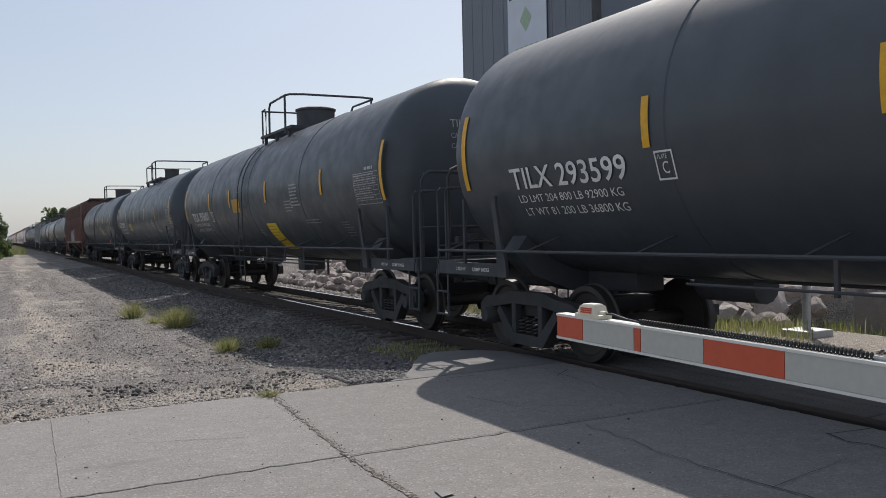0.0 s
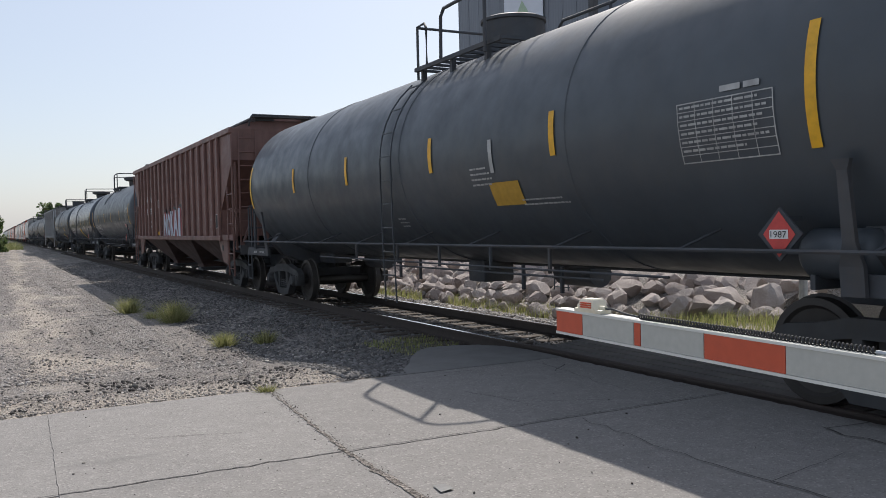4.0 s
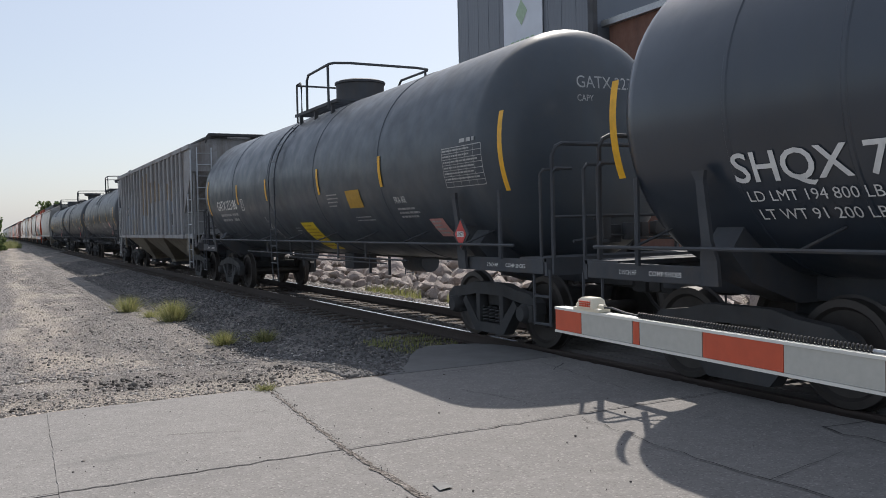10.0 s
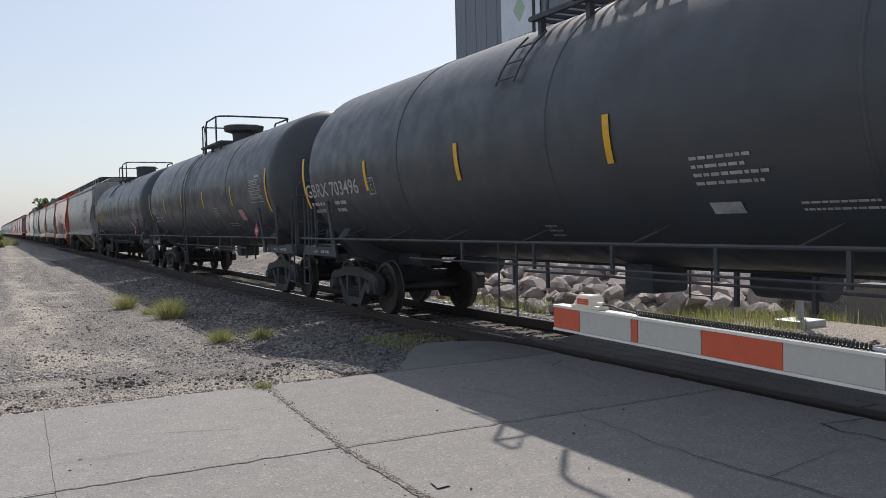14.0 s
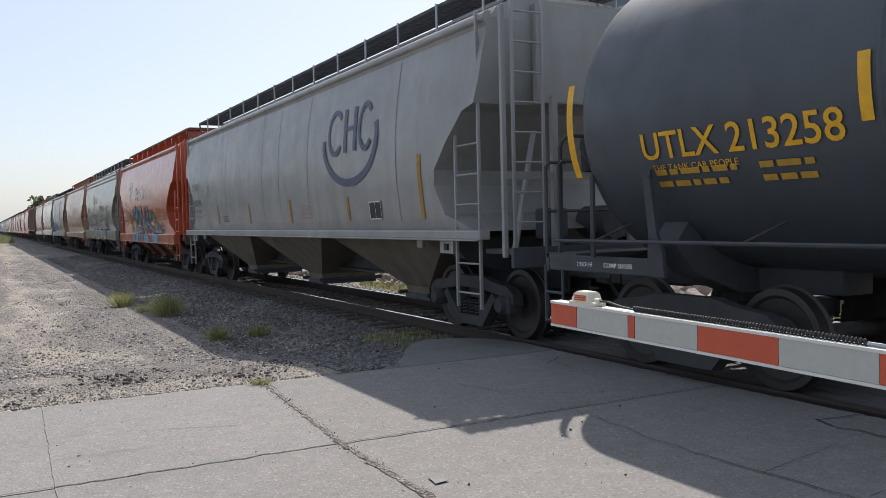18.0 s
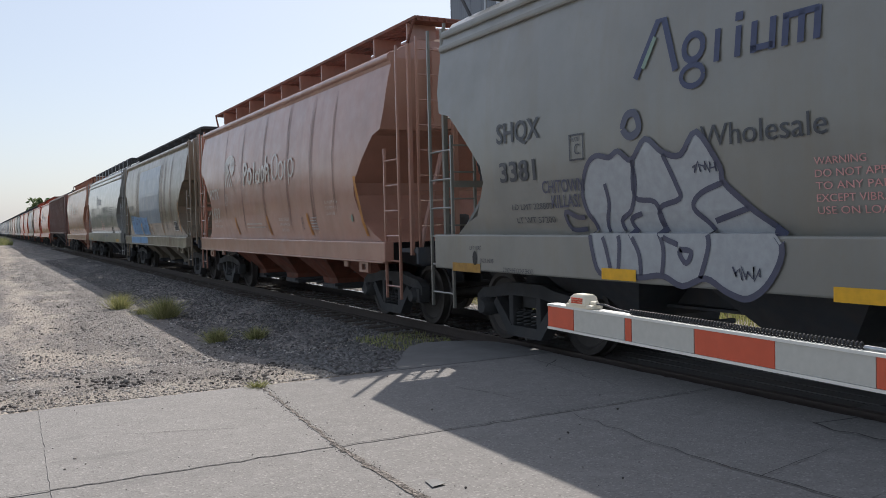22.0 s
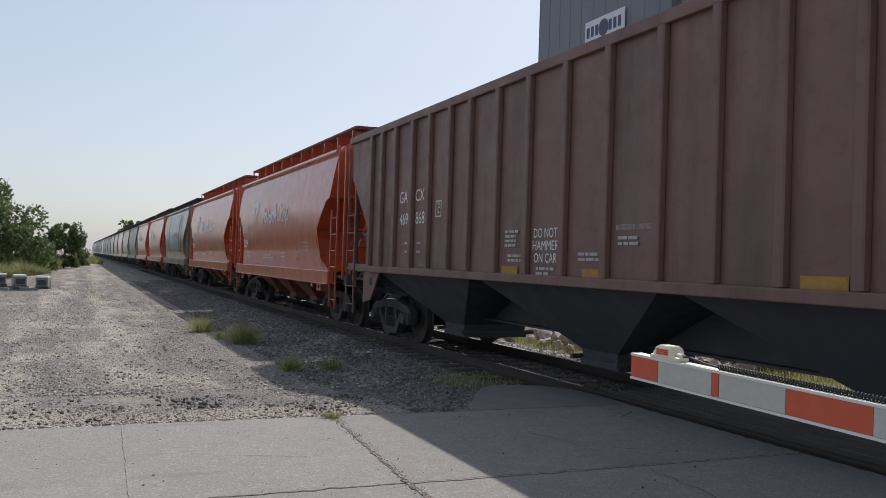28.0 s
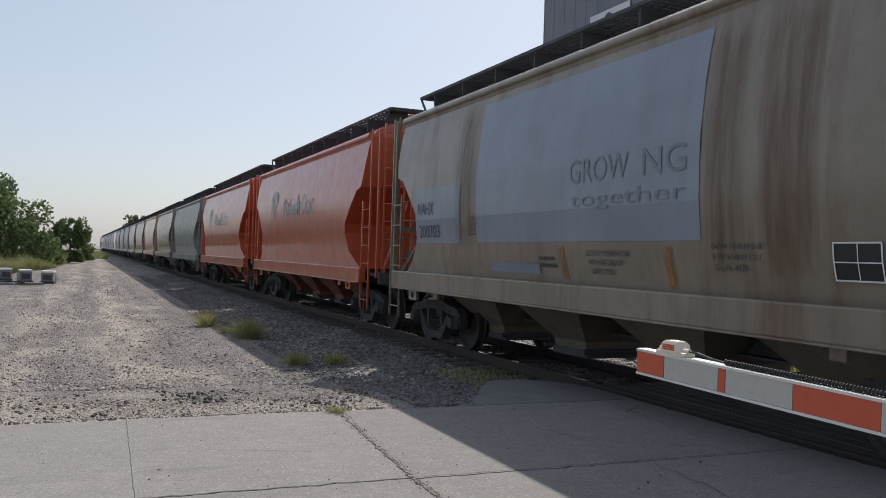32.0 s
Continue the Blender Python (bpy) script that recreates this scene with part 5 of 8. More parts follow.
def curved_hopper(L, mat, bay_mat, label, eave=4.10, sill=1.30, deep=0.31, walk=4.70, bays=4, margin=1.02, ridged=False, roof_mat=None, rail=False, walk_mat=None):
    car = thing("curved_hopper_car", label, "hopper car", group="freight train")
    hy = L / 2 - margin

    def length(z):
        return interp([(1.0, hy - 0.36), (sill, hy - 0.38), (sill + 0.12, hy - 0.68), (1.65, hy - 1.02), (2.05, hy - 1.24), (2.25, hy - 1.20), (2.60, hy - 0.84), (2.95, hy - 0.42), (3.02, hy - 0.14), (3.3, hy - 0.05), (eave, hy), (6, hy)], z)
    zs = [sill - 0.02, sill + 0.12, 1.65, 1.85, 2.05, 2.25, 2.6, 2.95, 3.02, 3.3, 3.6, 3.85, eave]
    rings = [ring(interp(POT_HX, z), length(z), z) for z in zs]
    G().loft(rings).part("body", mat, car, smooth=25)
    g = G()
    x = interp(POT_HX, eave)
    g.loft([ring(x, hy, eave - 0.01), ring(x - 0.12, hy - 0.02, eave + 0.14), ring(0.95, hy - 0.05, eave + 0.30), ring(0.4, hy - 0.1, eave + 0.36)])
    g.part("roof", roof_mat or mat, car, smooth=25)
    # eave lip and the ledge below it
    for s in (-1, 1):
        for k in range(2 if ridged else 1):
            zz = eave - 0.02 - 0.19 * k
            if not ridged:
                x = interp(POT_HX, eave) - 0.01
                G().prism([(s * (x + u), eave + w) for u, w in ((0.0, -0.15), (0.035, -0.10), (0.05, -0.05), (0.085, -0.035), (0.10, 0.0), (0.085, 0.045), (0.045, 0.075), (-0.03, 0.085))], "y", -hy + 0.01, hy - 0.01).part("eave_rail", mat, car, smooth=50)
                continue
            G().box(s * (interp(POT_HX, zz) + 0.012), 0, zz, 0.075, 2 * hy - 0.02, 0.10, 0.035).part("eave_rail", mat, car)
        hs = hy
        sl = G().box(s * 1.51, 0, sill - deep / 2, 0.16, 2 * hs, deep, 0.02).part("side_sill", mat, car)
        if not ridged:
            G().box(s * 1.575, 0, sill - deep - 0.006, 0.09, 2 * hs - 0.04, 0.022, 0.006).part("sill_lip", mat, sl)
            for t in (-1, 1):
                g = G()
                low, yp = sill - deep - 0.19, t * (hy - 0.98)
                for dy, dz, w, h in ((0, 0.155, 0.36, 0.05), (0, 0.02, 0.36, 0.04), (-0.13, 0.085, 0.10, 0.09), (0.13, 0.085, 0.10, 0.09)):
                    g.box(s * 1.50, yp + dy, low + dz, 0.05, w, h)
                pad = g.part("jacking_pad", mat, sl)
                G().box(s * 1.46, yp, low + 0.085, 0.02, 0.18, 0.10).part("jacking_hole", M_BLACK, pad)
                G().box(s * 1.44, t * (hy - 1.9), sill - deep - 0.07, 0.06, 0.18, 0.14, 0.03).part("sill_bracket", mat, sl)
    # upper end panels
    for s in (-1, 1):
        g = G()
        g.box(0, s * (hy + 0.03), 3.65, 1.5, 0.10, 1.25, 0.02)
        g.part("end_panel", mat, car)
    hopper_bays(car, bays, 2 * hy - 2.4, sill - 0.03, bay_mat, hx=1.36)
    hopper_ends(car, L, mat, M_LADDER.get(mat.name, mat), eave + 0.1, post_x=1.36, lad=0.62 if ridged else 1.21 if bays == 3 else 0.94, lw=0.60 if ridged or bays == 3 else 0.50)
    roof_gear(car, L, hy - 0.1, eave + 0.30, walk, roof_mat or mat, walk_mat or M_FRAME, rail=rail)
    return car


def curved_half(z):
    return interp(POT_HX, z)


def flat_half(z):
    return 1.515


# ---------------------------------------------------------------- the train
TRAIN = []
SPEED = 11.25


def place(car, s0, s1):
    TRAIN.append((car, (s0 + s1) / 2))
    return car


M_LADDER[M_GREY.name] = M_STEEL
M_LADDER[M_LGREY.name] = M_LGREY
BLK = "black-painted steel tank car with yellow reflective stripes"
TANKS = [(-7.0, 11.2, M_TANK, 3, 0.0), (11.2, 29.7, M_TANK, 3, -0.6), (29.7, 46.9, M_TANK3, 3, 0.9), (46.9, 66.3, M_TANK, 3, -0.8),
         (83.9, 101.7, M_TANK, 7, 1.1), (101.7, 120.2, M_TANK2, 13, -0.4), (120.2, 138.7, M_TANK3, 4, -0.2),
         (156.2, 174.3, M_TANK4, 3, -0.25), (174.3, 192.2, M_TANK4, 3, 0.05), (192.2, 210.8, M_TANK, 4, 0.0)]
SKINS = []
for k, (a, c, m, bands, dome) in enumerate(TANKS):
    L = c - a - 0.02
    wide = k in (4, 5, 7, 8)
    more = {2: dict(plat=-0.75, entry=(2.43, 0.75), reach=0.95), 9: dict(entry=(2.3, 1.4), split=True, reservoir=True), 3: dict(reservoir=True), 6: dict(trim=0.5), 4: dict(split=True), 7: dict(split=True)}.get(k, {})
    car = tank_car(L, m, BLK, bands, dome, (0.30 if k == 2 else 0.46) if k != 6 else 0.5, 0.46, wide, near_ladder=k not in (2, 4, 9), **more)
    sk = Skin(tank_half, car, shift=-0.75 if k in (1, 2) else 0.0)
    SKINS.append((sk, L))
    place(car, a, c)

HOPPERS = {}


def add_ribbed(key, a, c, mat, bay, label, ribs):
    car = ribbed_hopper(c - a - 0.02, mat, bay, label, ribs, gusset=key != "c8")
    HOPPERS[key] = (Skin(flat_half, car), c - a)
    place(car, a, c)


def add_curved(key, a, c, mat, bay, label, **kw):
    car = curved_hopper(c - a - 0.02, mat, bay, label, **kw)
    HOPPERS[key] = (Skin(curved_half, car), c - a)
    place(car, a, c)


RIBS = [6.94, 6.30, 5.53, 4.65, 3.86, 3.01, 2.25, 1.31, 0.41, -0.52, -1.43, -2.38, -3.21, -4.04, -4.84, -5.6, -6.27, -6.94]
HALF = [6.98, 6.24, 5.42, 4.57, 3.71, 2.89, 2.07, 1.2, 0.35]
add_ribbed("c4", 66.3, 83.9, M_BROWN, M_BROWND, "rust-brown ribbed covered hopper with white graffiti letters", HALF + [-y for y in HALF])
add_ribbed("c8", 138.7, 156.2, M_GREY, M_BAYTAN, "weathered grey ribbed covered hopper with patched paint", RIBS)
add_curved("c12", 210.8, 229.7, M_LGREY, M_BAYTAN, "light grey curved-side covered hopper with a navy emblem", eave=4.06, sill=1.44, deep=0.12, bays=3, margin=0.75, walk=4.66, rail=True)
add_curved("c13", 229.8, 244.15, M_ORANGE, M_ORANGED, "orange curved-side hopper car covered in blue graffiti", walk_mat=M_ORANGED)
add_curved("c14", 244.15, 258.3, M_PALE2, M_FRAME, "pale grey curved-side hopper car with outlined graffiti", ridged=True, sill=1.42, deep=0.45, rail=True, margin=0.6, walk=4.70)
add_curved("c15", 258.3, 272.7, M_FADED, M_ORANGED, "faded pinkish-orange curved-side hopper car", walk_mat=M_ORANGED)
add_curved("c16", 272.7, 287.0, M_TAN, M_BAYTAN, "tan curved-side hopper car with pale blue paint patches", walk=4.58)
add_curved("c17", 287.0, 301.1, M_PALE, M_FRAME, "clean pale grey curved-side hopper car with slogan", ridged=True, sill=1.42, deep=0.45, rail=True, margin=0.6, walk=4.70)
add_curved("c18", 301.1, 315.7, M_FADED2, M_ORANGED, "faded tan-orange curved-side hopper car", walk_mat=M_ORANGED)
add_ribbed("c19", 315.7, 333.4, M_BROWN2, M_FRAME, "dark brown ribbed covered hopper car", RIBS)
add_curved("c20", 333.4, 347.8, M_ORANGE, M_ORANGED, "bright orange curved-side hopper car", walk_mat=M_ORANGED)
add_curved("c21", 347.8, 362.1, M_ORANGE, M_ORANGED, "bright orange curved-side hopper car", walk_mat=M_ORANGED)
add_curved("c22", 362.1, 376.3, M_TAN, M_BAYTAN, "tan curved-side hopper car with pale blue patches and faded slogan", walk=4.62)
rest = [M_ORANGE, M_ORANGE, M_GREEN, M_TAN, M_FADED2, M_TAN, M_TAN, M_BLUEG, M_LGREY, M_BLUEG, M_PALE, M_BLUEG, M_LGREY, M_GREEN, M_BLUEG, M_LGREY, M_BLUEG, M_PALE, M_BLUEG, M_GREEN]
names = {M_ORANGE.name: "orange", M_GREEN.name: "grey-green", M_TAN.name: "tan", M_FADED2.name: "tan-orange", M_BLUEG.name: "blue-grey", M_LGREY.name: "light grey", M_PALE.name: "pale grey"}
s0 = 376.3
FAR[0] = True
for m in rest:
    add_curved(("rest", s0), s0, s0 + 14.0, m, M_ORANGED if m in (M_ORANGE, M_FADED2) else M_BAYTAN, names[m.name] + " curved-side hopper car far down the train")
    s0 += 14.0


# ---------------------------------------------------------------- markings on the cars
def plate(sk, y, z, letter="C", mat=None):
    mat = mat or M_WHITE
    sk.outline(y, z, 0.24, 0.27, 0.018, mat, "clearance_plate")
    sk.word(letter, y - 0.08, z - 0.21, 0.11, mat, name="clearance_letter")
    sk.word("PLATE", y - 0.04, z - 0.075, 0.04, mat, 0.8, name="clearance_word")


def table_panel(sk, y, z, w, h, mat=None):
    mat = mat or M_DIM
    sk.outline(y, z, w, h, 0.010, mat, "inspection_table", cols=5, rows=7)
    sk.bars(y - 0.03, z - 0.03, w - 0.06, 6, 0.020, mat, gap=h / 7 / 0.020, seed=int(abs(y) * 10), name="table_entry")


def diamond(sk, y, z, r, text="1987"):
    """A placard on an upright holder that hangs from the tank."""
    sk = Skin(lambda q: 1.50, sk.car, 0.010, sk.shift)
    G().box(-1.495, y + sk.shift, z, 0.02, 0.30, 0.30, 0.0, Matrix.Rotation(radians(45), 4, "X")).part("placard_holder", M_FRAME, sk.car)
    G().box(-1.38, y + sk.shift, z + 0.12, 0.22, 0.04, 0.04).part("holder_arm", M_FRAME, sk.car)
    sk.shape([(0, r), (r * 0.86, 0), (0, -r), (-r * 0.86, 0)], y, z, M_RED, "hazard_placard", 1.2)
    sk.shape([(-0.5 * r, 0.2 * r), (0.5 * r, 0.2 * r), (0.5 * r, -0.2 * r), (-0.5 * r, -0.2 * r)], y, z, M_WHITE, "placard_number_field", 1.6)
    if text:
        sk.fit(text, y + 0.42 * r, y - 0.42 * r, z - 0.14 * r, 0.28 * r, M_BLACK, "placard_number", 2.0)


def head_words(L, car, lines, x0=-0.45, z0=3.25):
    """Small words on the dished end that faces the crossing."""
    h = (L - 1.75) / 2
    for k, (s, size, wide) in enumerate(lines):
        vs, fs = text_points(s, size, wide)
        pts = []
        for u, w in vs:
            x, z = x0 + u, z0 - 0.17 * k + w
            r = min(0.999, math.hypot(x, z - TANK_Z) / TANK_R)
            a = math.asin(r ** (1 / 0.64))
            pts.append((x, -h + HEAD * (1 - math.cos(a)) - 0.02, z))
        G().add(pts, fs).part("end_lettering", M_DIM, car)


def sticker(sk, y, z, w=0.74, h=0.60, mat=None):
    """Yellow instruction panel wrapped under the belly of the tank."""
    sk.patch(y, z, w, h, mat or M_STICKER, "instruction_panel", n=6)
    sk.bars(y - 0.05, z - 0.06, w - 0.1, 7, 0.02, M_AMBER, gap=3.4, seed=4, k=1.5, name="panel_print")


marks = [("TILX 293599", 6.52, 4.43, 2.06), ("TILX 293601", 7.50, 5.38, 2.06), ("GATX 206019", 7.55, 5.76, 2.11), None,
         ("SHQX 71186", 7.25, 5.14, 1.86), ("SHQX 71490", 6.75, 4.52, 1.88), ("GATX 223186", 6.34, 4.36, 2.10),
         ("GBRX 703496", 8.0, 5.42, 2.10), ("GBRX", 7.6, 6.7, 2.10), ("UTLX 213258", 7.17, 5.04, 2.09)]
stripes = [((7.62, -7.3), (4.14, 1.7, -0.7, -3.2)), ((8.44, -7.26), (5.09, 2.68, -0.67, -4.42)), ((8.19, -6.25), (5.18, 2.52, -0.4, -3.1)), ((8.3, -7.2), (5.1, 2.2, -0.98, -3.89)),
           ((8.22, -7.2), (5.17, 2.17, -0.74, -4.14)), ((8.2, -7.9), (4.6, 1.61, -1.41, -4.47)), ((7.34, -8.2), (4.19, 1.69, -1.72, -4.6)),
           ((8.1, -7.1), (5.1, 2.05, -1.01, -4.2)), ((8.0, -7.3), (5.0, 2.0, -1.0, -4.2)), ((8.26, -7.6), (4.9, 2.04, -0.86, -3.3))]
tables = [None, (-6.15, 2.58), (-5.6, 2.60), (-5.86, 2.60), (-5.98, 2.65), (-6.2, 2.65), (-6.76, 2.60), (-5.99, 2.72), (-6.0, 2.65), (-5.66, 2.58)]
LOADS = {2: ("LD LMT 196600 LB 89 200 KG", "LT WT 66400 LB 30 100 KG"), 0: ("LD LMT 204 800 LB 92900 KG", "LT WT 81 200 LB 36800 KG"), 1: ("LD LMT 205 500 LB 93200 KG", "LT WT 80 500 LB 36500 KG"), 5: ("LD LMT 194 800 LB 88400 KG", "LT WT 91 200 LB 41400 KG")}
for k, (sk, L) in enumerate(SKINS):
    drop = (0, 0, 0, 0, 0.1, 0.1, 0.12, 0.2, 0.2, 0.12)[k]
    tank_stripes(sk, stripes[k][0], stripes[k][1], drop)
    ink = M_YELLOW if k == 9 else M_DIM if k in (7, 8) else M_WHITE
    if marks[k]:
        s, y0, y1, z = marks[k]
        sk.fit(s, y0, y1, z, 0.235, ink, "reporting_mark", bold=0.011)
        if s != "GBRX":
            plate(sk, y1 - 0.42, z + 0.22, mat=ink)
        if k in LOADS:
            for q, wd in enumerate(LOADS[k]):
                sk.fit(wd, y0 - 0.06 - 0.04 * q, y0 - 1.95, z - 0.16 - 0.15 * q, 0.085, ink, "load_limit_lettering")
        else:
            sk.bars(y0 - 0.1, z - 0.10, 1.15, 2, 0.05 if k == 9 else 0.06, M_DIM if k != 9 else M_AMBER, gap=2.1, seed=k, name="load_limit_lettering")
            sk.bars(y0 - 1.3, z - 0.10, 0.6, 2, 0.05 if k == 9 else 0.06, M_DIM if k != 9 else M_AMBER, gap=2.1, seed=k + 20, name="load_limit_lettering")
    if tables[k]:
        y, z = tables[k]
        table_panel(sk, y, z, 1.05, 0.52)
        sk.bars(y - 0.5, z + 0.09, 0.45, 1, 0.05, M_DIM, seed=k + 3, name="table_title")
    sk.bars(-2.1, 2.30 - drop, 0.85 if k == 7 else 0.55, 4, 0.028 if k == 7 else 0.022, M_DIM, 2.6 if k == 7 else 3.0, seed=k + 40)
    sk.bars(-3.1, 1.88 - drop, 0.95, 2, 0.018, M_DIM, 3.0, seed=k + 60)
    sk.bars(0.6, 1.72 - drop, 0.35, 3, 0.02, M_DIM, 2.8, seed=k + 80)

sk = SKINS[0][0]
sticker(sk, -0.2, 1.86)
sk = SKINS[1][0]
sticker(sk, -0.2, 1.86)
sk.patch(2.37, 2.52, 0.74, 0.34, M_AMBER, "faded_panel")
sk.shape([(0, 0.2), (0.17, 0), (0, -0.2), (-0.17, 0)], -6.35, 1.55, M_FRAME, "placard_holder", 1.4)
sk.bars(-5.0, 1.80, 0.5, 6, 0.012, M_DIM, 4, seed=9, name="chalk_scrawl")
head_words(SKINS[1][1], sk.car, [("TILX 293601", 0.13, 0.9), ("CAPY 29230 US GAL", 0.08, 0.85), ("CAPY 110 644 L", 0.08, 0.85)])
sk.bars(-2.55, 2.62, 0.62, 7, 0.03, M_DIM, 2.3, seed=31)
sk = SKINS[2][0]
sk.patch(4.32, 2.26, 0.72, 0.32, M_BUFF, "faded_panel")
sk.bars(4.27, 2.235, 0.62, 2, 0.022, M_STREAKY, 2.2, k=1.4, seed=12)
sk.bars(4.24, 2.11, 0.55, 1, 0.075, M_STREAKY, k=1.4, seed=2, name="contact_number_bar")
sk.fit("SR-8754", -5.75, -6.45, 1.92, 0.10, M_DIM)
sk.outline(-4.95, 1.93, 0.5, 0.27, 0.02, M_DIM, "stencil_box", cols=2, rows=2)
head_words(SKINS[2][1], sk.car, [("GATX 206019", 0.13, 0.9)], x0=-0.17, z0=3.40)
sk = SKINS[3][0]
sk.patch(-2.49, 2.10, 0.66, 0.28, M_AMBER, "faded_panel")
sk.patch(-2.6, 2.62, 0.08, 0.4, M_DIM, "worn_stripe")
diamond(sk, -6.9, 1.46, 0.18)
head_words(SKINS[3][1], sk.car, [("GATX 205992", 0.13, 0.9)], x0=-0.4)
for k, y, z, r in ((4, -6.04, 1.40, 0.18), (5, -6.5, 1.45, 0.18), (6, -7.14, 1.46, 0.18), (7, -6.53, 1.55, 0.18), (8, -6.4, 1.48, 0.18), (9, -6.33, 1.46, 0.19)):
    diamond(SKINS[k][0], y, z, r)
for k, y, z in ((4, -5.42, 2.02), (6, -5.80, 1.68), (7, -4.47, 2.12), (8, -4.6, 2.0)):
    SKINS[k][0].patch(y, z, 0.42, 0.26, M_PINK, "warning_notice")
    SKINS[k][0].bars(y - 0.04, z - 0.03, 0.34, 4, 0.025, M_DIM, 2.2, seed=k, k=1.5, name="notice_print")
head_words(SKINS[4][1], SKINS[4][0].car, [("SHQX 71186", 0.13, 0.95)], x0=-0.35, z0=3.15)
SKINS[4][0].fit("DOT 117J100W", -6.5, -6.98, 2.68, 0.075, M_WHITE, "table_title")
for q, wd in enumerate(("24 HOUR", "EMERGENCY", "NUMBER")):
    SKINS[4][0].fit(wd, -5.44, -5.81, 1.95 - 0.07 * q, 0.05, M_RED, "notice_word", 1.6)
sk = SKINS[5][0]
sticker(sk, 0.2, 2.0, 0.72, 0.62)
sk.patch(-3.10, 2.16, 0.5, 0.32, M_WHITE, "warning_notice")
for q, wd in enumerate(("24 HOUR", "EMERGENCY", "NUMBER")):
    sk.fit(wd, -3.13, -3.57, 2.07 - 0.085 * q, 0.06, M_RED, "notice_word", 1.6)
sk.bars(-3.13, 1.885, 0.42, 1, 0.03, M_RED, k=1.6, seed=3, name="contact_number_bar")
sk.stroke([(0, 0.15), (0.13, 0), (0, -0.15), (-0.13, 0), (0, 0.15)], -4.75, 1.75, 0.025, M_WHITE, "builder_diamond")
sk.bars(-2.26, 1.86, 1.35, 2, 0.03, M_DIM, 2.1, seed=13)
head_words(SKINS[5][1], sk.car, [("SHQX", 0.14, 0.9)], x0=-0.3)
sk = SKINS[6][0]
sticker(sk, 0.05, 1.70, 0.78, 0.56)
sk.patch(-3.06, 2.21, 0.62, 0.30, M_AMBER, "faded_panel")
sk.word("FRA AR", -4.95, 1.93, 0.10, M_WHITE)
sk.bars(-4.95, 1.86, 0.7, 3, 0.03, M_DIM, 2, seed=5)
for q in range(5):
    sk.stroke([(0.08 * q + 0.05 * math.sin(i * 1.9 + q), -0.07 * q + 0.16 * math.sin(i * 1.1 + q)) for i in range(9)], 2.3, 1.72, 0.014, M_DIM, "chalk_scrawl")
head_words(SKINS[6][1], sk.car, [("GATX 223186", 0.15, 0.9), ("CAPY", 0.08, 0.85)], x0=-0.5)
sk = SKINS[7][0]
sk.patch(-2.15, 1.70, 0.36, 0.10, M_DIM, "small_notice")
sk.outline(-4.95, 1.98, 0.42, 0.24, 0.018, M_DIM, "stencil_box", cols=2, rows=2)
head_words(SKINS[7][1], sk.car, [("GBRX 703496", 0.14, 0.9), ("CAPY", 0.08, 0.85)], x0=-0.5)
sk = SKINS[9][0]
sk.patch(-4.30, 1.90, 0.46, 0.30, M_PINK, "warning_notice")
sk.fit("THE TANK CAR PEOPLE", 7.09, 6.07, 1.98, 0.055, M_YELLOW)


def loop(pts, n=4, closed=True):
    """A rounded line through points."""
    out = []
    m = len(pts)
    for i in range(m if closed else m - 1):
        p0, p1, p2, p3 = (pts[(i + j - 1) % m] if closed else pts[max(0, min(m - 1, i + j - 1))] for j in range(4))
        for q in range(n):
            t = q / n
            out.append(tuple(0.5 * (2 * b2 + (c - a) * t + (2 * a - 5 * b2 + 4 * c - d) * t * t + (3 * b2 - a - 3 * c + d) * t ** 3) for a, b2, c, d in zip(p0, p1, p2, p3)))
    out.append(out[0] if closed else pts[-1])
    return out


# ---- ribbed hoppers
sk, L = HOPPERS["c4"]
for s, y0, y1, z, c in (("AT", 5.24, 4.88, 2.75, 0.24), ("W", 4.38, 4.13, 2.75, 0.24), ("366", 5.27, 4.84, 2.30, 0.22), ("791", 4.47, 3.99, 2.30, 0.22), ("LD LMT", 5.2, 4.85, 1.97, 0.07), ("LT WT", 5.16, 4.87, 1.80, 0.07), ("221500", 4.4, 4.0, 1.97, 0.08), ("64500", 4.32, 4.0, 1.80, 0.08)):
    sk.fit(s, y0, y1, z, c, M_WHITE, "reporting_mark", bold=0.012)
plate(sk, 2.77, 2.78)
back = [(-0.12, -0.02), (-0.1, 0.5), (0.0, 0.84), (0.5, 0.74), (0.9, 0.86), (1.3, 0.72), (1.75, 0.92), (2.3, 0.80), (2.45, 0.84), (2.78, 0.96), (3.06, 0.9), (3.12, 0.45), (3.05, -0.02)]
M_REDSPRAY = plain("spray_dark_red", (0.25, 0.05, 0.05), 0.6, var=0.25, scale=4)
rim = [(u * 0.97 + 0.06, w * 0.96 + 0.07 * noise.noise((u * 4, 1.0, 0.0))) for u, w in loop(back, 4)[:-1]]
sk.shape([(u + 0.05 * (1 if u > 1.5 else -1), w * 1.06 + 0.03) for u, w in rim], 1.14, 1.49, M_BLACK, "graffiti_rim", 5.2)
sk.shape(rim, 1.14, 1.49, M_REDSPRAY, "graffiti_backing", 5.8)
M_SPRAY = paint("spray_white_blue", (0.47, 0.51, 0.58), 0.6, (0.30, 0.30, 0.32), 0.5, streak=0.6)
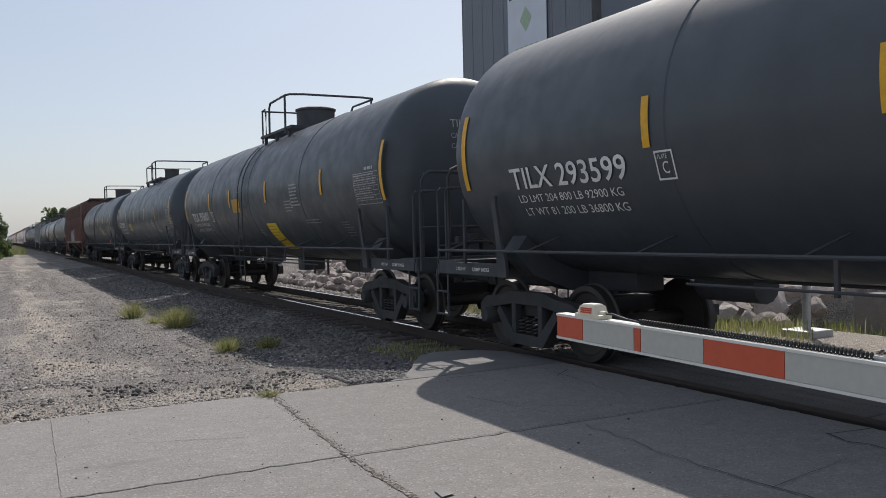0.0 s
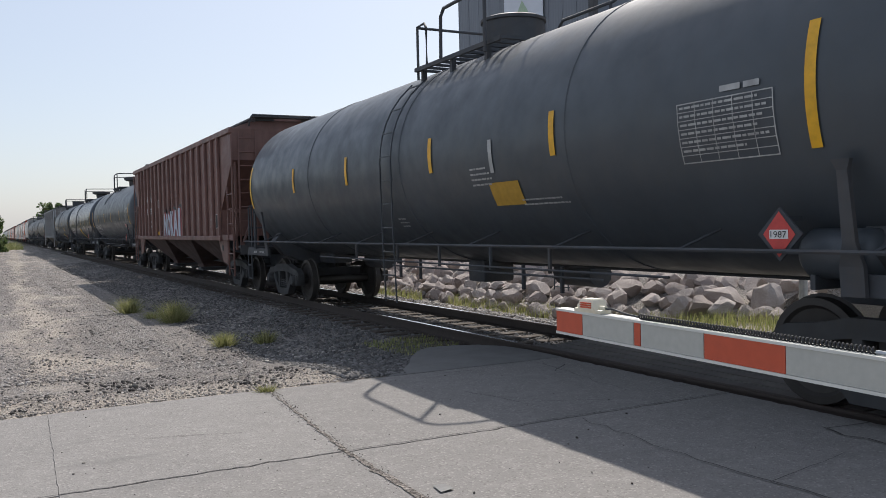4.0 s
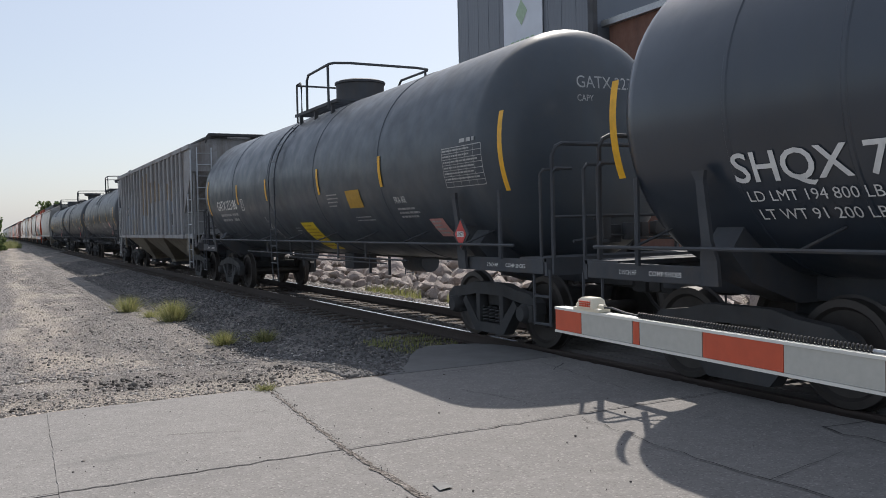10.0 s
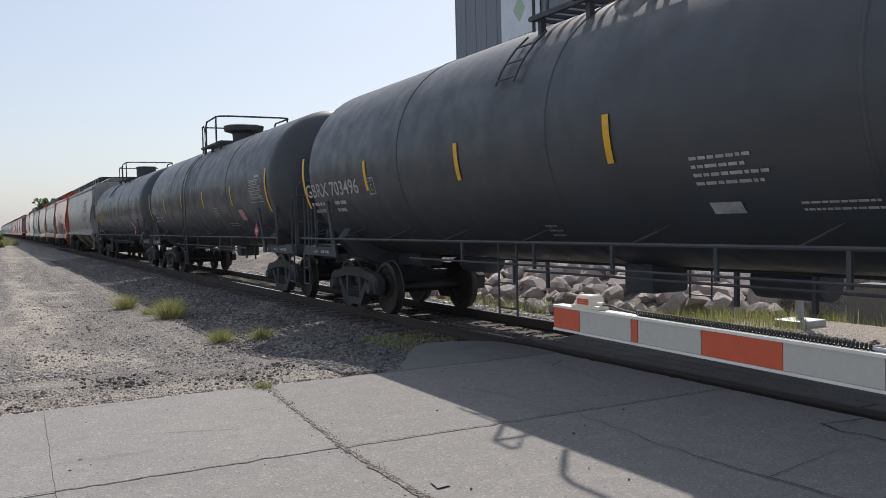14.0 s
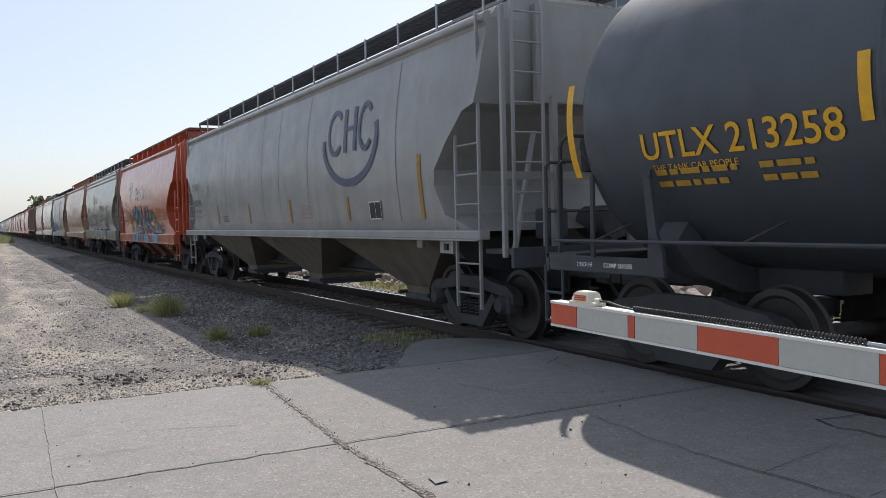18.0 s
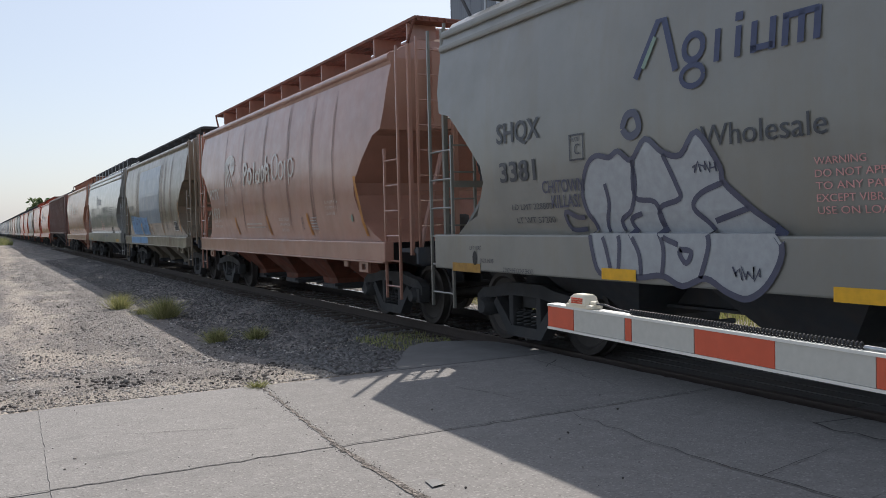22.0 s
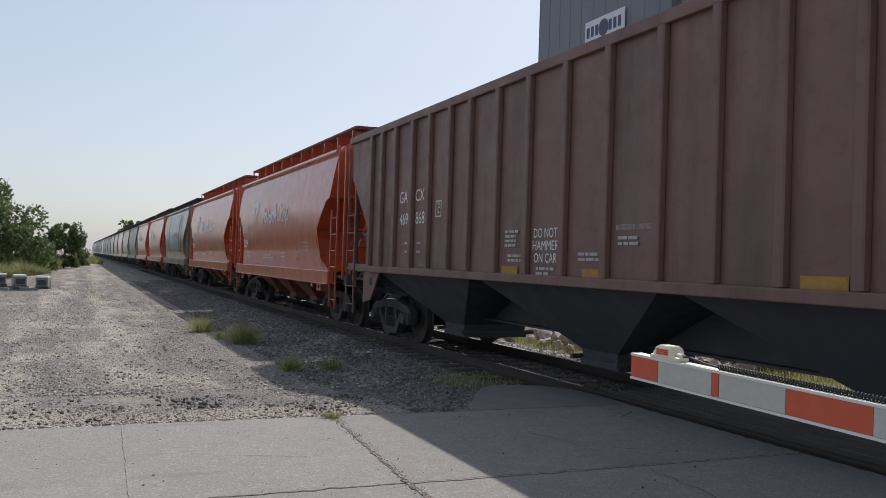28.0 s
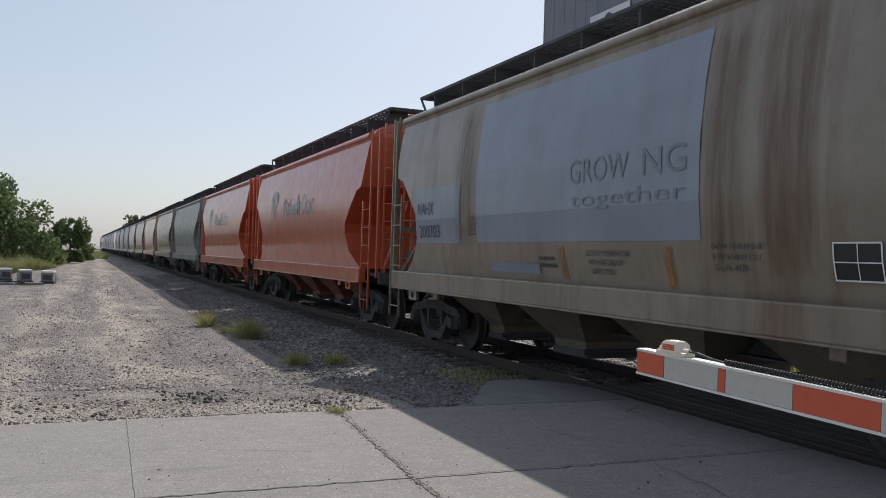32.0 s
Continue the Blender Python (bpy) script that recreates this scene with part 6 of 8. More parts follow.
for s, y0, y1, z, c in (("N", 1.13, 0.56, 1.52, 0.68), ("O", 0.50, -0.06, 1.52, 0.66), ("K", -0.10, -0.62, 1.52, 0.74), ("A", -0.60, -1.38, 1.52, 0.76), ("I", -1.45, -1.78, 1.52, 0.80)):
    sk.fit(s, y0, y1, z, c, M_SPRAY, "graffiti_letter", 7.0, 0.05)
for y, z, w, h, m in ((2.85, 1.63, 0.42, 0.11, M_YELLOW), (-2.72, 1.66, 0.22, 0.12, M_RUSTP), (5.0, 1.60, 0.2, 0.1, M_DIM), (-4.18, 1.62, 0.44, 0.10, M_STREAKY), (-6.94, 2.52, 0.11, 0.98, M_YELLOW)):
    sk.patch(y, z, w, h, m, "reflective_stripe")
sk.patch(-6.46, 2.05, 0.47, 0.38, M_BLACK, "consolidated_stencil")
sk.outline(-6.46, 2.05, 0.47, 0.38, 0.014, M_WHITE, "stencil_frame", 1.5, cols=2)
sk.bars(2.3, 1.70, 0.4, 2, 0.03, M_DIM, 1.8, seed=3)
sk.bars(-2.0, 1.80, 0.3, 2, 0.03, M_DIM, 1.8, seed=4)
for q, wd in enumerate(("EXW 10-8 H 8-8", "EW 8-2 H 14-6", "CU. FT. 4750")):
    sk.fit(wd, -5.77, -6.24 + 0.05 * q, 1.88 - 0.10 * q, 0.06, M_DIM, "dimension_words")

M_OLDTAPE = plain("worn_cream_tape", (0.33, 0.27, 0.18), 0.6, var=0.3, scale=6)
M_RIBLINE = plain("rib_dark_line", (0.085, 0.078, 0.072), 0.85, var=0.4, scale=4)
sk, L = HOPPERS["c8"]
for a, c2, z0, z1, m in ((6.33, 3.06, 1.64, 2.70, M_PATCHGREY), (1.24, 0.50, 2.24, 3.80, M_RUSTP), (0.33, -0.42, 2.22, 3.85, M_RUSTP), (-0.60, -1.32, 2.66, 3.46, M_RUSTP), (-1.55, -2.26, 2.70, 3.46, M_RUSTP), (-2.46, -3.02, 2.70, 3.32, M_RUSTP), (1.24, 0.50, 1.64, 2.24, M_PATCHGREY), (-1.52, -2.29, 1.62, 2.14, M_PATCHBLUE), (2.92, 2.34, 1.6, 2.15, M_RUSTP), (-4.12, -4.62, 2.68, 3.22, M_RUSTP), (-4.12, -4.78, 1.56, 2.66, M_PATCHBLUE), (-4.93, -5.68, 1.56, 2.58, M_PATCHBLUE), (-4.95, -5.5, 2.6, 3.3, M_RUSTP), (-6.0, -6.2, 1.55, 2.1, M_PATCHGREY)):
    sk.patch(a, z1, a - c2, z1 - z0, m, "paint_patch", k=0.25)
for y0, y1, s in ((6.18, 5.66, "ND"), (5.46, 4.84, "YX")):
    sk.patch(y0, 2.64, y0 - y1, 0.34, M_BLACK, "mark_field", k=0.6)
    sk.fit(s, y0 - 0.05, y1 + 0.05, 2.36, 0.24, M_WHITE, "reporting_mark", 1.2)
M_GHOST = plain("marking_faded_grey", (0.12, 0.125, 0.14), 0.7, var=0.25, scale=4)
for s, y0, y1 in (("82", 6.09, 5.70), ("38", 5.29, 4.92), ("28", 4.46, 4.05)):
    sk.fit(s, y0, y1, 2.0, 0.22, M_GHOST, "reporting_mark", 0.9)
sk.patch(3.78, 2.12, 0.12, 0.62, M_OLDTAPE, "reflective_stripe")
sk.patch(-5.0, 2.2, 0.5, 0.42, M_BLACK, "consolidated_stencil")
sk.outline(-5.0, 2.2, 0.5, 0.42, 0.014, M_WHITE, "stencil_frame", 1.5, cols=2)
sk.patch(-6.72, 2.75, 0.12, 1.1, M_OLDTAPE, "reflective_stripe")
# a narrow dark strip along the same side of every rib
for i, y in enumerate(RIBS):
    sk.patch(y + 0.085, 4.0 - 0.1 * (i % 3), 0.022 + 0.006 * (i % 2), 2.3 + 0.12 * (i % 3), M_RIBLINE, "grime_line", k=0.4)
for q in range(6):
    sk.stroke([(0.14 * q + 0.10 * math.sin(i * 1.7 + q * 2), -0.12 * q + 0.22 * math.cos(i * 1.15 + q)) for i in range(10)], 8.05, 3.55, 0.022, M_GHOST, "graffiti_tag")
sk.bars(6.0, 1.85, 0.4, 3, 0.05, M_GHOST, 1.7, seed=1)
sk.bars(5.2, 1.85, 0.4, 3, 0.05, M_GHOST, 1.7, seed=2)
sk.bars(4.35, 1.85, 0.5, 2, 0.06, M_GHOST, 1.7, seed=3)

sk, L = HOPPERS["c19"]
for s, y0, y1, z, c in (("GA", 5.31, 4.9, 2.64, 0.21), ("CX", 4.51, 4.1, 2.64, 0.21), ("469", 5.28, 4.87, 2.24, 0.21), ("868", 4.48, 4.07, 2.24, 0.21), ("DO NOT", 0.23, -0.36, 1.94, 0.12), ("HAMMER", 0.25, -0.40, 1.78, 0.12), ("ON CAR", 0.21, -0.36, 1.62, 0.12), ("INTERIOR LINING", -1.62, -2.24, 2.0, 0.06)):
    sk.fit(s, y0, y1, z, c, M_WHITE if c > 0.1 else M_DIM, "reporting_mark")
plate(sk, 3.58, 2.60)
for y, z, w, h, m in ((1.13, 1.56, 0.48, 0.11, M_STREAKY), (-0.94, 1.56, 0.46, 0.11, M_STREAKY), (-4.24, 1.57, 0.48, 0.12, M_STREAKY), (4.3, 1.58, 0.25, 0.08, M_RUSTP), (-6.55, 2.5, 0.12, 0.9, M_AMBER)):
    sk.patch(y, z, w, h, m, "reflective_stripe")
for y, z, w, n in ((1.05, 2.05, 0.4, 4), (0.95, 1.72, 0.4, 2), (0.15, 1.56, 0.45, 3), (-0.85, 1.75, 0.6, 2), (-1.65, 1.93, 0.55, 2), (4.4, 1.92, 0.25, 1), (4.4, 1.77, 0.25, 1), (5.0, 1.92, 0.2, 1), (5.0, 1.77, 0.2, 1)):
    sk.bars(y, z, w, n, 0.035, M_DIM, 1.8, seed=int(y * 100))
sk.patch(-5.3, 2.0, 0.5, 0.42, M_BLACK, "consolidated_stencil")
sk.outline(-5.3, 2.0, 0.5, 0.42, 0.014, M_WHITE, "stencil_frame", 1.5, cols=2)


# ---- curved hoppers of the orange fleet
M_STRIPE = plain("worn_yellow_stripe", (0.40, 0.17, 0.035), 0.6, var=0.25, scale=5)

def swirl(sk, y, z, mat):
    """Emblem: four bands that rise and curl over."""
    for q in range(4):
        a = 0.10 * q
        pts = [(0.14 + a * 2.0, -0.66), (0.04 + a * 0.95, -0.22)] + arc(0.47, -0.18, 0.44 - a * 0.9, 0.25 - a * 0.5, 170, -60, 12)
        sk.stroke(pts, y, z + 0.02, 0.065, mat, "emblem_band")


M_SEAM = plain("seam_grime", (0.17, 0.165, 0.16), 0.8, var=0.3, scale=3)
M_TOGETHER = plain("slogan_green", (0.16, 0.23, 0.17), 0.5, coat=0.6)


def dimension_words(sk, y, z, w, feet, mat):
    """The three lines that give the car's clearances."""
    for q, wd in enumerate(("Ex W 10-8 H 3-8", "E W 10-8 H 13-1", "Cu. Ft. " + feet)):
        sk.fit(wd, y - 0.02 * q, y - w * (1.0, 0.98, 0.72)[q], z - 0.10 * q, 0.055, mat, "dimension_words")


def wordmark(sk, dz, mat):
    """The owner's name as plain bars and rings: a heavy run, then a light one."""
    z = 2.60 + dz
    for y, w, lo, hi in ((1.66, 0.10, 0.0, 0.52), (0.83, 0.09, 0.02, 0.48), (0.36, 0.09, 0.0, 0.32), (-0.06, 0.10, 0.0, 0.56), (-0.31, 0.09, 0.0, 0.28), (-1.42, 0.05, 0.0, 0.36), (-1.63, 0.05, -0.13, 0.37)):
        sk.patch(y, z + hi, w, hi - lo, mat, "logo_bar")
    for y, c, rx, rz, t in ((1.50, 0.37, 0.12, 0.11, 0.09), (1.12, 0.19, 0.15, 0.15, 0.09), (0.48, 0.13, 0.13, 0.11, 0.08), (0.09, 0.18, 0.09, 0.15, 0.075), (-0.20, 0.27, 0.14, 0.08, 0.08), (-0.75, 0.28, 0.20, 0.25, 0.045), (-1.18, 0.18, 0.15, 0.17, 0.045), (-1.80, 0.20, 0.15, 0.17, 0.045)):
        sk.stroke(arc(0, c, rx, rz, 0, 360, 20), y, z, t, mat, "logo_ring", 1.5)


def orange_fleet(key, number, mat, faded=False, dz=0.0):
    sk, L = HOPPERS[key]
    swirl(sk, 3.42, 3.28 + dz, mat)
    wordmark(sk, dz, mat)
    sk.fit("POTX", 4.96, 4.0, 2.38 + dz, 0.25, mat, "reporting_mark", bold=0.022)
    sk.fit(number, 4.90, 4.07, 1.89 + dz, 0.25, mat, "reporting_mark", bold=0.022)
    plate(sk, 3.40, 2.38, mat=mat)
    sk.fit("LD LMT 220100", 4.78, 3.98, 1.70, 0.07, mat)
    sk.fit("LT WT 55900", 4.74, 4.0, 1.56, 0.07, mat)
    sk.bars(1.67, 1.65, 1.5, 2, 0.032, mat, 2.4, seed=7)
    for q, wd in enumerate(("DO NOT MOVE CAR", "WITH HATCHES OR", "GATES OPEN")):
        sk.fit(wd, -0.80 - 0.03 * q, -1.46 + 0.12 * (q == 2), 1.68 - 0.11 * q, 0.06, mat, "warning_word")
    sk.bars(-2.7, 1.72, 0.42, 5, 0.016, M_DIM, 3.2, seed=9)
    dimension_words(sk, -3.58, 1.95, 0.60, "4300", mat)
    sk.shape(arc(0, 0, 0.05, 0.062, 0, 340, 16), -4.76, 1.68, M_TOGETHER, "round_badge", 0.9)
    for y in (2.6, 0.0, -2.6) if faded else ():
        sk.patch(y + 0.12, 1.80, 0.11, 0.41, M_STRIPE, "reflective_stripe", skew=0.13, k=0.8)


for key in ("c15", "c18", "c20", "c21"):
    HOPPERS[key][0].patch(-4.95, 2.36, 0.10, 0.98, M_STRIPE, "end_stripe", skew=0.26, k=0.7)
orange_fleet("c13", "3975", M_WHITE)
orange_fleet("c15", "1439", M_FADEDW, True, -0.08)
orange_fleet("c18", "1447", M_FADEDW, True)
orange_fleet("c20", "3234", M_WHITE)
orange_fleet("c21", "3904", M_WHITE)
for key in HOPPERS:
    if isinstance(key, tuple) and HOPPERS[key][0].car["label"].startswith("orange"):
        swirl(HOPPERS[key][0], 3.42, 3.28, M_DIM)
        wordmark(HOPPERS[key][0], 0.0, M_DIM)

M_FADERUN = stain("grime_run_brown", (0.16, 0.085, 0.062), 0.55)
for y, w, z1, z0 in ((3.52, 0.16, 4.0, 1.7), (1.95, 0.20, 3.95, 1.36), (0.21, 0.22, 4.0, 1.36), (-1.42, 0.24, 4.02, 1.4), (-2.82, 0.24, 4.0, 1.36), (-4.0, 0.14, 3.9, 1.7)):
    HOPPERS["c15"][0].patch(y, z1, w, z1 - z0, M_FADERUN, "grime_run", k=0.5, n=24)
for q in range(5):
    HOPPERS["c15"][0].stroke([(0.06 * math.sin(i * 2.3 + q), -0.05 * i + 0.03 * math.cos(i * 3.1 + q)) for i in range(6)], -2.2 - 0.02 * q, 1.74, 0.006, M_BLACK, "chalk_scrawl", 1.2)

# blue graffiti with dark outlines on the orange car
sk = HOPPERS["c13"][0]
M_OUT = plain("graffiti_outline_black", (0.015, 0.018, 0.03), 0.6)
M_HALO = plain("graffiti_halo", (0.45, 0.36, 0.24), 0.6)
M_CLOUD = plain("spray_ochre", (0.46, 0.23, 0.03), 0.6, var=0.3, scale=5)
M_GLINT = plain("spray_glint", (0.20, 0.33, 0.42), 0.6, var=0.2, scale=8)
M_LBLUE = plain("spray_light_blue", (0.13, 0.27, 0.40), 0.55, var=0.2, scale=2, coat=0.6)
for u, w, r in ((5.14, 0.62, 0.27), (4.98, 0.54, 0.22), (5.32, 0.50, 0.22), (1.85, 0.94, 0.14), (1.68, 0.88, 0.10), (3.75, 0.12, 0.14)):
    sk.shape(arc(u, w, r, r * 0.95, 0, 345, 18), 2.4, 1.34, M_CLOUD, "graffiti_cloud", 0.5)
letters = [[(0.0, 0.46), (0.27, 0.86), (0.70, 1.05), (0.83, 0.87), (0.71, 0.73), (1.05, 0.85), (1.23, 1.0), (1.38, 0.93), (1.34, 0.68), (1.12, 0.52), (1.02, 0.40), (1.2, 0.2), (1.06, -0.02), (0.55, -0.03), (0.34, 0.13), (0.56, 0.38), (0.44, 0.57), (0.26, 0.60)],
           [(1.36, -0.02), (1.2, 0.2), (1.30, 0.56), (1.74, 0.92), (2.11, 1.02), (2.31, 0.90), (2.23, 0.68), (2.64, 0.55), (2.92, 0.42), (2.97, 0.2), (2.68, 0.0), (2.30, -0.01), (2.16, 0.2), (1.93, 0.54), (1.76, 0.41), (1.85, 0.2), (1.78, -0.02)],
           [(3.02, 0.0), (2.94, 0.85), (2.88, 0.92), (3.0, 0.96), (3.15, 0.58), (3.3, 0.86), (3.43, 1.0), (3.6, 0.95), (3.75, 0.66), (3.57, 0.44), (3.96, 0.54), (4.10, 0.48), (3.76, 0.36), (4.13, 0.2), (4.43, 0.0), (3.94, 0.0), (3.51, 0.28), (3.30, 0.2), (3.40, 0.0)],
           [(4.15, 0.78), (4.35, 0.80), (4.6, 0.79), (4.89, 0.56), (5.39, 0.38), (5.69, 0.2), (5.90, -0.01), (5.2, -0.02), (4.52, 0.0), (4.22, 0.22), (4.65, 0.25), (4.77, 0.38), (4.45, 0.47), (4.23, 0.56)]]
letters = [loop(o, 3)[:-1] for o in letters]
for o in letters:
    cx = sum(p[0] for p in o) / len(o)
    sk.shape([(cx + (u - cx) * 1.06, w * 1.04) for u, w in o], 2.4, 1.34, M_HALO, "graffiti_halo", 0.8)
    sk.shape(o, 2.4, 1.34, M_GRAFBLUE, "graffiti_letter", 1.1)
    sk.stroke(o + [o[0]], 2.4, 1.34, 0.042, M_OUT, "graffiti_outline", 1.5)
for pts in ([(0.56, 0.40), (0.75, 0.52), (0.98, 0.48), (0.86, 0.34), (0.7, 0.12)], [(0.3, 0.84), (0.5, 0.72), (0.72, 0.74)], [(1.34, 0.6), (1.2, 0.42), (1.12, 0.18)], [(1.55, 0.05), (1.52, 0.4), (1.72, 0.72), (2.0, 0.86)],
            [(2.23, 0.68), (2.1, 0.5), (2.3, 0.3), (2.62, 0.26), (2.5, 0.1)], [(3.15, 0.58), (3.12, 0.3), (3.2, 0.05)], [(3.30, 0.86), (3.34, 0.5), (3.57, 0.44)], [(3.51, 0.28), (3.7, 0.2), (3.9, 0.08)],
            [(4.3, 0.66), (4.6, 0.6), (4.89, 0.56)], [(4.77, 0.38), (5.1, 0.32), (5.3, 0.1)], [(4.55, 0.12), (4.9, 0.16), (5.1, 0.02)]):
    sk.stroke(loop(pts, 4, False), 2.4, 1.34, 0.032, M_OUT, "graffiti_line", 1.5)
for u, w, r in ((1.16, 0.80, 0.05), (0.65, 0.26, 0.06), (2.64, 0.50, 0.05), (3.59, 0.72, 0.06), (4.45, 0.20, 0.06), (5.22, 0.24, 0.07), (5.34, 0.22, 0.05), (4.59, 0.64, 0.05)):
    sk.shape(arc(u, w, r, r, 0, 330, 11), 2.4, 1.34, M_GLINT, "graffiti_glint", 1.7)
# the lower ends of the letters run over the sill
sillk = Skin(lambda z: 1.59, sk.car, 0.006)
for low in ([(2.32, 2.36), (1.62, 1.95)], [(1.55, 1.75), (0.95, 1.05)], [(0.85, 0.9), (0.42, 0.62)], [(0.30, 0.05), (-0.22, -0.02)], [(-0.28, -0.3), (-1.35, -1.6)], [(-2.02, -2.15), (-3.4, -3.36)]):
    (a, a2), (c, c2) = low
    edge = [(-a, 1.29), (-c, 1.29), (-c2, 1.0), (-a2, 1.0)]
    sillk.shape(edge, 0.0, 0.0, M_LBLUE, "graffiti_fill")
    sillk.stroke([edge[3], edge[0]], 0.0, 0.0, 0.04, M_OUT, "graffiti_line", 1.5)
    sillk.stroke([edge[1], edge[2]], 0.0, 0.0, 0.04, M_OUT, "graffiti_line", 1.5)
M_LIME = plain("spray_green", (0.18, 0.24, 0.06), 0.6, var=0.3, scale=4)
sk.shape([(0.0, 0.0), (0.02, 0.45), (0.10, 0.72), (0.2, 0.75), (0.28, 0.5), (0.34, 0.0)], 3.15, 1.34, M_LIME, "graffiti_blob", 1.0)
sk.stroke([(0.0, 0.0), (0.02, 0.45), (0.10, 0.72), (0.2, 0.75), (0.28, 0.5), (0.34, 0.0)], 3.15, 1.34, 0.025, M_OUT, "graffiti_line", 1.4)
for q in range(4):
    for row in (0, 1):
        sk.stroke(loop([(0.17 * q - 0.1 * row + 0.07 * math.sin(i * 2.3 + q * 1.7 + row), -0.19 * row + 0.075 * math.cos(i * 1.6 + q + row)) for i in range(6)], 3, False), -3.62, 1.61, 0.016, M_OUT, "graffiti_tag", 1.2)
for y, z in ((2.66, 1.82), (0.07, 1.84), (-2.50, 1.83)):
    sk.patch(y, z, 0.10, 0.46, M_YELLOW, "reflective_stripe", k=1.9)

# pale cars with the slogan
M_FAINT = plain("slogan_faint", (0.155, 0.18, 0.22), 0.55, var=0.15, scale=4, coat=0.5)
M_SLOGAN = plain("slogan_black", (0.04, 0.045, 0.055), 0.5, coat=0.25)
for key, dy in (("c14", 0.1), ("c17", 0.0)):
    sk = HOPPERS[key][0]
    # owner's mark as plain shapes: a peak, rings and bars
    yo = 2.42 + dy - 0.1
    sk.stroke([(0.0, 0.0), (0.26, 0.48), (0.34, 0.48), (0.52, 0.0)], yo, 2.86, 0.07, M_NAVY, "emblem_peak")
    sk.stroke([(0.10, 0.08), (0.24, 0.34)], yo, 2.86, 0.05, M_TOGETHER, "emblem_leaf", 1.5)
    sk.stroke(arc(0.72, 0.16, 0.11, 0.11, 0, 360, 16), yo, 2.86, 0.06, M_NAVY, "emblem_ring")
    sk.stroke(arc(0.72, -0.08, 0.13, 0.09, 0, 360, 16), yo, 2.86, 0.05, M_NAVY, "emblem_ring")
    for u, hi in ((0.96, 0.27), (1.18, 0.25), (1.34, 0.25), (1.52, 0.25), (1.64, 0.24), (1.78, 0.24), (1.92, 0.24)):
        sk.patch(yo - u, 2.85 + hi, 0.06, hi, M_NAVY, "emblem_bar")
    sk.patch(yo - 1.17, 3.21, 0.08, 0.07, M_NAVY, "emblem_dot")
    sk.patch(yo - 1.34, 2.91, 0.22, 0.05, M_NAVY, "emblem_bar")
    sk.patch(yo - 1.64, 3.10, 0.32, 0.05, M_NAVY, "emblem_bar")
    sk.fit("Wholesale", 1.62, 0.39, 2.16, 0.18, M_SLOGAN)
    sk.fit("GROW", -0.45, -1.46, 2.41, 0.28, M_SLOGAN, "slogan_word", bold=0.02)
    sk.fit("NG", -1.70, -2.36, 2.41, 0.28, M_SLOGAN, "slogan_word", bold=0.02)
    sk.stroke([(0, 0), (0.02, 0.3), (0.0, 0.5)], -1.58, 2.38, 0.03, M_TOGETHER, "slogan_stalk")
    sk.fit("together", -0.48, -2.36, 2.17, 0.17, M_TOGETHER, "slogan_word")
    sk.fit("SHQX", 4.85 if key == "c14" else 4.47, 3.97 if key == "c14" else 3.62, 2.48, 0.22, M_SLOGAN, "reporting_mark", bold=0.02)
    sk.fit("3381" if key == "c14" else "3413", 4.81 if key == "c14" else 4.46, 4.08 if key == "c14" else 3.75, 2.03, 0.22, M_SLOGAN, "reporting_mark", bold=0.02)
    plate(sk, 3.45, 2.45, mat=M_SLOGAN)
    for q, (wd, wid) in enumerate((("WARNING", 0.42), ("DO NOT APPLY VIBRATOR", 1.15), ("TO ANY PART OF CAR", 1.05), ("EXCEPT VIBRATOR BRACKETS", 1.25), ("USE ON LOADED CAR", 1.0))):
        sk.fit(wd, 0.52, 0.52 - wid, 1.94 - 0.09 * q, 0.055, M_PINK, "warning_word")
    sk.bars(-3.05, 2.62, 1.2, 4, 0.032, M_SLOGAN, 2.75, seed=6, name="coating_print")
    for q, (wd, wid) in enumerate((("CAUTION: DO NOT USE STEAM", 1.05), ("BOILING WATER OR SHARP OBJECTS", 1.25), ("TO CLEAN. ENTER CAR WITH", 0.98), ("CLEAN SOFT SOLED SHOES", 0.92))):
        sk.fit(wd, -3.05, -3.05 - wid, 2.21 - 0.088 * q, 0.055, M_SLOGAN, "coating_word")
    sk.patch(-3.1, 1.70, 0.5, 0.30, M_BLACK, "consolidated_stencil")
    sk.outline(-3.1, 1.70, 0.5, 0.30, 0.014, M_WHITE, "stencil_frame", 1.5, cols=2)
    if key == "c14":
        sk.fit("LD LMT 228800", 4.62, 3.83, 1.70, 0.065, M_SLOGAN, "load_limit_lettering")
        sk.fit("LT WT 57200", 4.55, 3.80, 1.55, 0.065, M_SLOGAN, "load_limit_lettering")
    else:
        sk.bars(4.4, 1.80, 0.5, 2, 0.05, M_SLOGAN, 2.4, seed=8)
    sl = Skin(lambda z: 1.59, sk.car, 0.006)
    for y, w, m in ((-5.06, 0.94, M_STREAKY), (0.34, 0.45, M_YELLOW), (5.97, 0.70, M_STREAKY)) if key == "c14" else ((-5.0, 0.95, M_STREAKY), (4.9, 0.5, M_STREAKY)):
        sl.patch(y, 1.13 if key == "c17" else 1.06, w, 0.11, m, "reflective_stripe")
    sl.bars(-0.3, 1.3, 1.0, 2, 0.035, M_SLOGAN, 2, seed=3)
    sl.bars(-1.35, 1.32, 1.0, 1, 0.08, M_NAVY, seed=2, name="builder_mark")


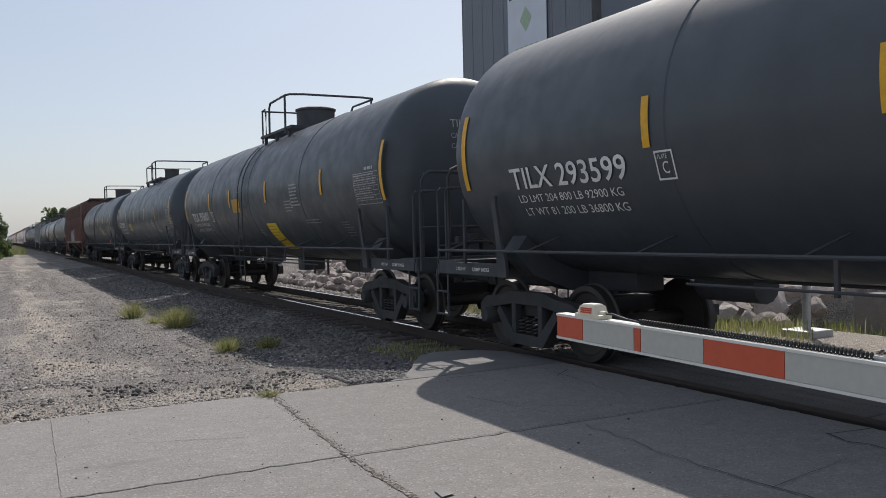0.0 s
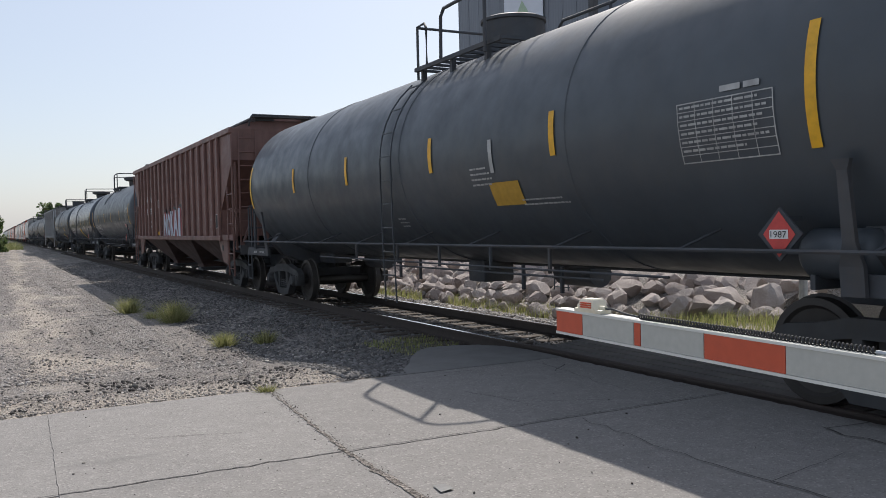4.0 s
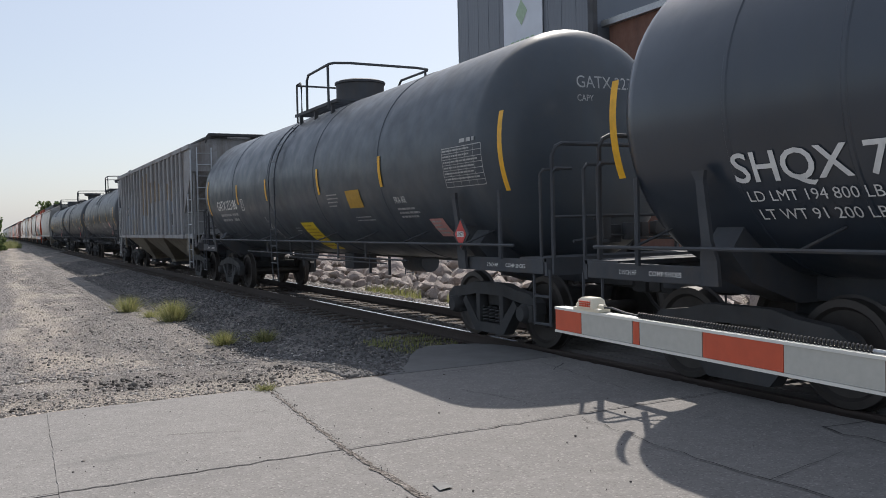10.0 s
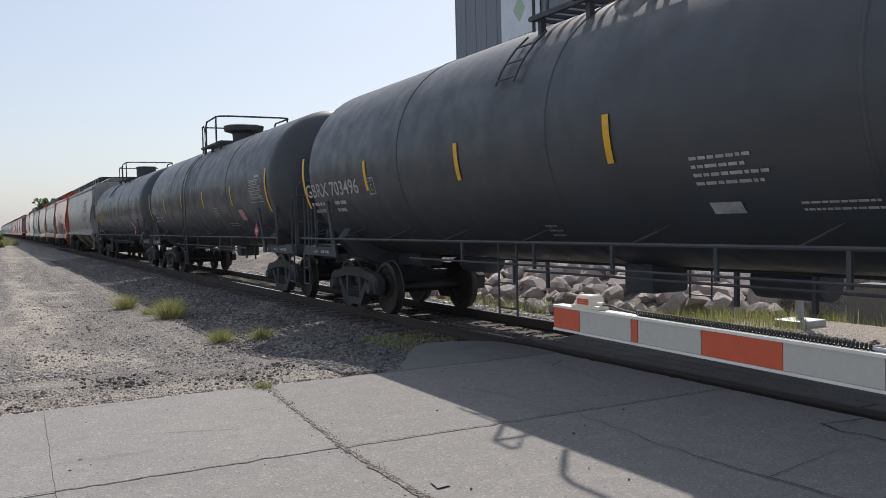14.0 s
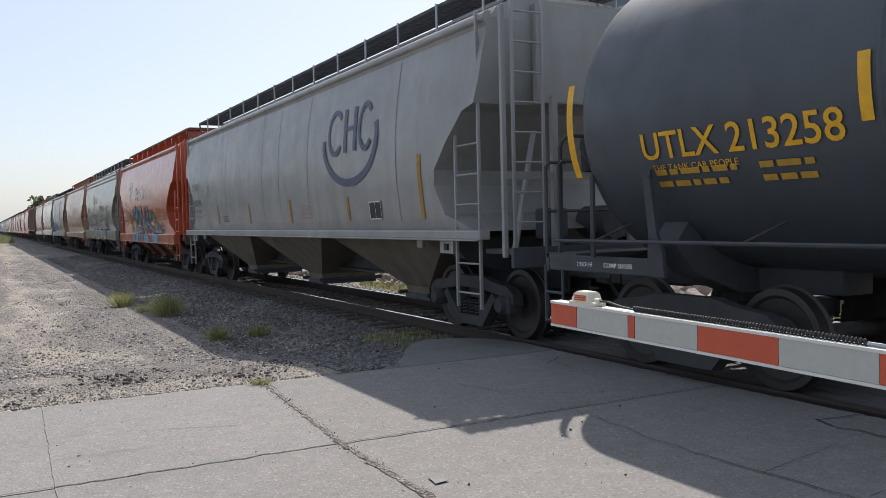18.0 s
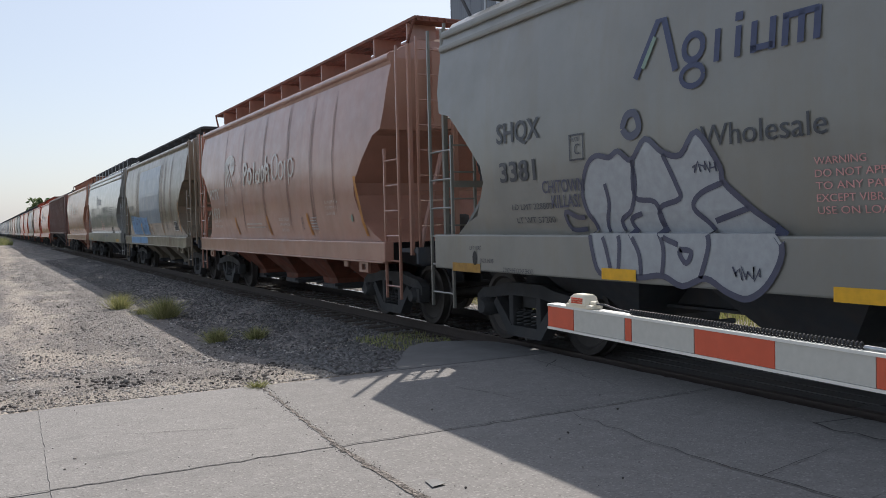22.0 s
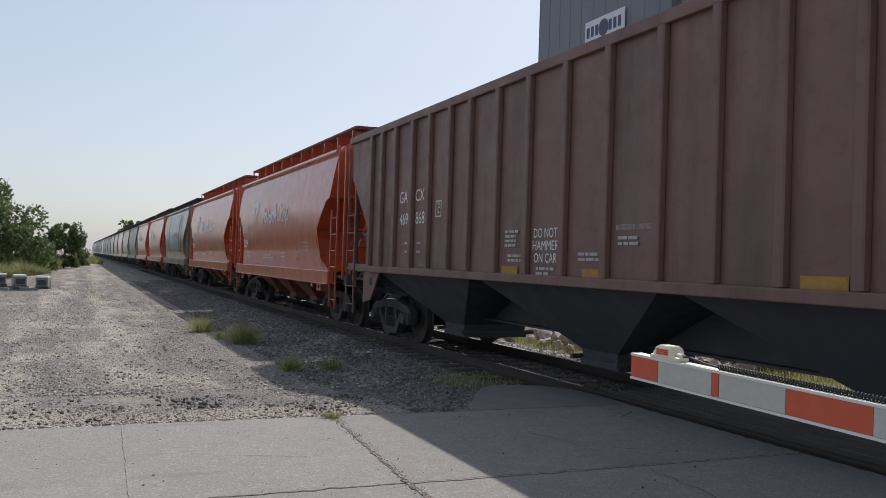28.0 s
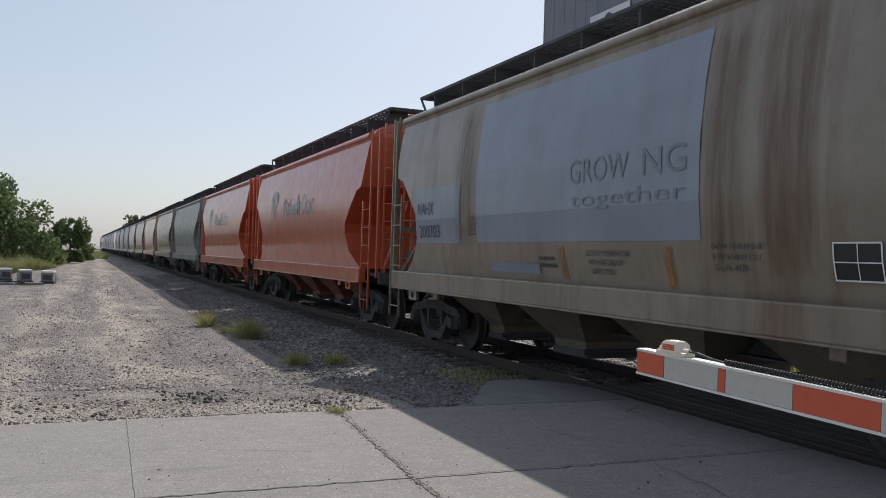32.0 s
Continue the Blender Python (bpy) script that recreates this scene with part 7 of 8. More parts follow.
sl = Skin(lambda z: 1.59, HOPPERS["c14"][0].car, 0.006)
for wd, y0, y1, z, c in (("EMPTY LOAD", -4.45, -4.91, 1.21, 0.075), ("VALVE", -4.45, -4.68, 1.12, 0.07), ("BLOCK", -4.45, -4.70, 1.03, 0.07), ("LIFT HERE", -5.34, -5.61, 1.235, 0.05), ("JACK HERE", -5.03, -5.34, 1.08, 0.05), ("LIFT HERE", 5.52, 5.25, 1.23, 0.05), ("JACK HERE", 5.27, 4.96, 1.08, 0.05), ("2 INCH HF COMP SHOES", 4.75, 4.13, 0.98, 0.055)):
    sl.fit(wd, y0, y1, z, c, M_SLOGAN, "sill_word")
for y in (5.4, -5.47):
    sl.shape(arc(0, 0, 0.055, 0.09, 0, 340, 14), y, 1.13, M_BLACK, "lift_hole")
sl.outline(-3.97, 1.17, 0.18, 0.18, 0.014, M_SEAM, "routing_board", cols=1)


M_PALEFILL = plain("spray_pale", (0.32, 0.335, 0.345), 0.6, var=0.1, coat=0.6)
gsk = Skin(lambda z: max(interp(POT_HX, z), 1.592 if z < 1.44 else 0), HOPPERS["c14"][0].car, 0.010)
throw = [(0.0, 0.86), (0.10, 1.1), (0.26, 1.2), (0.46, 1.17), (0.60, 1.22), (0.78, 1.12), (0.98, 1.30), (1.2, 1.16), (1.42, 1.12), (1.62, 1.3), (1.85, 1.0), (1.88, 0.86), (2.12, 0.66), (2.2, 0.6), (2.5, 0.36), (2.4, 0.08), (2.18, -0.08), (1.95, -0.04), (1.72, 0.06), (1.45, -0.02), (1.2, 0.06), (0.9, 0.03), (0.62, 0.05), (0.32, 0.05), (0.2, 0.3), (0.16, 0.52), (0.05, 0.66)]
ring_pts = loop(throw)
gsk.shape(ring_pts[:-1], 3.28, 1.0, M_PALEFILL, "graffiti_fill", 1.0)
gsk.stroke(ring_pts, 3.28, 1.0, 0.055, M_INK, "graffiti_outline", 1.5)
for pts in ([(0.36, 0.92), (0.40, 0.72), (0.34, 0.5), (0.42, 0.3), (0.5, 0.05)], [(0.78, 1.12), (0.8, 0.9), (0.72, 0.66), (0.56, 0.55), (0.62, 0.36), (0.6, 0.08)],
            [(0.8, 1.12), (0.78, 0.78), (1.05, 0.72), (1.14, 0.5), (1.22, 0.3), (1.2, 0.08)], [(0.86, 0.62), (0.70, 0.56), (0.80, 0.4), (0.9, 0.24), (0.92, 0.05)],
            [(1.2, 1.14), (1.34, 0.86), (1.36, 0.74), (1.1, 0.66), (1.16, 0.44), (1.4, 0.34)], [(1.88, 0.86), (1.62, 0.78), (1.52, 0.66), (1.7, 0.5), (1.76, 0.34), (1.66, 0.06)],
            [(2.12, 0.64), (1.75, 0.54)], [(1.42, 0.3), (1.56, 0.28), (1.5, 0.18), (1.42, 0.26), (1.44, 0.3)], [(0.0, 0.6), (-0.12, 0.6), (-0.32, 0.66), (-0.26, 0.48), (0.0, 0.48)]):
    gsk.stroke(loop(pts, 4, False), 3.28, 1.0, 0.05, M_INK, "graffiti_line", 1.5)
gsk.stroke(loop([(0.68, 1.42), (0.78, 1.34), (0.9, 1.40), (0.86, 1.54), (0.74, 1.54)]), 3.28, 1.0, 0.075, M_INK, "graffiti_loop", 1.5)
for q, (u, w, wd, am) in enumerate(((1.55, 1.0, 0.28, 0.05), (2.02, 0.12, 0.3, 0.06))):
    gsk.stroke([(u + wd * i / 14 + 0.02 * math.sin(i * 2.2), w + am * math.sin(i * 2.6 + q)) for i in range(15)], 3.28, 1.0, 0.018, M_INK, "graffiti_tag", 1.8)

second = [(0.33, 0.81), (0.5, 0.95), (0.78, 0.98), (0.96, 0.9), (1.2, 0.97), (1.5, 0.95), (1.7, 1.0), (1.95, 1.02), (2.13, 0.97), (2.27, 1.04), (2.5, 1.05), (2.64, 1.09), (2.77, 1.02), (2.83, 0.74), (3.0, 0.65), (3.18, 0.4), (3.1, 0.17), (2.97, 0.0), (2.68, 0.01), (2.46, 0.03), (2.3, 0.13), (2.12, 0.03), (1.82, 0.0), (1.5, 0.0), (1.27, 0.04), (1.03, 0.01), (0.78, 0.07), (0.62, 0.34), (0.46, 0.57)]
ring_pts = loop(second)
gsk.shape(ring_pts[:-1], 0.0, 0.97, M_PALEFILL, "graffiti_fill", 1.0)
gsk.stroke(ring_pts, 0.0, 0.97, 0.075, M_INK, "graffiti_outline", 1.5)
for pts in ([(0.64, 0.92), (0.68, 0.8), (1.02, 0.66), (0.84, 0.57), (0.66, 0.5)], [(0.96, 0.87), (1.29, 0.71), (1.4, 0.56), (1.5, 0.4)], [(0.66, 0.5), (0.86, 0.57), (1.04, 0.38), (1.02, 0.03)],
            [(1.4, 0.55), (1.68, 0.67), (1.78, 0.5), (1.64, 0.34), (1.66, 0.12), (1.4, 0.03)], [(1.68, 0.4), (1.84, 0.54), (2.1, 0.42), (1.96, 0.13), (1.85, 0.02)], [(2.15, 0.96), (2.34, 0.7), (2.46, 0.44), (2.32, 0.28)],
            [(2.48, 1.02), (2.52, 0.66), (2.65, 0.4), (2.6, 0.27)], [(2.77, 1.02), (2.78, 0.7), (2.76, 0.46), (2.86, 0.28)], [(2.8, 0.53), (2.98, 0.56), (3.14, 0.42)], [(2.9, 0.98), (2.84, 0.84), (2.95, 0.74), (3.08, 0.74), (2.98, 0.82), (2.98, 0.96), (2.9, 0.98)]):
    gsk.stroke(loop(pts, 4, False), 0.0, 0.97, 0.055, M_INK, "graffiti_line", 1.5)
gsk.stroke(loop([(1.34, 1.18), (1.42, 1.06), (1.52, 1.12), (1.56, 1.2), (1.44, 1.24)]), 0.0, 0.97, 0.08, M_INK, "graffiti_loop", 1.5)
for wd, y0, y1, z in (("CHITOWN", 3.98, 3.24, 1.87), ("KILLAS!", 3.83, 3.34, 1.71)):
    gsk.fit(wd, y0, y1, z, 0.13, M_INK, "graffiti_tag", 1.5, 0.012)
gsk.stroke([(2.9 + 0.2 * i / 12 + 0.02 * math.sin(i * 2.2), 0.22 + 0.06 * math.sin(i * 2.6)) for i in range(13)], 0.0, 0.97, 0.018, M_INK, "graffiti_tag", 1.8)
for y, w in ((-2.44, 0.45), (2.92, 0.5)):
    gsk.patch(y, 1.10, w, 0.11, M_YELLOW, "reflective_stripe", k=2.2)

# tan cars
M_TANRUN = stain("rust_run_soft", (0.17, 0.105, 0.06), 0.5)
M_TANRUST = stain("rust_streak_orange", (0.36, 0.17, 0.05), 1.0)
for key, num, big, small in (("c16", "20639", (2.45, -1.85, 1.76, 3.74), None), ("c22", "200703", (2.42, -2.6, 1.82, 3.88), (4.90, 3.02, 1.81, 2.74))):
    sk = HOPPERS[key][0]
    sk.patch(big[0], big[3], big[0] - big[1], big[3] - big[2], M_PATCHBLUE, "paint_patch", k=0.5, n=16)
    if small:
        sk.patch(small[0], small[3], small[0] - small[1], small[3] - small[2], M_PATCHBLUE, "paint_patch", k=0.5)
        sk.patch(2.05, 1.53, 1.45, 0.13, M_PATCHBLUE, "paint_patch", k=0.5)
        sk.fit("GROW", -0.24, -1.45, 2.51, 0.28, M_FAINT, "faded_slogan", 1.2)
        sk.fit("NG", -1.70, -2.41, 2.51, 0.28, M_FAINT, "faded_slogan", 1.2)
        sk.fit("together", -0.28, -2.42, 2.23, 0.17, M_FAINT, "faded_slogan", 1.2)
    sk.fit("NAHX", 4.78, 4.08 if small else 3.9, 2.29, 0.21, M_SLOGAN, "reporting_mark", 1.2)
    sk.fit(num, 4.73, 3.82, 1.90, 0.21, M_SLOGAN, "reporting_mark", 1.2)
    plate(sk, 2.66 if small else 3.1, 2.2, mat=M_SLOGAN)
    sk.patch(-4.16, 1.80, 0.46, 0.31, M_BLACK, "consolidated_stencil")
    sk.outline(-4.16, 1.80, 0.46, 0.31, 0.014, M_WHITE, "stencil_frame", 1.5, cols=2, rows=2)
    dimension_words(sk, -2.75, 1.74, 0.64, "4275", M_SLOGAN)
    sk.bars(0.57, 1.63, 0.5, 2, 0.045, M_SLOGAN, 2.0, seed=3)
    for q, wd in enumerate(("DO NOT OPERATE CAR", "WITH HATCHES OR", "GATES OPEN")):
        sk.fit(wd, -0.57 - 0.03 * q, (-1.43, -1.30, -1.10)[q], 1.65 - 0.105 * q, 0.065, M_SLOGAN, "warning_word")
    for y, z, w, h in ((0.10, 1.78, 0.15, 0.44), (-1.98, 1.78, 0.18, 0.46), (-4.85, 2.5, 0.22, 1.15)):
        sk.patch(y, z, w, h, M_TANRUST, "rust_streak", skew=0.06, k=0.8, n=12)
    for y, z, w, h in ((big[0] + 0.85, 3.98, 0.85, 2.3), (big[1] - 0.02, 3.98, 0.6, 2.5), (big[1] - 0.75, 3.98, 0.45, 2.5), (-3.75, 3.9, 0.3, 2.4)):
        sk.patch(y, z, w, h, M_TANRUN, "rust_run", k=0.62, n=24)
sk = HOPPERS["c16"][0]
M_SPRAYBLUE = plain("spray_mid_blue", (0.12, 0.24, 0.40), 0.55, var=0.25, scale=2)
tag_edge = [(0.06, 0.0), (0.04, 0.35), (0.0, 0.76), (0.5, 0.74), (1.25, 0.70), (1.9, 0.66), (2.3, 0.70), (2.7, 0.66), (3.1, 0.64), (3.55, 0.66), (3.72, 0.68), (3.70, 0.5), (3.80, 0.34), (3.74, 0.15), (3.82, 0.0)]
sk.shape(tag_edge, 4.51, 1.355, M_SPRAYBLUE, "graffiti_fill", 0.9)
sk.stroke(tag_edge, 4.51, 1.355, 0.03, M_PATCHBLUE, "graffiti_outline", 1.2)
M_TAGDEEP = plain("spray_deep_blue", (0.06, 0.13, 0.27), 0.55, var=0.25, scale=2)
for pts in ([(0.35, 0.08), (0.35, 0.45), (0.62, 0.2), (0.62, 0.5)], [(0.95, 0.1), (1.1, 0.42), (1.4, 0.4), (1.4, 0.1)], [(1.75, 0.08), (1.75, 0.5), (2.0, 0.5)], [(2.35, 0.1), (2.4, 0.5), (2.75, 0.4), (2.5, 0.28), (2.8, 0.08)], [(3.1, 0.08), (3.1, 0.5), (3.5, 0.5)], [(3.1, 0.3), (3.4, 0.3)]):
    sk.stroke(pts, 4.51, 1.36, 0.12, M_TAGDEEP, "graffiti_line", 1.3)
Skin(lambda z: 1.59, sk.car, 0.006).shape([(0.0, 0.0), (-0.08, 0.24), (3.7, 0.24), (3.84, 0.12), (3.74, 0.0)], 4.37, 1.03, M_SPRAYBLUE, "graffiti_fill")
sk.patch(2.28, 1.78, 0.10, 0.44, M_YELLOW, "reflective_stripe", skew=0.12, k=1.7)

# light grey car with the navy emblem
sk = HOPPERS["c12"][0]
for k, (a, w) in enumerate(((-3.55, 0.62), (-4.25, 0.55), (-4.92, 0.5))):
    if k == 1:
        for q in (0, 0.42):
            sk.patch(a - q, 3.46, 0.13, 0.72, M_NAVY, "emblem_block")
        sk.patch(a - 0.1, 3.16, 0.4, 0.07, M_NAVY, "emblem_block")
    else:
        sk.stroke(arc(w / 2, 0.36, w / 2, 0.36, 40, 320, 14), a, 2.74, 0.09, M_NAVY, "emblem_block")
sk.stroke(arc(1.05, 0.75, 1.15, 0.72, 175, 375, 22), -3.42, 2.20, 0.13, M_NAVY, "emblem_arc")
sk.fit("CHSX", 7.6, 6.85, 2.55, 0.2, M_GHOST, "reporting_mark")
sk.fit("580716", 7.55, 6.48, 2.10, 0.2, M_GHOST, "reporting_mark")
sk.patch(-5.21, 1.89, 0.45, 0.28, M_BLACK, "consolidated_stencil")
sk.outline(-5.21, 1.89, 0.45, 0.28, 0.014, M_WHITE, "stencil_frame", 1.5, cols=2)
for y, z, h in ((4.79, 2.07, 0.46), (1.82, 2.05, 0.46), (-1.17, 2.04, 0.46), (-4.24, 2.0, 0.4), (-7.0, 2.5, 0.9)):
    sk.patch(y, z, 0.11, h, M_STREAKY, "reflective_stripe", k=0.8)
for y in (6.2, 3.8, 0.6, -0.6, -2.4, -6.3):
    sk.patch(y, 3.9, 0.016, 2.35, M_SEAM, "panel_seam", k=0.5, n=16)
sk.fit("LD LMT 222000", 7.5, 6.6, 1.93, 0.085, M_GHOST)
sk.fit("LT WT 64000", 7.45, 6.6, 1.76, 0.085, M_GHOST)
plate(sk, 5.75, 2.62, mat=M_GHOST)
sk.bars(4.2, 1.80, 0.5, 3, 0.03, M_GHOST, 2, seed=3)
sk.bars(-1.8, 1.92, 0.8, 4, 0.024, plain("warning_faded_pink", (0.34, 0.22, 0.20), 0.6), 3.2, seed=4)


# ---------------------------------------------------------------- crossing gate
M_ARMW = plain("gate_white", (0.62, 0.62, 0.58), 0.5, var=0.06, scale=5)
M_ARMR = plain("gate_red_sheet", (0.50, 0.08, 0.034), 0.45, var=0.06, scale=20)
M_ARMG = plain("gate_grey_sheet", (0.43, 0.43, 0.395), 0.5, var=0.05, scale=30)
M_CREAM = plain("lamp_cream", (0.72, 0.66, 0.52), 0.5, var=0.06)
M_LENS = plain("lamp_red_lens", (0.60, 0.10, 0.05), 0.3)
M_RUBBER = plain("cable_black", (0.02, 0.02, 0.022), 0.5)


def gate_arm():
    arm = thing("crossing_gate", "lowered red and white crossing gate arm with warning lamp", "crossing gate")
    x, t = 2.538, 0.06
    sl = 0.0146

    def zb(y):
        return 1.028 + sl * (y - 1.74)
    g = G()
    g.add([(x + 0.008, 3.63, zb(3.63) + 0.004), (x + t, 3.63, zb(3.63) + 0.004), (x + t, 3.63, zb(3.63) + 0.121), (x + 0.008, 3.63, zb(3.63) + 0.121),
           (x + 0.008, -3.4, zb(-3.4)), (x + t, -3.4, zb(-3.4)), (x + t, -3.4, zb(-3.4) + 0.125), (x + 0.008, -3.4, zb(-3.4) + 0.125)],
          [(0, 1, 2, 3), (4, 7, 6, 5), (0, 4, 5, 1), (3, 2, 6, 7), (0, 3, 7, 4), (1, 5, 6, 2)])
    g.part("arm_beam", M_ARMW, arm)
    for lip in (0.0, 0.117):
        g = G()
        a, b2 = 3.632, -3.4
        g.add([(x - 0.004, a, zb(a) + lip), (x + t + 0.004, a, zb(a) + lip), (x + t + 0.004, a, zb(a) + lip + 0.012), (x - 0.004, a, zb(a) + lip + 0.012),
               (x - 0.004, b2, zb(b2) + lip), (x + t + 0.004, b2, zb(b2) + lip), (x + t + 0.004, b2, zb(b2) + lip + 0.012), (x - 0.004, b2, zb(b2) + lip + 0.012)],
              [(0, 1, 2, 3), (4, 7, 6, 5), (0, 4, 5, 1), (3, 2, 6, 7), (0, 3, 7, 4), (1, 5, 6, 2)])
        g.part("arm_flange", M_ARMW, arm)
    cuts = [(3.63, 3.417, 1), (3.412, 3.036, 0), (3.03, 2.99, 1), (2.985, 2.605, 0)]
    y, c = 2.602, 1
    while y > -3.3:
        cuts.append((y - 0.002, y - 0.404, c))
        y -= 0.405
        c = 1 - c
    for a, b2, c in cuts:
        for q in (x, x + t + 0.001):
            g = G()
            g.add([(q, a, zb(a) + 0.013), (q, b2, zb(b2) + 0.013), (q, b2, zb(b2) + 0.116), (q, a, zb(a) + 0.116),
                   (q + 0.006, a, zb(a) + 0.013), (q + 0.006, b2, zb(b2) + 0.013), (q + 0.006, b2, zb(b2) + 0.116), (q + 0.006, a, zb(a) + 0.116)],
                  [(0, 1, 2, 3), (4, 7, 6, 5), (0, 4, 5, 1), (3, 2, 6, 7), (0, 3, 7, 4), (1, 5, 6, 2)])
            g.part("stripe", M_ARMR if c else M_ARMG, arm)
    zt = zb(3.4) + 0.128
    g = G()
    g.box(x + 0.03, 3.37, zt + 0.009, 0.07, 0.21, 0.020, 0.007)
    g.loft([[(x - 0.012, 3.435, zt + 0.015), (x + 0.072, 3.435, zt + 0.015), (x + 0.072, 3.305, zt + 0.015), (x - 0.012, 3.305, zt + 0.015)],
            [(x - 0.008, 3.424, zt + 0.056), (x + 0.068, 3.424, zt + 0.056), (x + 0.068, 3.316, zt + 0.056), (x - 0.008, 3.316, zt + 0.056)],
            [(x + 0.004, 3.410, zt + 0.068), (x + 0.056, 3.410, zt + 0.068), (x + 0.056, 3.330, zt + 0.068), (x + 0.004, 3.330, zt + 0.068)]])
    g.turned([(-0.02, 0.014), (0.02, 0.014)], "y", 10, (x + 0.03, 3.455, zt + 0.024))
    g.turned([(-0.02, 0.014), (0.02, 0.014)], "y", 10, (x + 0.03, 3.285, zt + 0.024))
    lamp = g.part("warning_lamp", M_CREAM, arm, smooth=40)
    for r in range(3):
        for c in range(6):
            G().box(x - 0.0125, 3.406 - 0.0145 * c, zt + 0.028 + 0.010 * r, 0.006, 0.0110, 0.0072).part("lens_cell", M_LENS, lamp)
    pts = [(x + 0.03, 3.27, zt + 0.024), (x + 0.02, 3.2, zt + 0.028), (x + 0.02, 3.1, zt + 0.012), (x + 0.02, 3.02, zb(3.02) + 0.14)]
    G().tube(pts, 0.005, 6).part("lamp_wire", M_RUBBER, arm, smooth=50)
    pts = []
    n = 72 * 10
    for i in range(n + 1):
        yy = 3.02 - 1.17 * i / n
        a = 2 * math.pi * i / 10
        pts.append((x + 0.026 + 0.0105 * math.cos(a), yy, zb(yy) + 0.142 + 0.0105 * math.sin(a)))
    G().tube(pts, 0.0036, 5).part("coiled_cable", M_RUBBER, arm, smooth=50)
    G().tube([(x + 0.026, 1.85, zb(1.85) + 0.138), (x + 0.03, 1.6, zb(1.6) + 0.134), (x + 0.03, -3.2, zb(-3.2) + 0.134)], 0.008, 6).part("straight_cable", M_STEEL, arm, smooth=50)
    # stand that carries the arm, out of sight beside the road
    G().box(x + 0.05, -3.75, 0.06, 0.6, 0.6, 0.12, 0.02).part("stand_base", M_STEEL, arm)
    G().turned([(0.12, 0.07), (2.6, 0.07)], "z", 16, (x + 0.05, -3.75, 0)).part("mast", M_STEEL, arm, smooth=40)
    G().box(x + 0.03, -3.6, 1.0, 0.3, 0.5, 0.6, 0.04).part("gear_box", M_STEEL, arm)
    return arm


gate_arm()


M_FLASH = plain("flasher_red_lit", (0.5, 0.02, 0.015), 0.3)
M_FLASH.node_tree.nodes["Principled BSDF"].inputs["Emission Color"].default_value = (1.0, 0.03, 0.02, 1)
M_FLASH.node_tree.nodes["Principled BSDF"].inputs["Emission Strength"].default_value = 0.25


def crossbuck():
    post = thing("crossbuck_sign", "white railroad crossbuck sign on a post beyond the track", "sign", (10.2, 8.43, -0.02))
    G().turned([(0.0, 0.06), (4.6, 0.06)], "z", 12).part("post", M_STEEL, post, smooth=40)
    for k, (word, a) in enumerate((("CROSSING", 45), ("RAILROAD", -45))):
        m = Matrix.Translation((-0.08 - 0.012 * k, 0, 4.15)) @ Matrix.Rotation(radians(-a), 4, "X")
        g = G().box(0, 0, 0, 0.01, 1.22, 0.23)
        ob = g.part("sign_blade", M_WHITE, post)
        ob.matrix_basis = m
        vs, fs = text_points(word, 0.13, 0.95)
        w = max(u for u, _ in vs)
        G().add([(-0.008, 0.54 - u * 1.08 / w, q - 0.065) for u, q in vs], fs).part("lettering", M_BLACK, ob)
    for s in (-1, 1):
        g = G().turned([(-0.02, 0.24), (0.0, 0.25), (0.01, 0.23)], "x", 28, (-0.1, s * 0.33, 2.78))
        b2 = g.part("flasher_disc", M_BLACK, post, smooth=40)
        G().turned([(-0.14, 0.11), (-0.12, 0.105), (0.0, 0.105)], "x", 20, (-0.1, s * 0.33, 2.78)).part("flasher_lens", M_FLASH if s < 0 else M_LENS, b2, smooth=40)
    G().box(-0.02, 0, 2.78, 0.06, 0.7, 0.08, 0.01).part("flasher_bar", M_STEEL, post)
    sign = G().box(-0.075, 0.0, 2.26, 0.012, 0.30, 0.22, 0.004).part("notice_plate", plain("sign_blue", (0.04, 0.12, 0.42), 0.5), post)
    for q in range(3):
        G().box(-0.083, 0.0, 2.32 - 0.06 * q, 0.004, 0.22 - 0.04 * (q % 2), 0.022).part("sign_bar", M_WHITE, sign)
    case = G().box(0.0, -0.12, 1.38, 0.36, 0.46, 0.52, 0.04).part("gate_mechanism", M_STEEL, post)
    G().box(-0.02, 0.18, 1.30, 0.10, 0.62, 0.10, 0.02).part("counterweight_arm", M_STEEL, case)
    G().box(0.0, 0, 0.06, 0.5, 0.5, 0.12, 0.02).part("mast_base", M_STEEL, post)


crossbuck()

# ---------------------------------------------------------------- mill buildings
M_SIDING, nt, b = mat_nodes("mill_siding")
wv = nt.nodes.new("ShaderNodeTexWave")
wv.bands_direction = "Y"
wv.inputs["Scale"].default_value = 1.6
wv.inputs["Distortion"].default_value = 0.0
co = nt.nodes.new("ShaderNodeTexCoord")
nt.links.new(co.outputs["Object"], wv.inputs["Vector"])
c1 = ramp(nt, tex_noise(nt, 0.35, 5, 0.6, stretch=(1, 1, 0.25)), [(0.3, (0.135, 0.152, 0.178)), (0.7, (0.165, 0.182, 0.208))])
nt.links.new(c1, b.inputs["Base Color"])
b.inputs["Roughness"].default_value = 0.5
bump(nt, b, wv.outputs["Fac"], 0.25, 0.02)
M_BRICKW = paint("mill_brown_wall", (0.17, 0.085, 0.06), 0.8, (0.08, 0.05, 0.04), 0.6, streak=0.5)
M_BANNER = plain("banner_white", (0.62, 0.66, 0.72), 0.6, var=0.05, scale=1)
M_BGREEN = plain("banner_green", (0.36, 0.48, 0.34), 0.6)


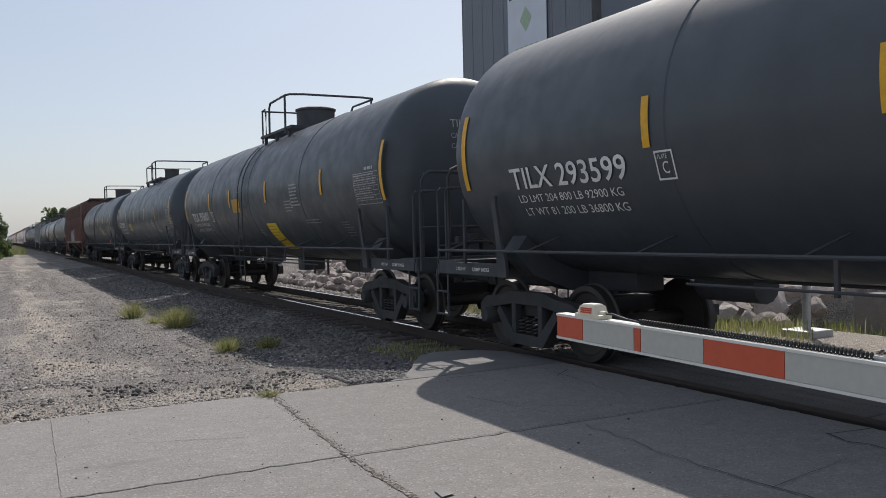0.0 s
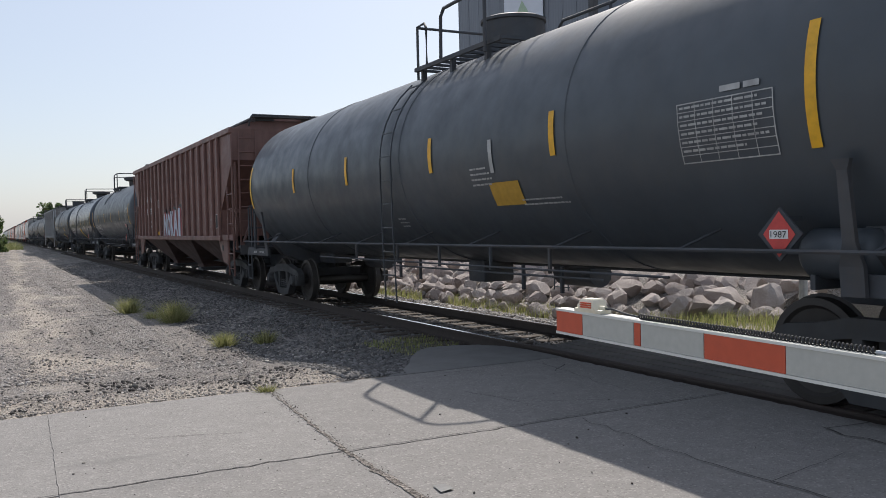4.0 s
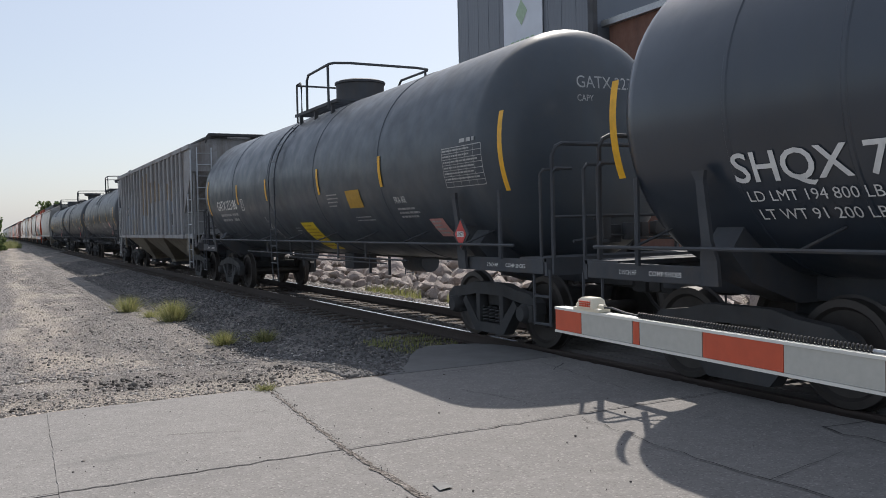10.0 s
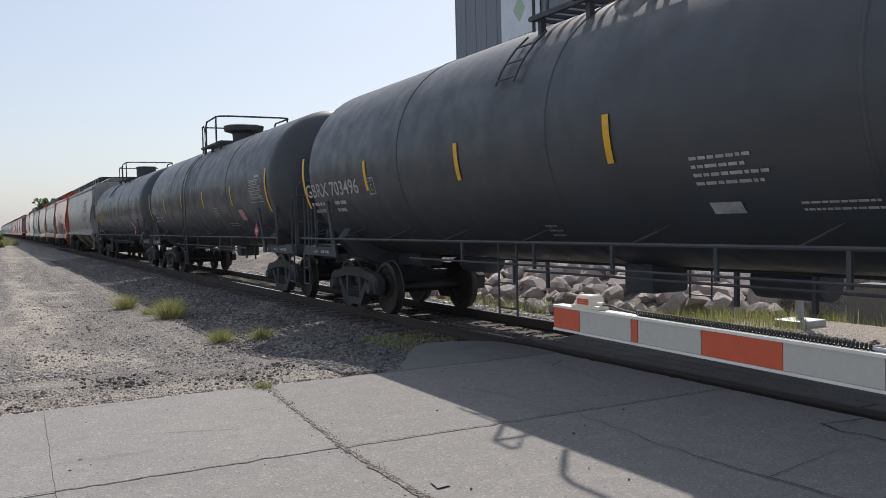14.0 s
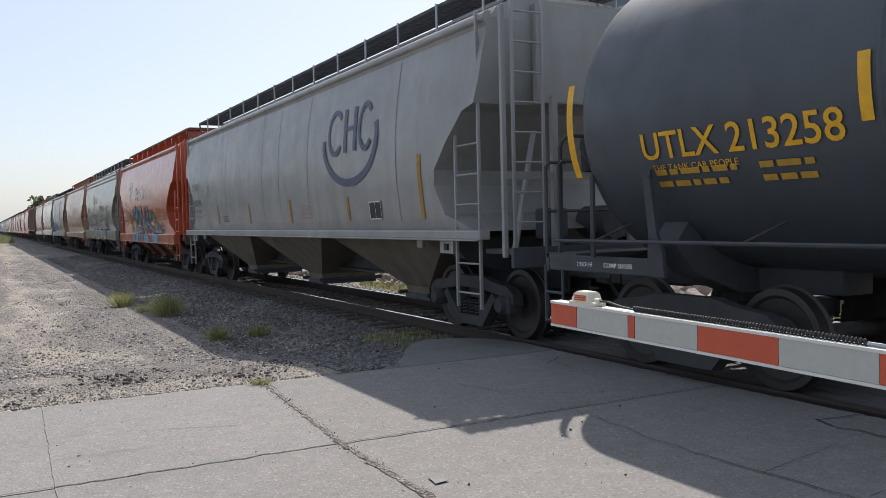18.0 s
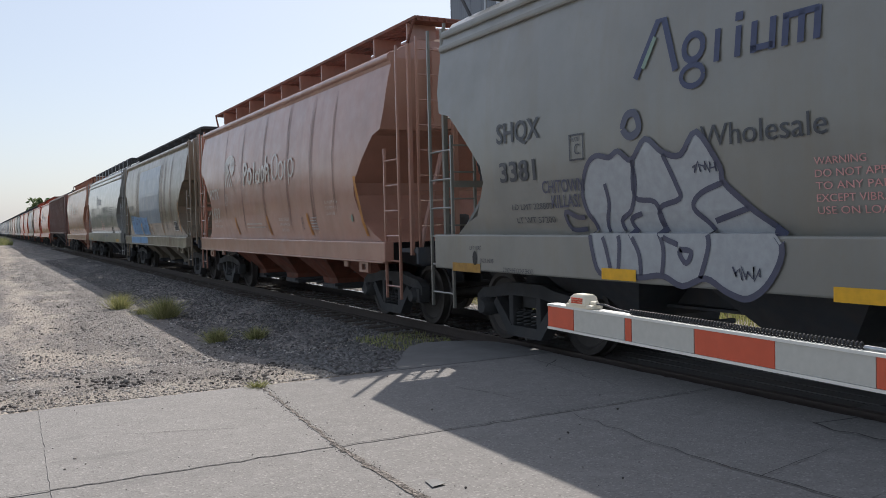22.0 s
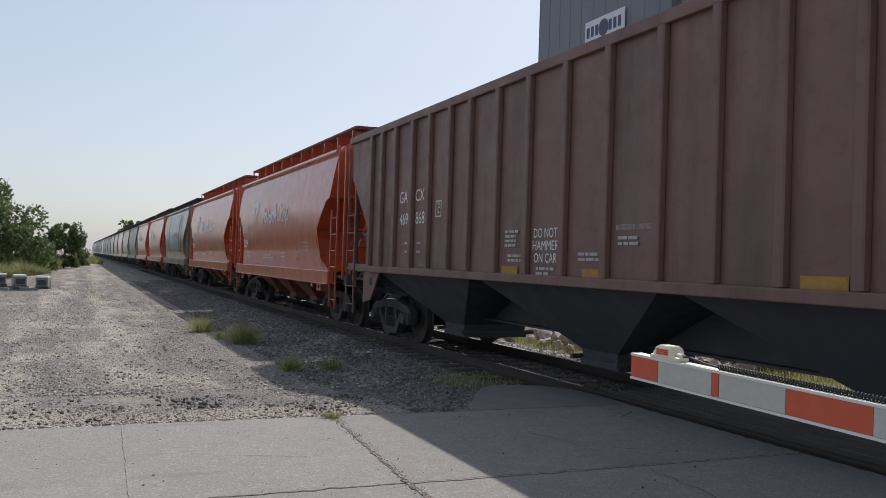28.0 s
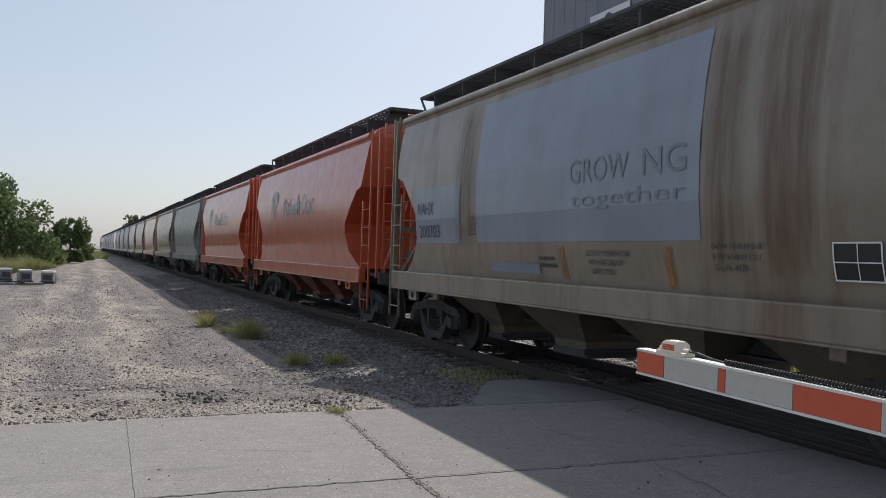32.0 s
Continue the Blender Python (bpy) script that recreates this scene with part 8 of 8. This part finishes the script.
def mill():
    b1 = thing("feed_mill", "tall grey metal-clad feed mill with a white banner", "building", (22.3, 0, -0.3))
    G().box(7.0, 34.4, 8.5, 14.0, 11.4, 17.0, 0.03).part("tower_wall", M_SIDING, b1)
    G().box(7.0, 34.4, 17.15, 14.4, 11.8, 0.3).part("roof", M_STEEL, b1)
    for k in range(12):
        G().box(-0.005, 28.75 + 11.3 * k / 11, 8.5, 0.016, 0.06, 17.0).part("cladding_seam", M_SIDING, b1)
    G().box(-0.05, 28.55, 8.5, 0.25, 0.35, 17.0, 0.02).part("downpipe", M_FRAME, b1)
    ban = G().box(-0.08, 33.75, 10.6, 0.03, 3.25, 6.2).part("banner", M_BANNER, b1)
    # banner print as plain shapes
    def flat(name, y, z, w, h, mat):
        G().box(-0.105, y, z, 0.01, w, h).part(name, mat, ban)
    for k in range(8):
        if k not in (3, 4):
            flat("banner_block", 35.1 - 0.37 * k, 13.15, 0.24, 0.5, M_NAVY)
    G().turned([(-0.112, 0.40), (-0.10, 0.40)], "x", 20, (0, 33.8, 13.15)).part("banner_disc", M_NAVY, ban)
    G().add([(-0.11, 33.8, 12.35), (-0.11, 34.3, 11.75), (-0.11, 33.8, 11.15), (-0.11, 33.3, 11.75)], [(0, 1, 2, 3)]).part("banner_leaf", M_BGREEN, ban)
    for k in range(5):
        flat("banner_word", 34.6 - 0.42 * k, 10.3, 0.28, 0.42, M_BGREEN)
    b2 = thing("brown_warehouse", "rust-brown mill annex beside the grey tower", "building", (22.9, 0, -0.3))
    G().box(6.0, 20.0, 5.0, 12.0, 16.6, 10.0, 0.03).part("wall", M_BRICKW, b2)
    G().box(6.0, 20.0, 10.1, 12.5, 17.0, 0.25).part("roof", M_STEEL, b2)
    for k in range(4):
        w = G().box(-0.03, 14.5 + 3.6 * k, 4.2, 0.08, 1.3, 1.5, 0.01).part("window_frame", M_FRAME, b2)
        G().box(-0.05, 14.5 + 3.6 * k, 4.2, 0.06, 1.1, 1.3).part("pane", M_BLACK, w)


mill()


# ---------------------------------------------------------------- rocks beyond the track
def boulder_mesh(seed):
    rng = random.Random(seed)
    bm = bmesh.new()
    bmesh.ops.create_icosphere(bm, subdivisions=2, radius=1.0)
    off = Vector((rng.uniform(0, 50), rng.uniform(0, 50), 0))
    planes = [(Vector((rng.uniform(-1, 1), rng.uniform(-1, 1), rng.uniform(-0.6, 1))).normalized(), rng.uniform(0.5, 0.8)) for _ in range(12)]
    for v in bm.verts:
        p = v.co.copy()
        for n, d in planes:
            e = p.dot(n) - d
            if e > 0:
                p -= n * e * 0.99
        v.co = p * (1 + 0.10 * noise.noise(p * 2.5 + off))
    me = bpy.data.meshes.new("boulder")
    bm.to_mesh(me)
    bm.free()
    me.materials.append(M_BOULDER)
    return me


BOULDERS = [boulder_mesh(k) for k in range(7)]
rng = random.Random(11)
count = 0
for row, (x0, z0, smin, smax) in enumerate(((10.1, -0.12, 0.12, 0.24), (10.5, 0.0, 0.16, 0.32), (11.0, 0.14, 0.18, 0.36), (11.5, 0.3, 0.2, 0.4), (12.1, 0.46, 0.22, 0.44))):
    y = 11.5 if row < 2 else 9.0
    while y < 33:
        s = rng.uniform(smin, smax)
        y += s * rng.uniform(1.0, 2.2)
        ob = new("boulder", BOULDERS[rng.randrange(7)])
        ob.location = (x0 + rng.uniform(-0.25, 0.25), y, z0 + s * 0.15 - 0.1)
        ob.rotation_euler = (rng.uniform(-0.4, 0.4), rng.uniform(-0.4, 0.4), rng.uniform(0, 6.28))
        ob.scale = (s * rng.uniform(0.8, 1.2), s * rng.uniform(0.85, 1.15), s * rng.uniform(0.65, 0.9))
        tagged(ob, "pale angular riprap boulder beside the track", "boulder", "riprap boulders")
        count += 1
bank = G()
bank.prism([(9.9, -0.3), (10.7, -0.12), (12.2, 0.42), (14.0, 0.5), (20.0, 0.5), (20.0, -0.4)], "y", 10.0, 60.0)
tagged(bank.part("rock_bank", M_GRAVEL, None), "earth bank under the riprap boulders", "ground", kind="structure")
for k, y in enumerate((6.2, 7.4, 8.6, 4.6)):
    blk = thing("concrete_block", "pale concrete block standing beyond the track", "concrete block", (12.2 + 0.2 * (k % 2), y, -0.22), "concrete blocks")
    G().box(0, 0, 0.35, 0.6, 0.7 + 0.3 * (k % 2), 0.7, 0.03).part("block", M_CONC, blk)


# ---------------------------------------------------------------- plants
def grass_mat(name, dark, light, dry):
    m, nt, b = mat_nodes(name)
    geo = nt.nodes.new("ShaderNodeNewGeometry")
    c = ramp(nt, geo.outputs["Random Per Island"], [(0.0, dark), (0.6, light), (1.0, dry)])
    nt.links.new(c, b.inputs["Base Color"])
    b.inputs["Roughness"].default_value = 0.7
    b.inputs["Subsurface Weight"].default_value = 0.0
    tr = nt.nodes.new("ShaderNodeBsdfTranslucent")
    nt.links.new(c, tr.inputs["Color"])
    mx = nt.nodes.new("ShaderNodeMixShader")
    mx.inputs[0].default_value = 0.4
    out = nt.nodes["Material Output"]
    nt.links.new(b.outputs[0], mx.inputs[1])
    nt.links.new(tr.outputs[0], mx.inputs[2])
    nt.links.new(mx.outputs[0], out.inputs["Surface"])
    return m


M_WEED = grass_mat("weed_leaf", (0.17, 0.185, 0.07), (0.30, 0.30, 0.125), (0.44, 0.41, 0.21))
M_GRASS = grass_mat("tall_grass", (0.16, 0.19, 0.06), (0.30, 0.31, 0.11), (0.46, 0.42, 0.21))
M_LEAF = grass_mat("tree_leaf", (0.05, 0.088, 0.028), (0.105, 0.15, 0.055), (0.18, 0.22, 0.09))
M_BARK = plain("bark", (0.10, 0.075, 0.055), 0.9)


def blades(spots, h0, h1, w, seed, lean=0.5):
    """Grass blades as bent two-quad strips."""
    rng = np.random.default_rng(seed)
    n = len(spots)
    h = rng.uniform(h0, h1, n)
    a = rng.uniform(0, 2 * np.pi, n)
    d = np.stack([np.cos(a), np.sin(a), np.zeros(n)], 1)
    side = np.stack([-np.sin(a), np.cos(a), np.zeros(n)], 1) * (w * rng.uniform(0.6, 1.3, n))[:, None]
    ln = (rng.uniform(0.1, lean, n) * h)[:, None]
    up = np.array([0, 0, 1.0])
    p0 = spots
    p1 = spots + d * ln * 0.35 + up * (h * 0.6)[:, None]
    p2 = spots + d * ln + up * h[:, None]
    v = np.stack([p0 - side, p0 + side, p1 - side * 0.8, p1 + side * 0.8, p2], 1)
    return v


def blade_object(name, v, mat):
    n = len(v)
    fs = []
    for i in range(n):
        o = 5 * i
        fs += [(o, o + 1, o + 3, o + 2), (o + 2, o + 3, o + 4)]
    me = bpy.data.meshes.new(name)
    me.from_pydata(v.reshape(-1, 3).tolist(), [], fs)
    me.materials.append(mat)
    return new(name, me)


def weed(x, y, r, h, n, seed, label):
    """A rounded tuft: fine stems that fan out from the root."""
    rng = np.random.default_rng(seed)
    q = rng.normal(0, r * 0.22, (n, 2))
    z = np.array([ground_z(x + a, y + b2) if y > 8.6 else 0 for a, b2 in q]) - 0.01
    v = blades(np.stack([x + q[:, 0], y + q[:, 1], z], 1), h * 0.35, h, 0.0045, seed, 0.1)
    # fan: tips lean out from the middle
    out = q / (r * 0.45)
    d = np.linalg.norm(out, axis=1)
    fan = np.stack([out[:, 0], out[:, 1], np.zeros(n)], 1) * (r * rng.uniform(0.5, 1.1, n))[:, None]
    v[:, 2:4] += (fan * 0.45)[:, None]
    v[:, 4] += fan + rng.normal(0, 0.03, (n, 3)) * np.array([1, 1, 0])
    v[:, 2:, 2] -= ((v[:, 2:, 2] - z[:, None]) * (0.35 * np.clip(d, 0, 1.6) ** 2 / 2.5)[:, None])
    ob = blade_object("weed", v, M_WEED)
    tagged(ob, label, "weed", "weeds on the gravel")
    return ob


for k, (x, y, r, h, n) in enumerate(((2.84, 21.8, 0.40, 0.48, 520), (3.08, 20.0, 0.30, 0.20, 300), (3.34, 18.8, 0.44, 0.56, 850), (3.34, 14.3, 0.27, 0.30, 420), (3.96, 14.1, 0.26, 0.28, 360), (2.36, 8.42, 0.12, 0.10, 150))):
    weed(x, y, r, h, n, k + 3, "small yellow-green weed clump growing in gravel" if k < 5 else "tiny green tuft in the road crack")


def field(name, label, n, x0, x1, y0, y1, h0, h1, w, seed, z=None, clump=0.5):
    rng = np.random.default_rng(seed)
    x = rng.uniform(x0, x1, n)
    y = rng.uniform(y0, y1, n)
    keep = np.array([noise.noise((a * clump, b2 * clump * 0.6, seed)) > -0.1 for a, b2 in zip(x, y)])
    x, y = x[keep], y[keep]
    zz = np.array([ground_z(a, b2) for a, b2 in zip(x, y)]) if z is None else np.full(len(x), z)
    ob = blade_object(name, blades(np.stack([x, y, zz - 0.02], 1), h0, h1, w, seed), M_GRASS)
    tagged(ob, label, "grass", kind="stuff")


field("grass_beyond_track", "dry yellow-green grass beyond the track", 26000, 9.5, 12.8, 2.0, 24, 0.06, 0.30, 0.005, 21, clump=0.8)
field("weeds_beside_rail", "dark low weeds between the road tongue and the rail", 1500, 4.9, 6.02, 10.0, 12.2, 0.03, 0.12, 0.006, 31, clump=1.6)
field("grass_left_lot", "patchy brown weeds on the gravel lot", 1500, -30, -4.5, 34, 56, 0.1, 0.35, 0.012, 24, clump=0.3)


def meadow():
    """Tall uneven grass that bounds the end of the gravel lot."""
    rng = np.random.default_rng(22)
    n = 60000
    y = 57 + 90 * rng.uniform(0, 1, n) ** 1.6
    edge = np.interp(y, [57, 75, 95, 150], [-4.4, -1.9, -1.5, -1.9])
    x = edge - 22 * rng.uniform(0, 1, n) ** 2.2
    back = rng.uniform(0, 1, n) < 0.12
    x = np.where(back, rng.uniform(-3.0, 3.6, n), x)
    y = np.where(back, rng.uniform(132, 175, n), y)
    tall = np.array([0.55 + 0.9 * max(-0.4, noise.noise((a * 0.33, b2 * 0.16, 4))) + 0.25 * noise.noise((a * 1.1, b2 * 0.5, 9)) for a, b2 in zip(x, y)])
    keep = tall > 0.25
    x, y, tall = x[keep], y[keep], tall[keep]
    z = np.array([ground_z(a, b2) for a, b2 in zip(x, y)]) - 0.03
    v = blades(np.stack([x, y, z], 1), 0.6, 1.5, 0.016, 22, 0.8)
    v[:, :, 2] = z[:, None] + (v[:, :, 2] - z[:, None]) * tall[:, None]
    tagged(blade_object("meadow_grass", v, M_MEADOW), "tall olive grass and weeds at the end of the lot", "grass", kind="stuff")


M_MEADOW = grass_mat("meadow_blade", (0.11, 0.135, 0.045), (0.20, 0.22, 0.08), (0.36, 0.33, 0.16))
meadow()


def tree(x, y, h, spread, seed, leaf=0.16, n=5200, label="bushy green tree at the edge of the lot"):
    rng = np.random.default_rng(seed)
    base = thing("tree", label, "tree", (x, y, -0.3), "trees along the line")
    g = G()
    limbs = []
    g.tube([(0, 0, 0), (0.05, 0, h * 0.25), (0.1, 0.05, h * 0.5)], 0.16 * h / 7, 8)
    for k in range(9):
        a = rng.uniform(0, 6.28)
        z0 = h * rng.uniform(0.1, 0.45)
        e = Vector((math.cos(a) * spread * rng.uniform(0.5, 0.95), math.sin(a) * spread * rng.uniform(0.5, 0.95), h * rng.uniform(0.45, 0.92)))
        mid = Vector((e.x * 0.45, e.y * 0.45, (z0 + e.z) / 2 + 0.05 * h))
        g.tube([(0, 0, z0), tuple(mid), tuple(e)], 0.05 * h / 7, 5)
        limbs += [e, mid * 0.6 + e * 0.4]
    g.part("trunk", M_BARK, base, smooth=60)
    c = []
    for e in limbs:
        c.append((e, spread * rng.uniform(0.24, 0.42)))
    for k in range(30):
        a = rng.uniform(0, 6.28)
        zf = rng.uniform(0.06, 0.95)
        q = spread * math.sqrt(rng.uniform(0.2, 1.0)) * (1 - 0.62 * zf ** 1.8)
        c.append((Vector((math.cos(a) * q, math.sin(a) * q, h * zf)), spread * rng.uniform(0.14, 0.30)))
    for k in range(16):
        a = rng.uniform(0, 6.28)
        q = spread * rng.uniform(0.45, 0.95)
        c.append((Vector((math.cos(a) * q, math.sin(a) * q, h * rng.uniform(0.03, 0.22))), spread * rng.uniform(0.16, 0.28)))
    vs, fs = [], []
    per = n // len(c)
    for e, r in c:
        d = rng.normal(0, 1, (per, 3))
        d /= np.linalg.norm(d, axis=1)[:, None]
        p = np.array(e) + d * (r * rng.uniform(0.35, 1.08, per) ** 0.6)[:, None]
        p[:, 2] = np.maximum(p[:, 2], 0.2)
        u = rng.normal(0, 1, (per, 3))
        u /= np.linalg.norm(u, axis=1)[:, None]
        w = np.cross(u, rng.normal(0, 1, (per, 3)))
        w /= np.linalg.norm(w, axis=1)[:, None]
        s = (leaf * rng.uniform(0.6, 1.4, per))[:, None]
        for a, b2, c2 in zip(p, u * s, w * s * 0.55):
            o = len(vs)
            vs += [tuple(a - b2), tuple(a + c2), tuple(a + b2), tuple(a - c2)]
            fs.append((o, o + 1, o + 2, o + 3))
    me = bpy.data.meshes.new("crown")
    me.from_pydata(vs, [], fs)
    me.materials.append(M_LEAF)
    child("crown", me, base)
    return base


tree(-6.2, 78, 6.8, 4.1, 1, 0.15, 17000)
tree(-13.5, 74, 6.8, 4.2, 3, 0.18, 9000)
tree(-1.2, 96, 4.7, 1.9, 4, 0.15, 6000)
tree(0.1, 112, 3.6, 1.5, 5, 0.15, 3000)
tree(-3.4, 84, 2.9, 1.7, 2, 0.13, 3500, "low green bush between the trees")
tree(17.0, 290, 11.8, 4.5, 7, 0.5, 3500, "distant round tree beyond the train")
tree(22.5, 310, 10.5, 3.5, 8, 0.5, 2500, "distant round tree beyond the train")


# ---------------------------------------------------------------- things at the end of the lot
M_UNIT = plain("unit_grey", (0.20, 0.21, 0.22), 0.6)
M_UNITD = plain("unit_dark", (0.05, 0.05, 0.055), 0.6)


def metal_unit(x, y, w, h, rz):
    u = thing("metal_cabinet", "grey metal equipment cabinet with a white lid on a pallet", "cabinet", (x, y, -0.30), "cabinets on the lot")
    u.rotation_euler = (0, 0, radians(rz))
    G().box(0, 0, 0.06, w * 1.15, 0.9, 0.10, 0.01).part("pallet", M_TIE, u)
    G().box(0, 0, 0.11 + h / 2, w, 0.75, h, 0.03).part("body", M_UNIT, u)
    G().box(0, 0, 0.13 + h, w * 1.04, 0.8, 0.09, 0.02).part("lid", M_WHITE, u)
    G().box(0, -0.385, 0.11 + h * 0.45, w * 0.7, 0.02, h * 0.55, 0.005).part("grille", M_UNITD, u)
    for s in (-1, 1):
        G().tube([(s * w * 0.58, 0.3, 0.1), (s * w * 0.58, 0.3, h * 0.9)], 0.03, 6).part("side_pipe", M_STEEL, u)


metal_unit(-2.55, 46.6, 0.55, 0.46, 8)
metal_unit(-1.5, 45.8, 0.55, 0.44, -5)
metal_unit(-3.6, 48.5, 0.55, 0.46, 15)
pile = thing("scrap_pile", "low dark pile of scrap beams on the lot", "scrap", (-3.05, 43.4, -0.30))
for k in range(5):
    b2 = G().box(0, 0, 0, 0.14, 1.6 + 0.3 * (k % 3), 0.12, 0.01).part("beam", M_TIE if k % 2 else M_UNIT, pile)
    b2.matrix_basis = pose(-0.5 + 0.25 * k, 0.1 * (k % 2), 0.07 + 0.06 * (k % 2), 0, 0, 70 + 9 * k)


# ---------------------------------------------------------------- what moves
def motions():
    times = [0.0, 0.1, 0.3, 1.0, 4.0, 8.0, 12.0, 16.0, 20.0, 24.0, 28.0, 31.0, 31.7, 31.9, 32.0]
    for car, s in TRAIN:
        walk(car, [(t, pose(TRACK_X, s - SPEED * t, RAIL_Z)) for t in times])
    # every wheelset turns alike, so the two axle places share their keys
    for side, sets in AXLES.items():
        turn = SPEED / 0.455
        walk(sets[0], [(k / 30, pose(0, side * 0.889, 0.455) @ Matrix.Rotation(turn * k / 30, 4, "X")) for k in range(0, 961)])
        first = sets[0].animation_data
        for w in sets[1:]:
            w.rotation_mode = "QUATERNION"
            w.animation_data_create()
            w.animation_data.action = first.action
            w.animation_data.action_slot = first.action_slot


motions()
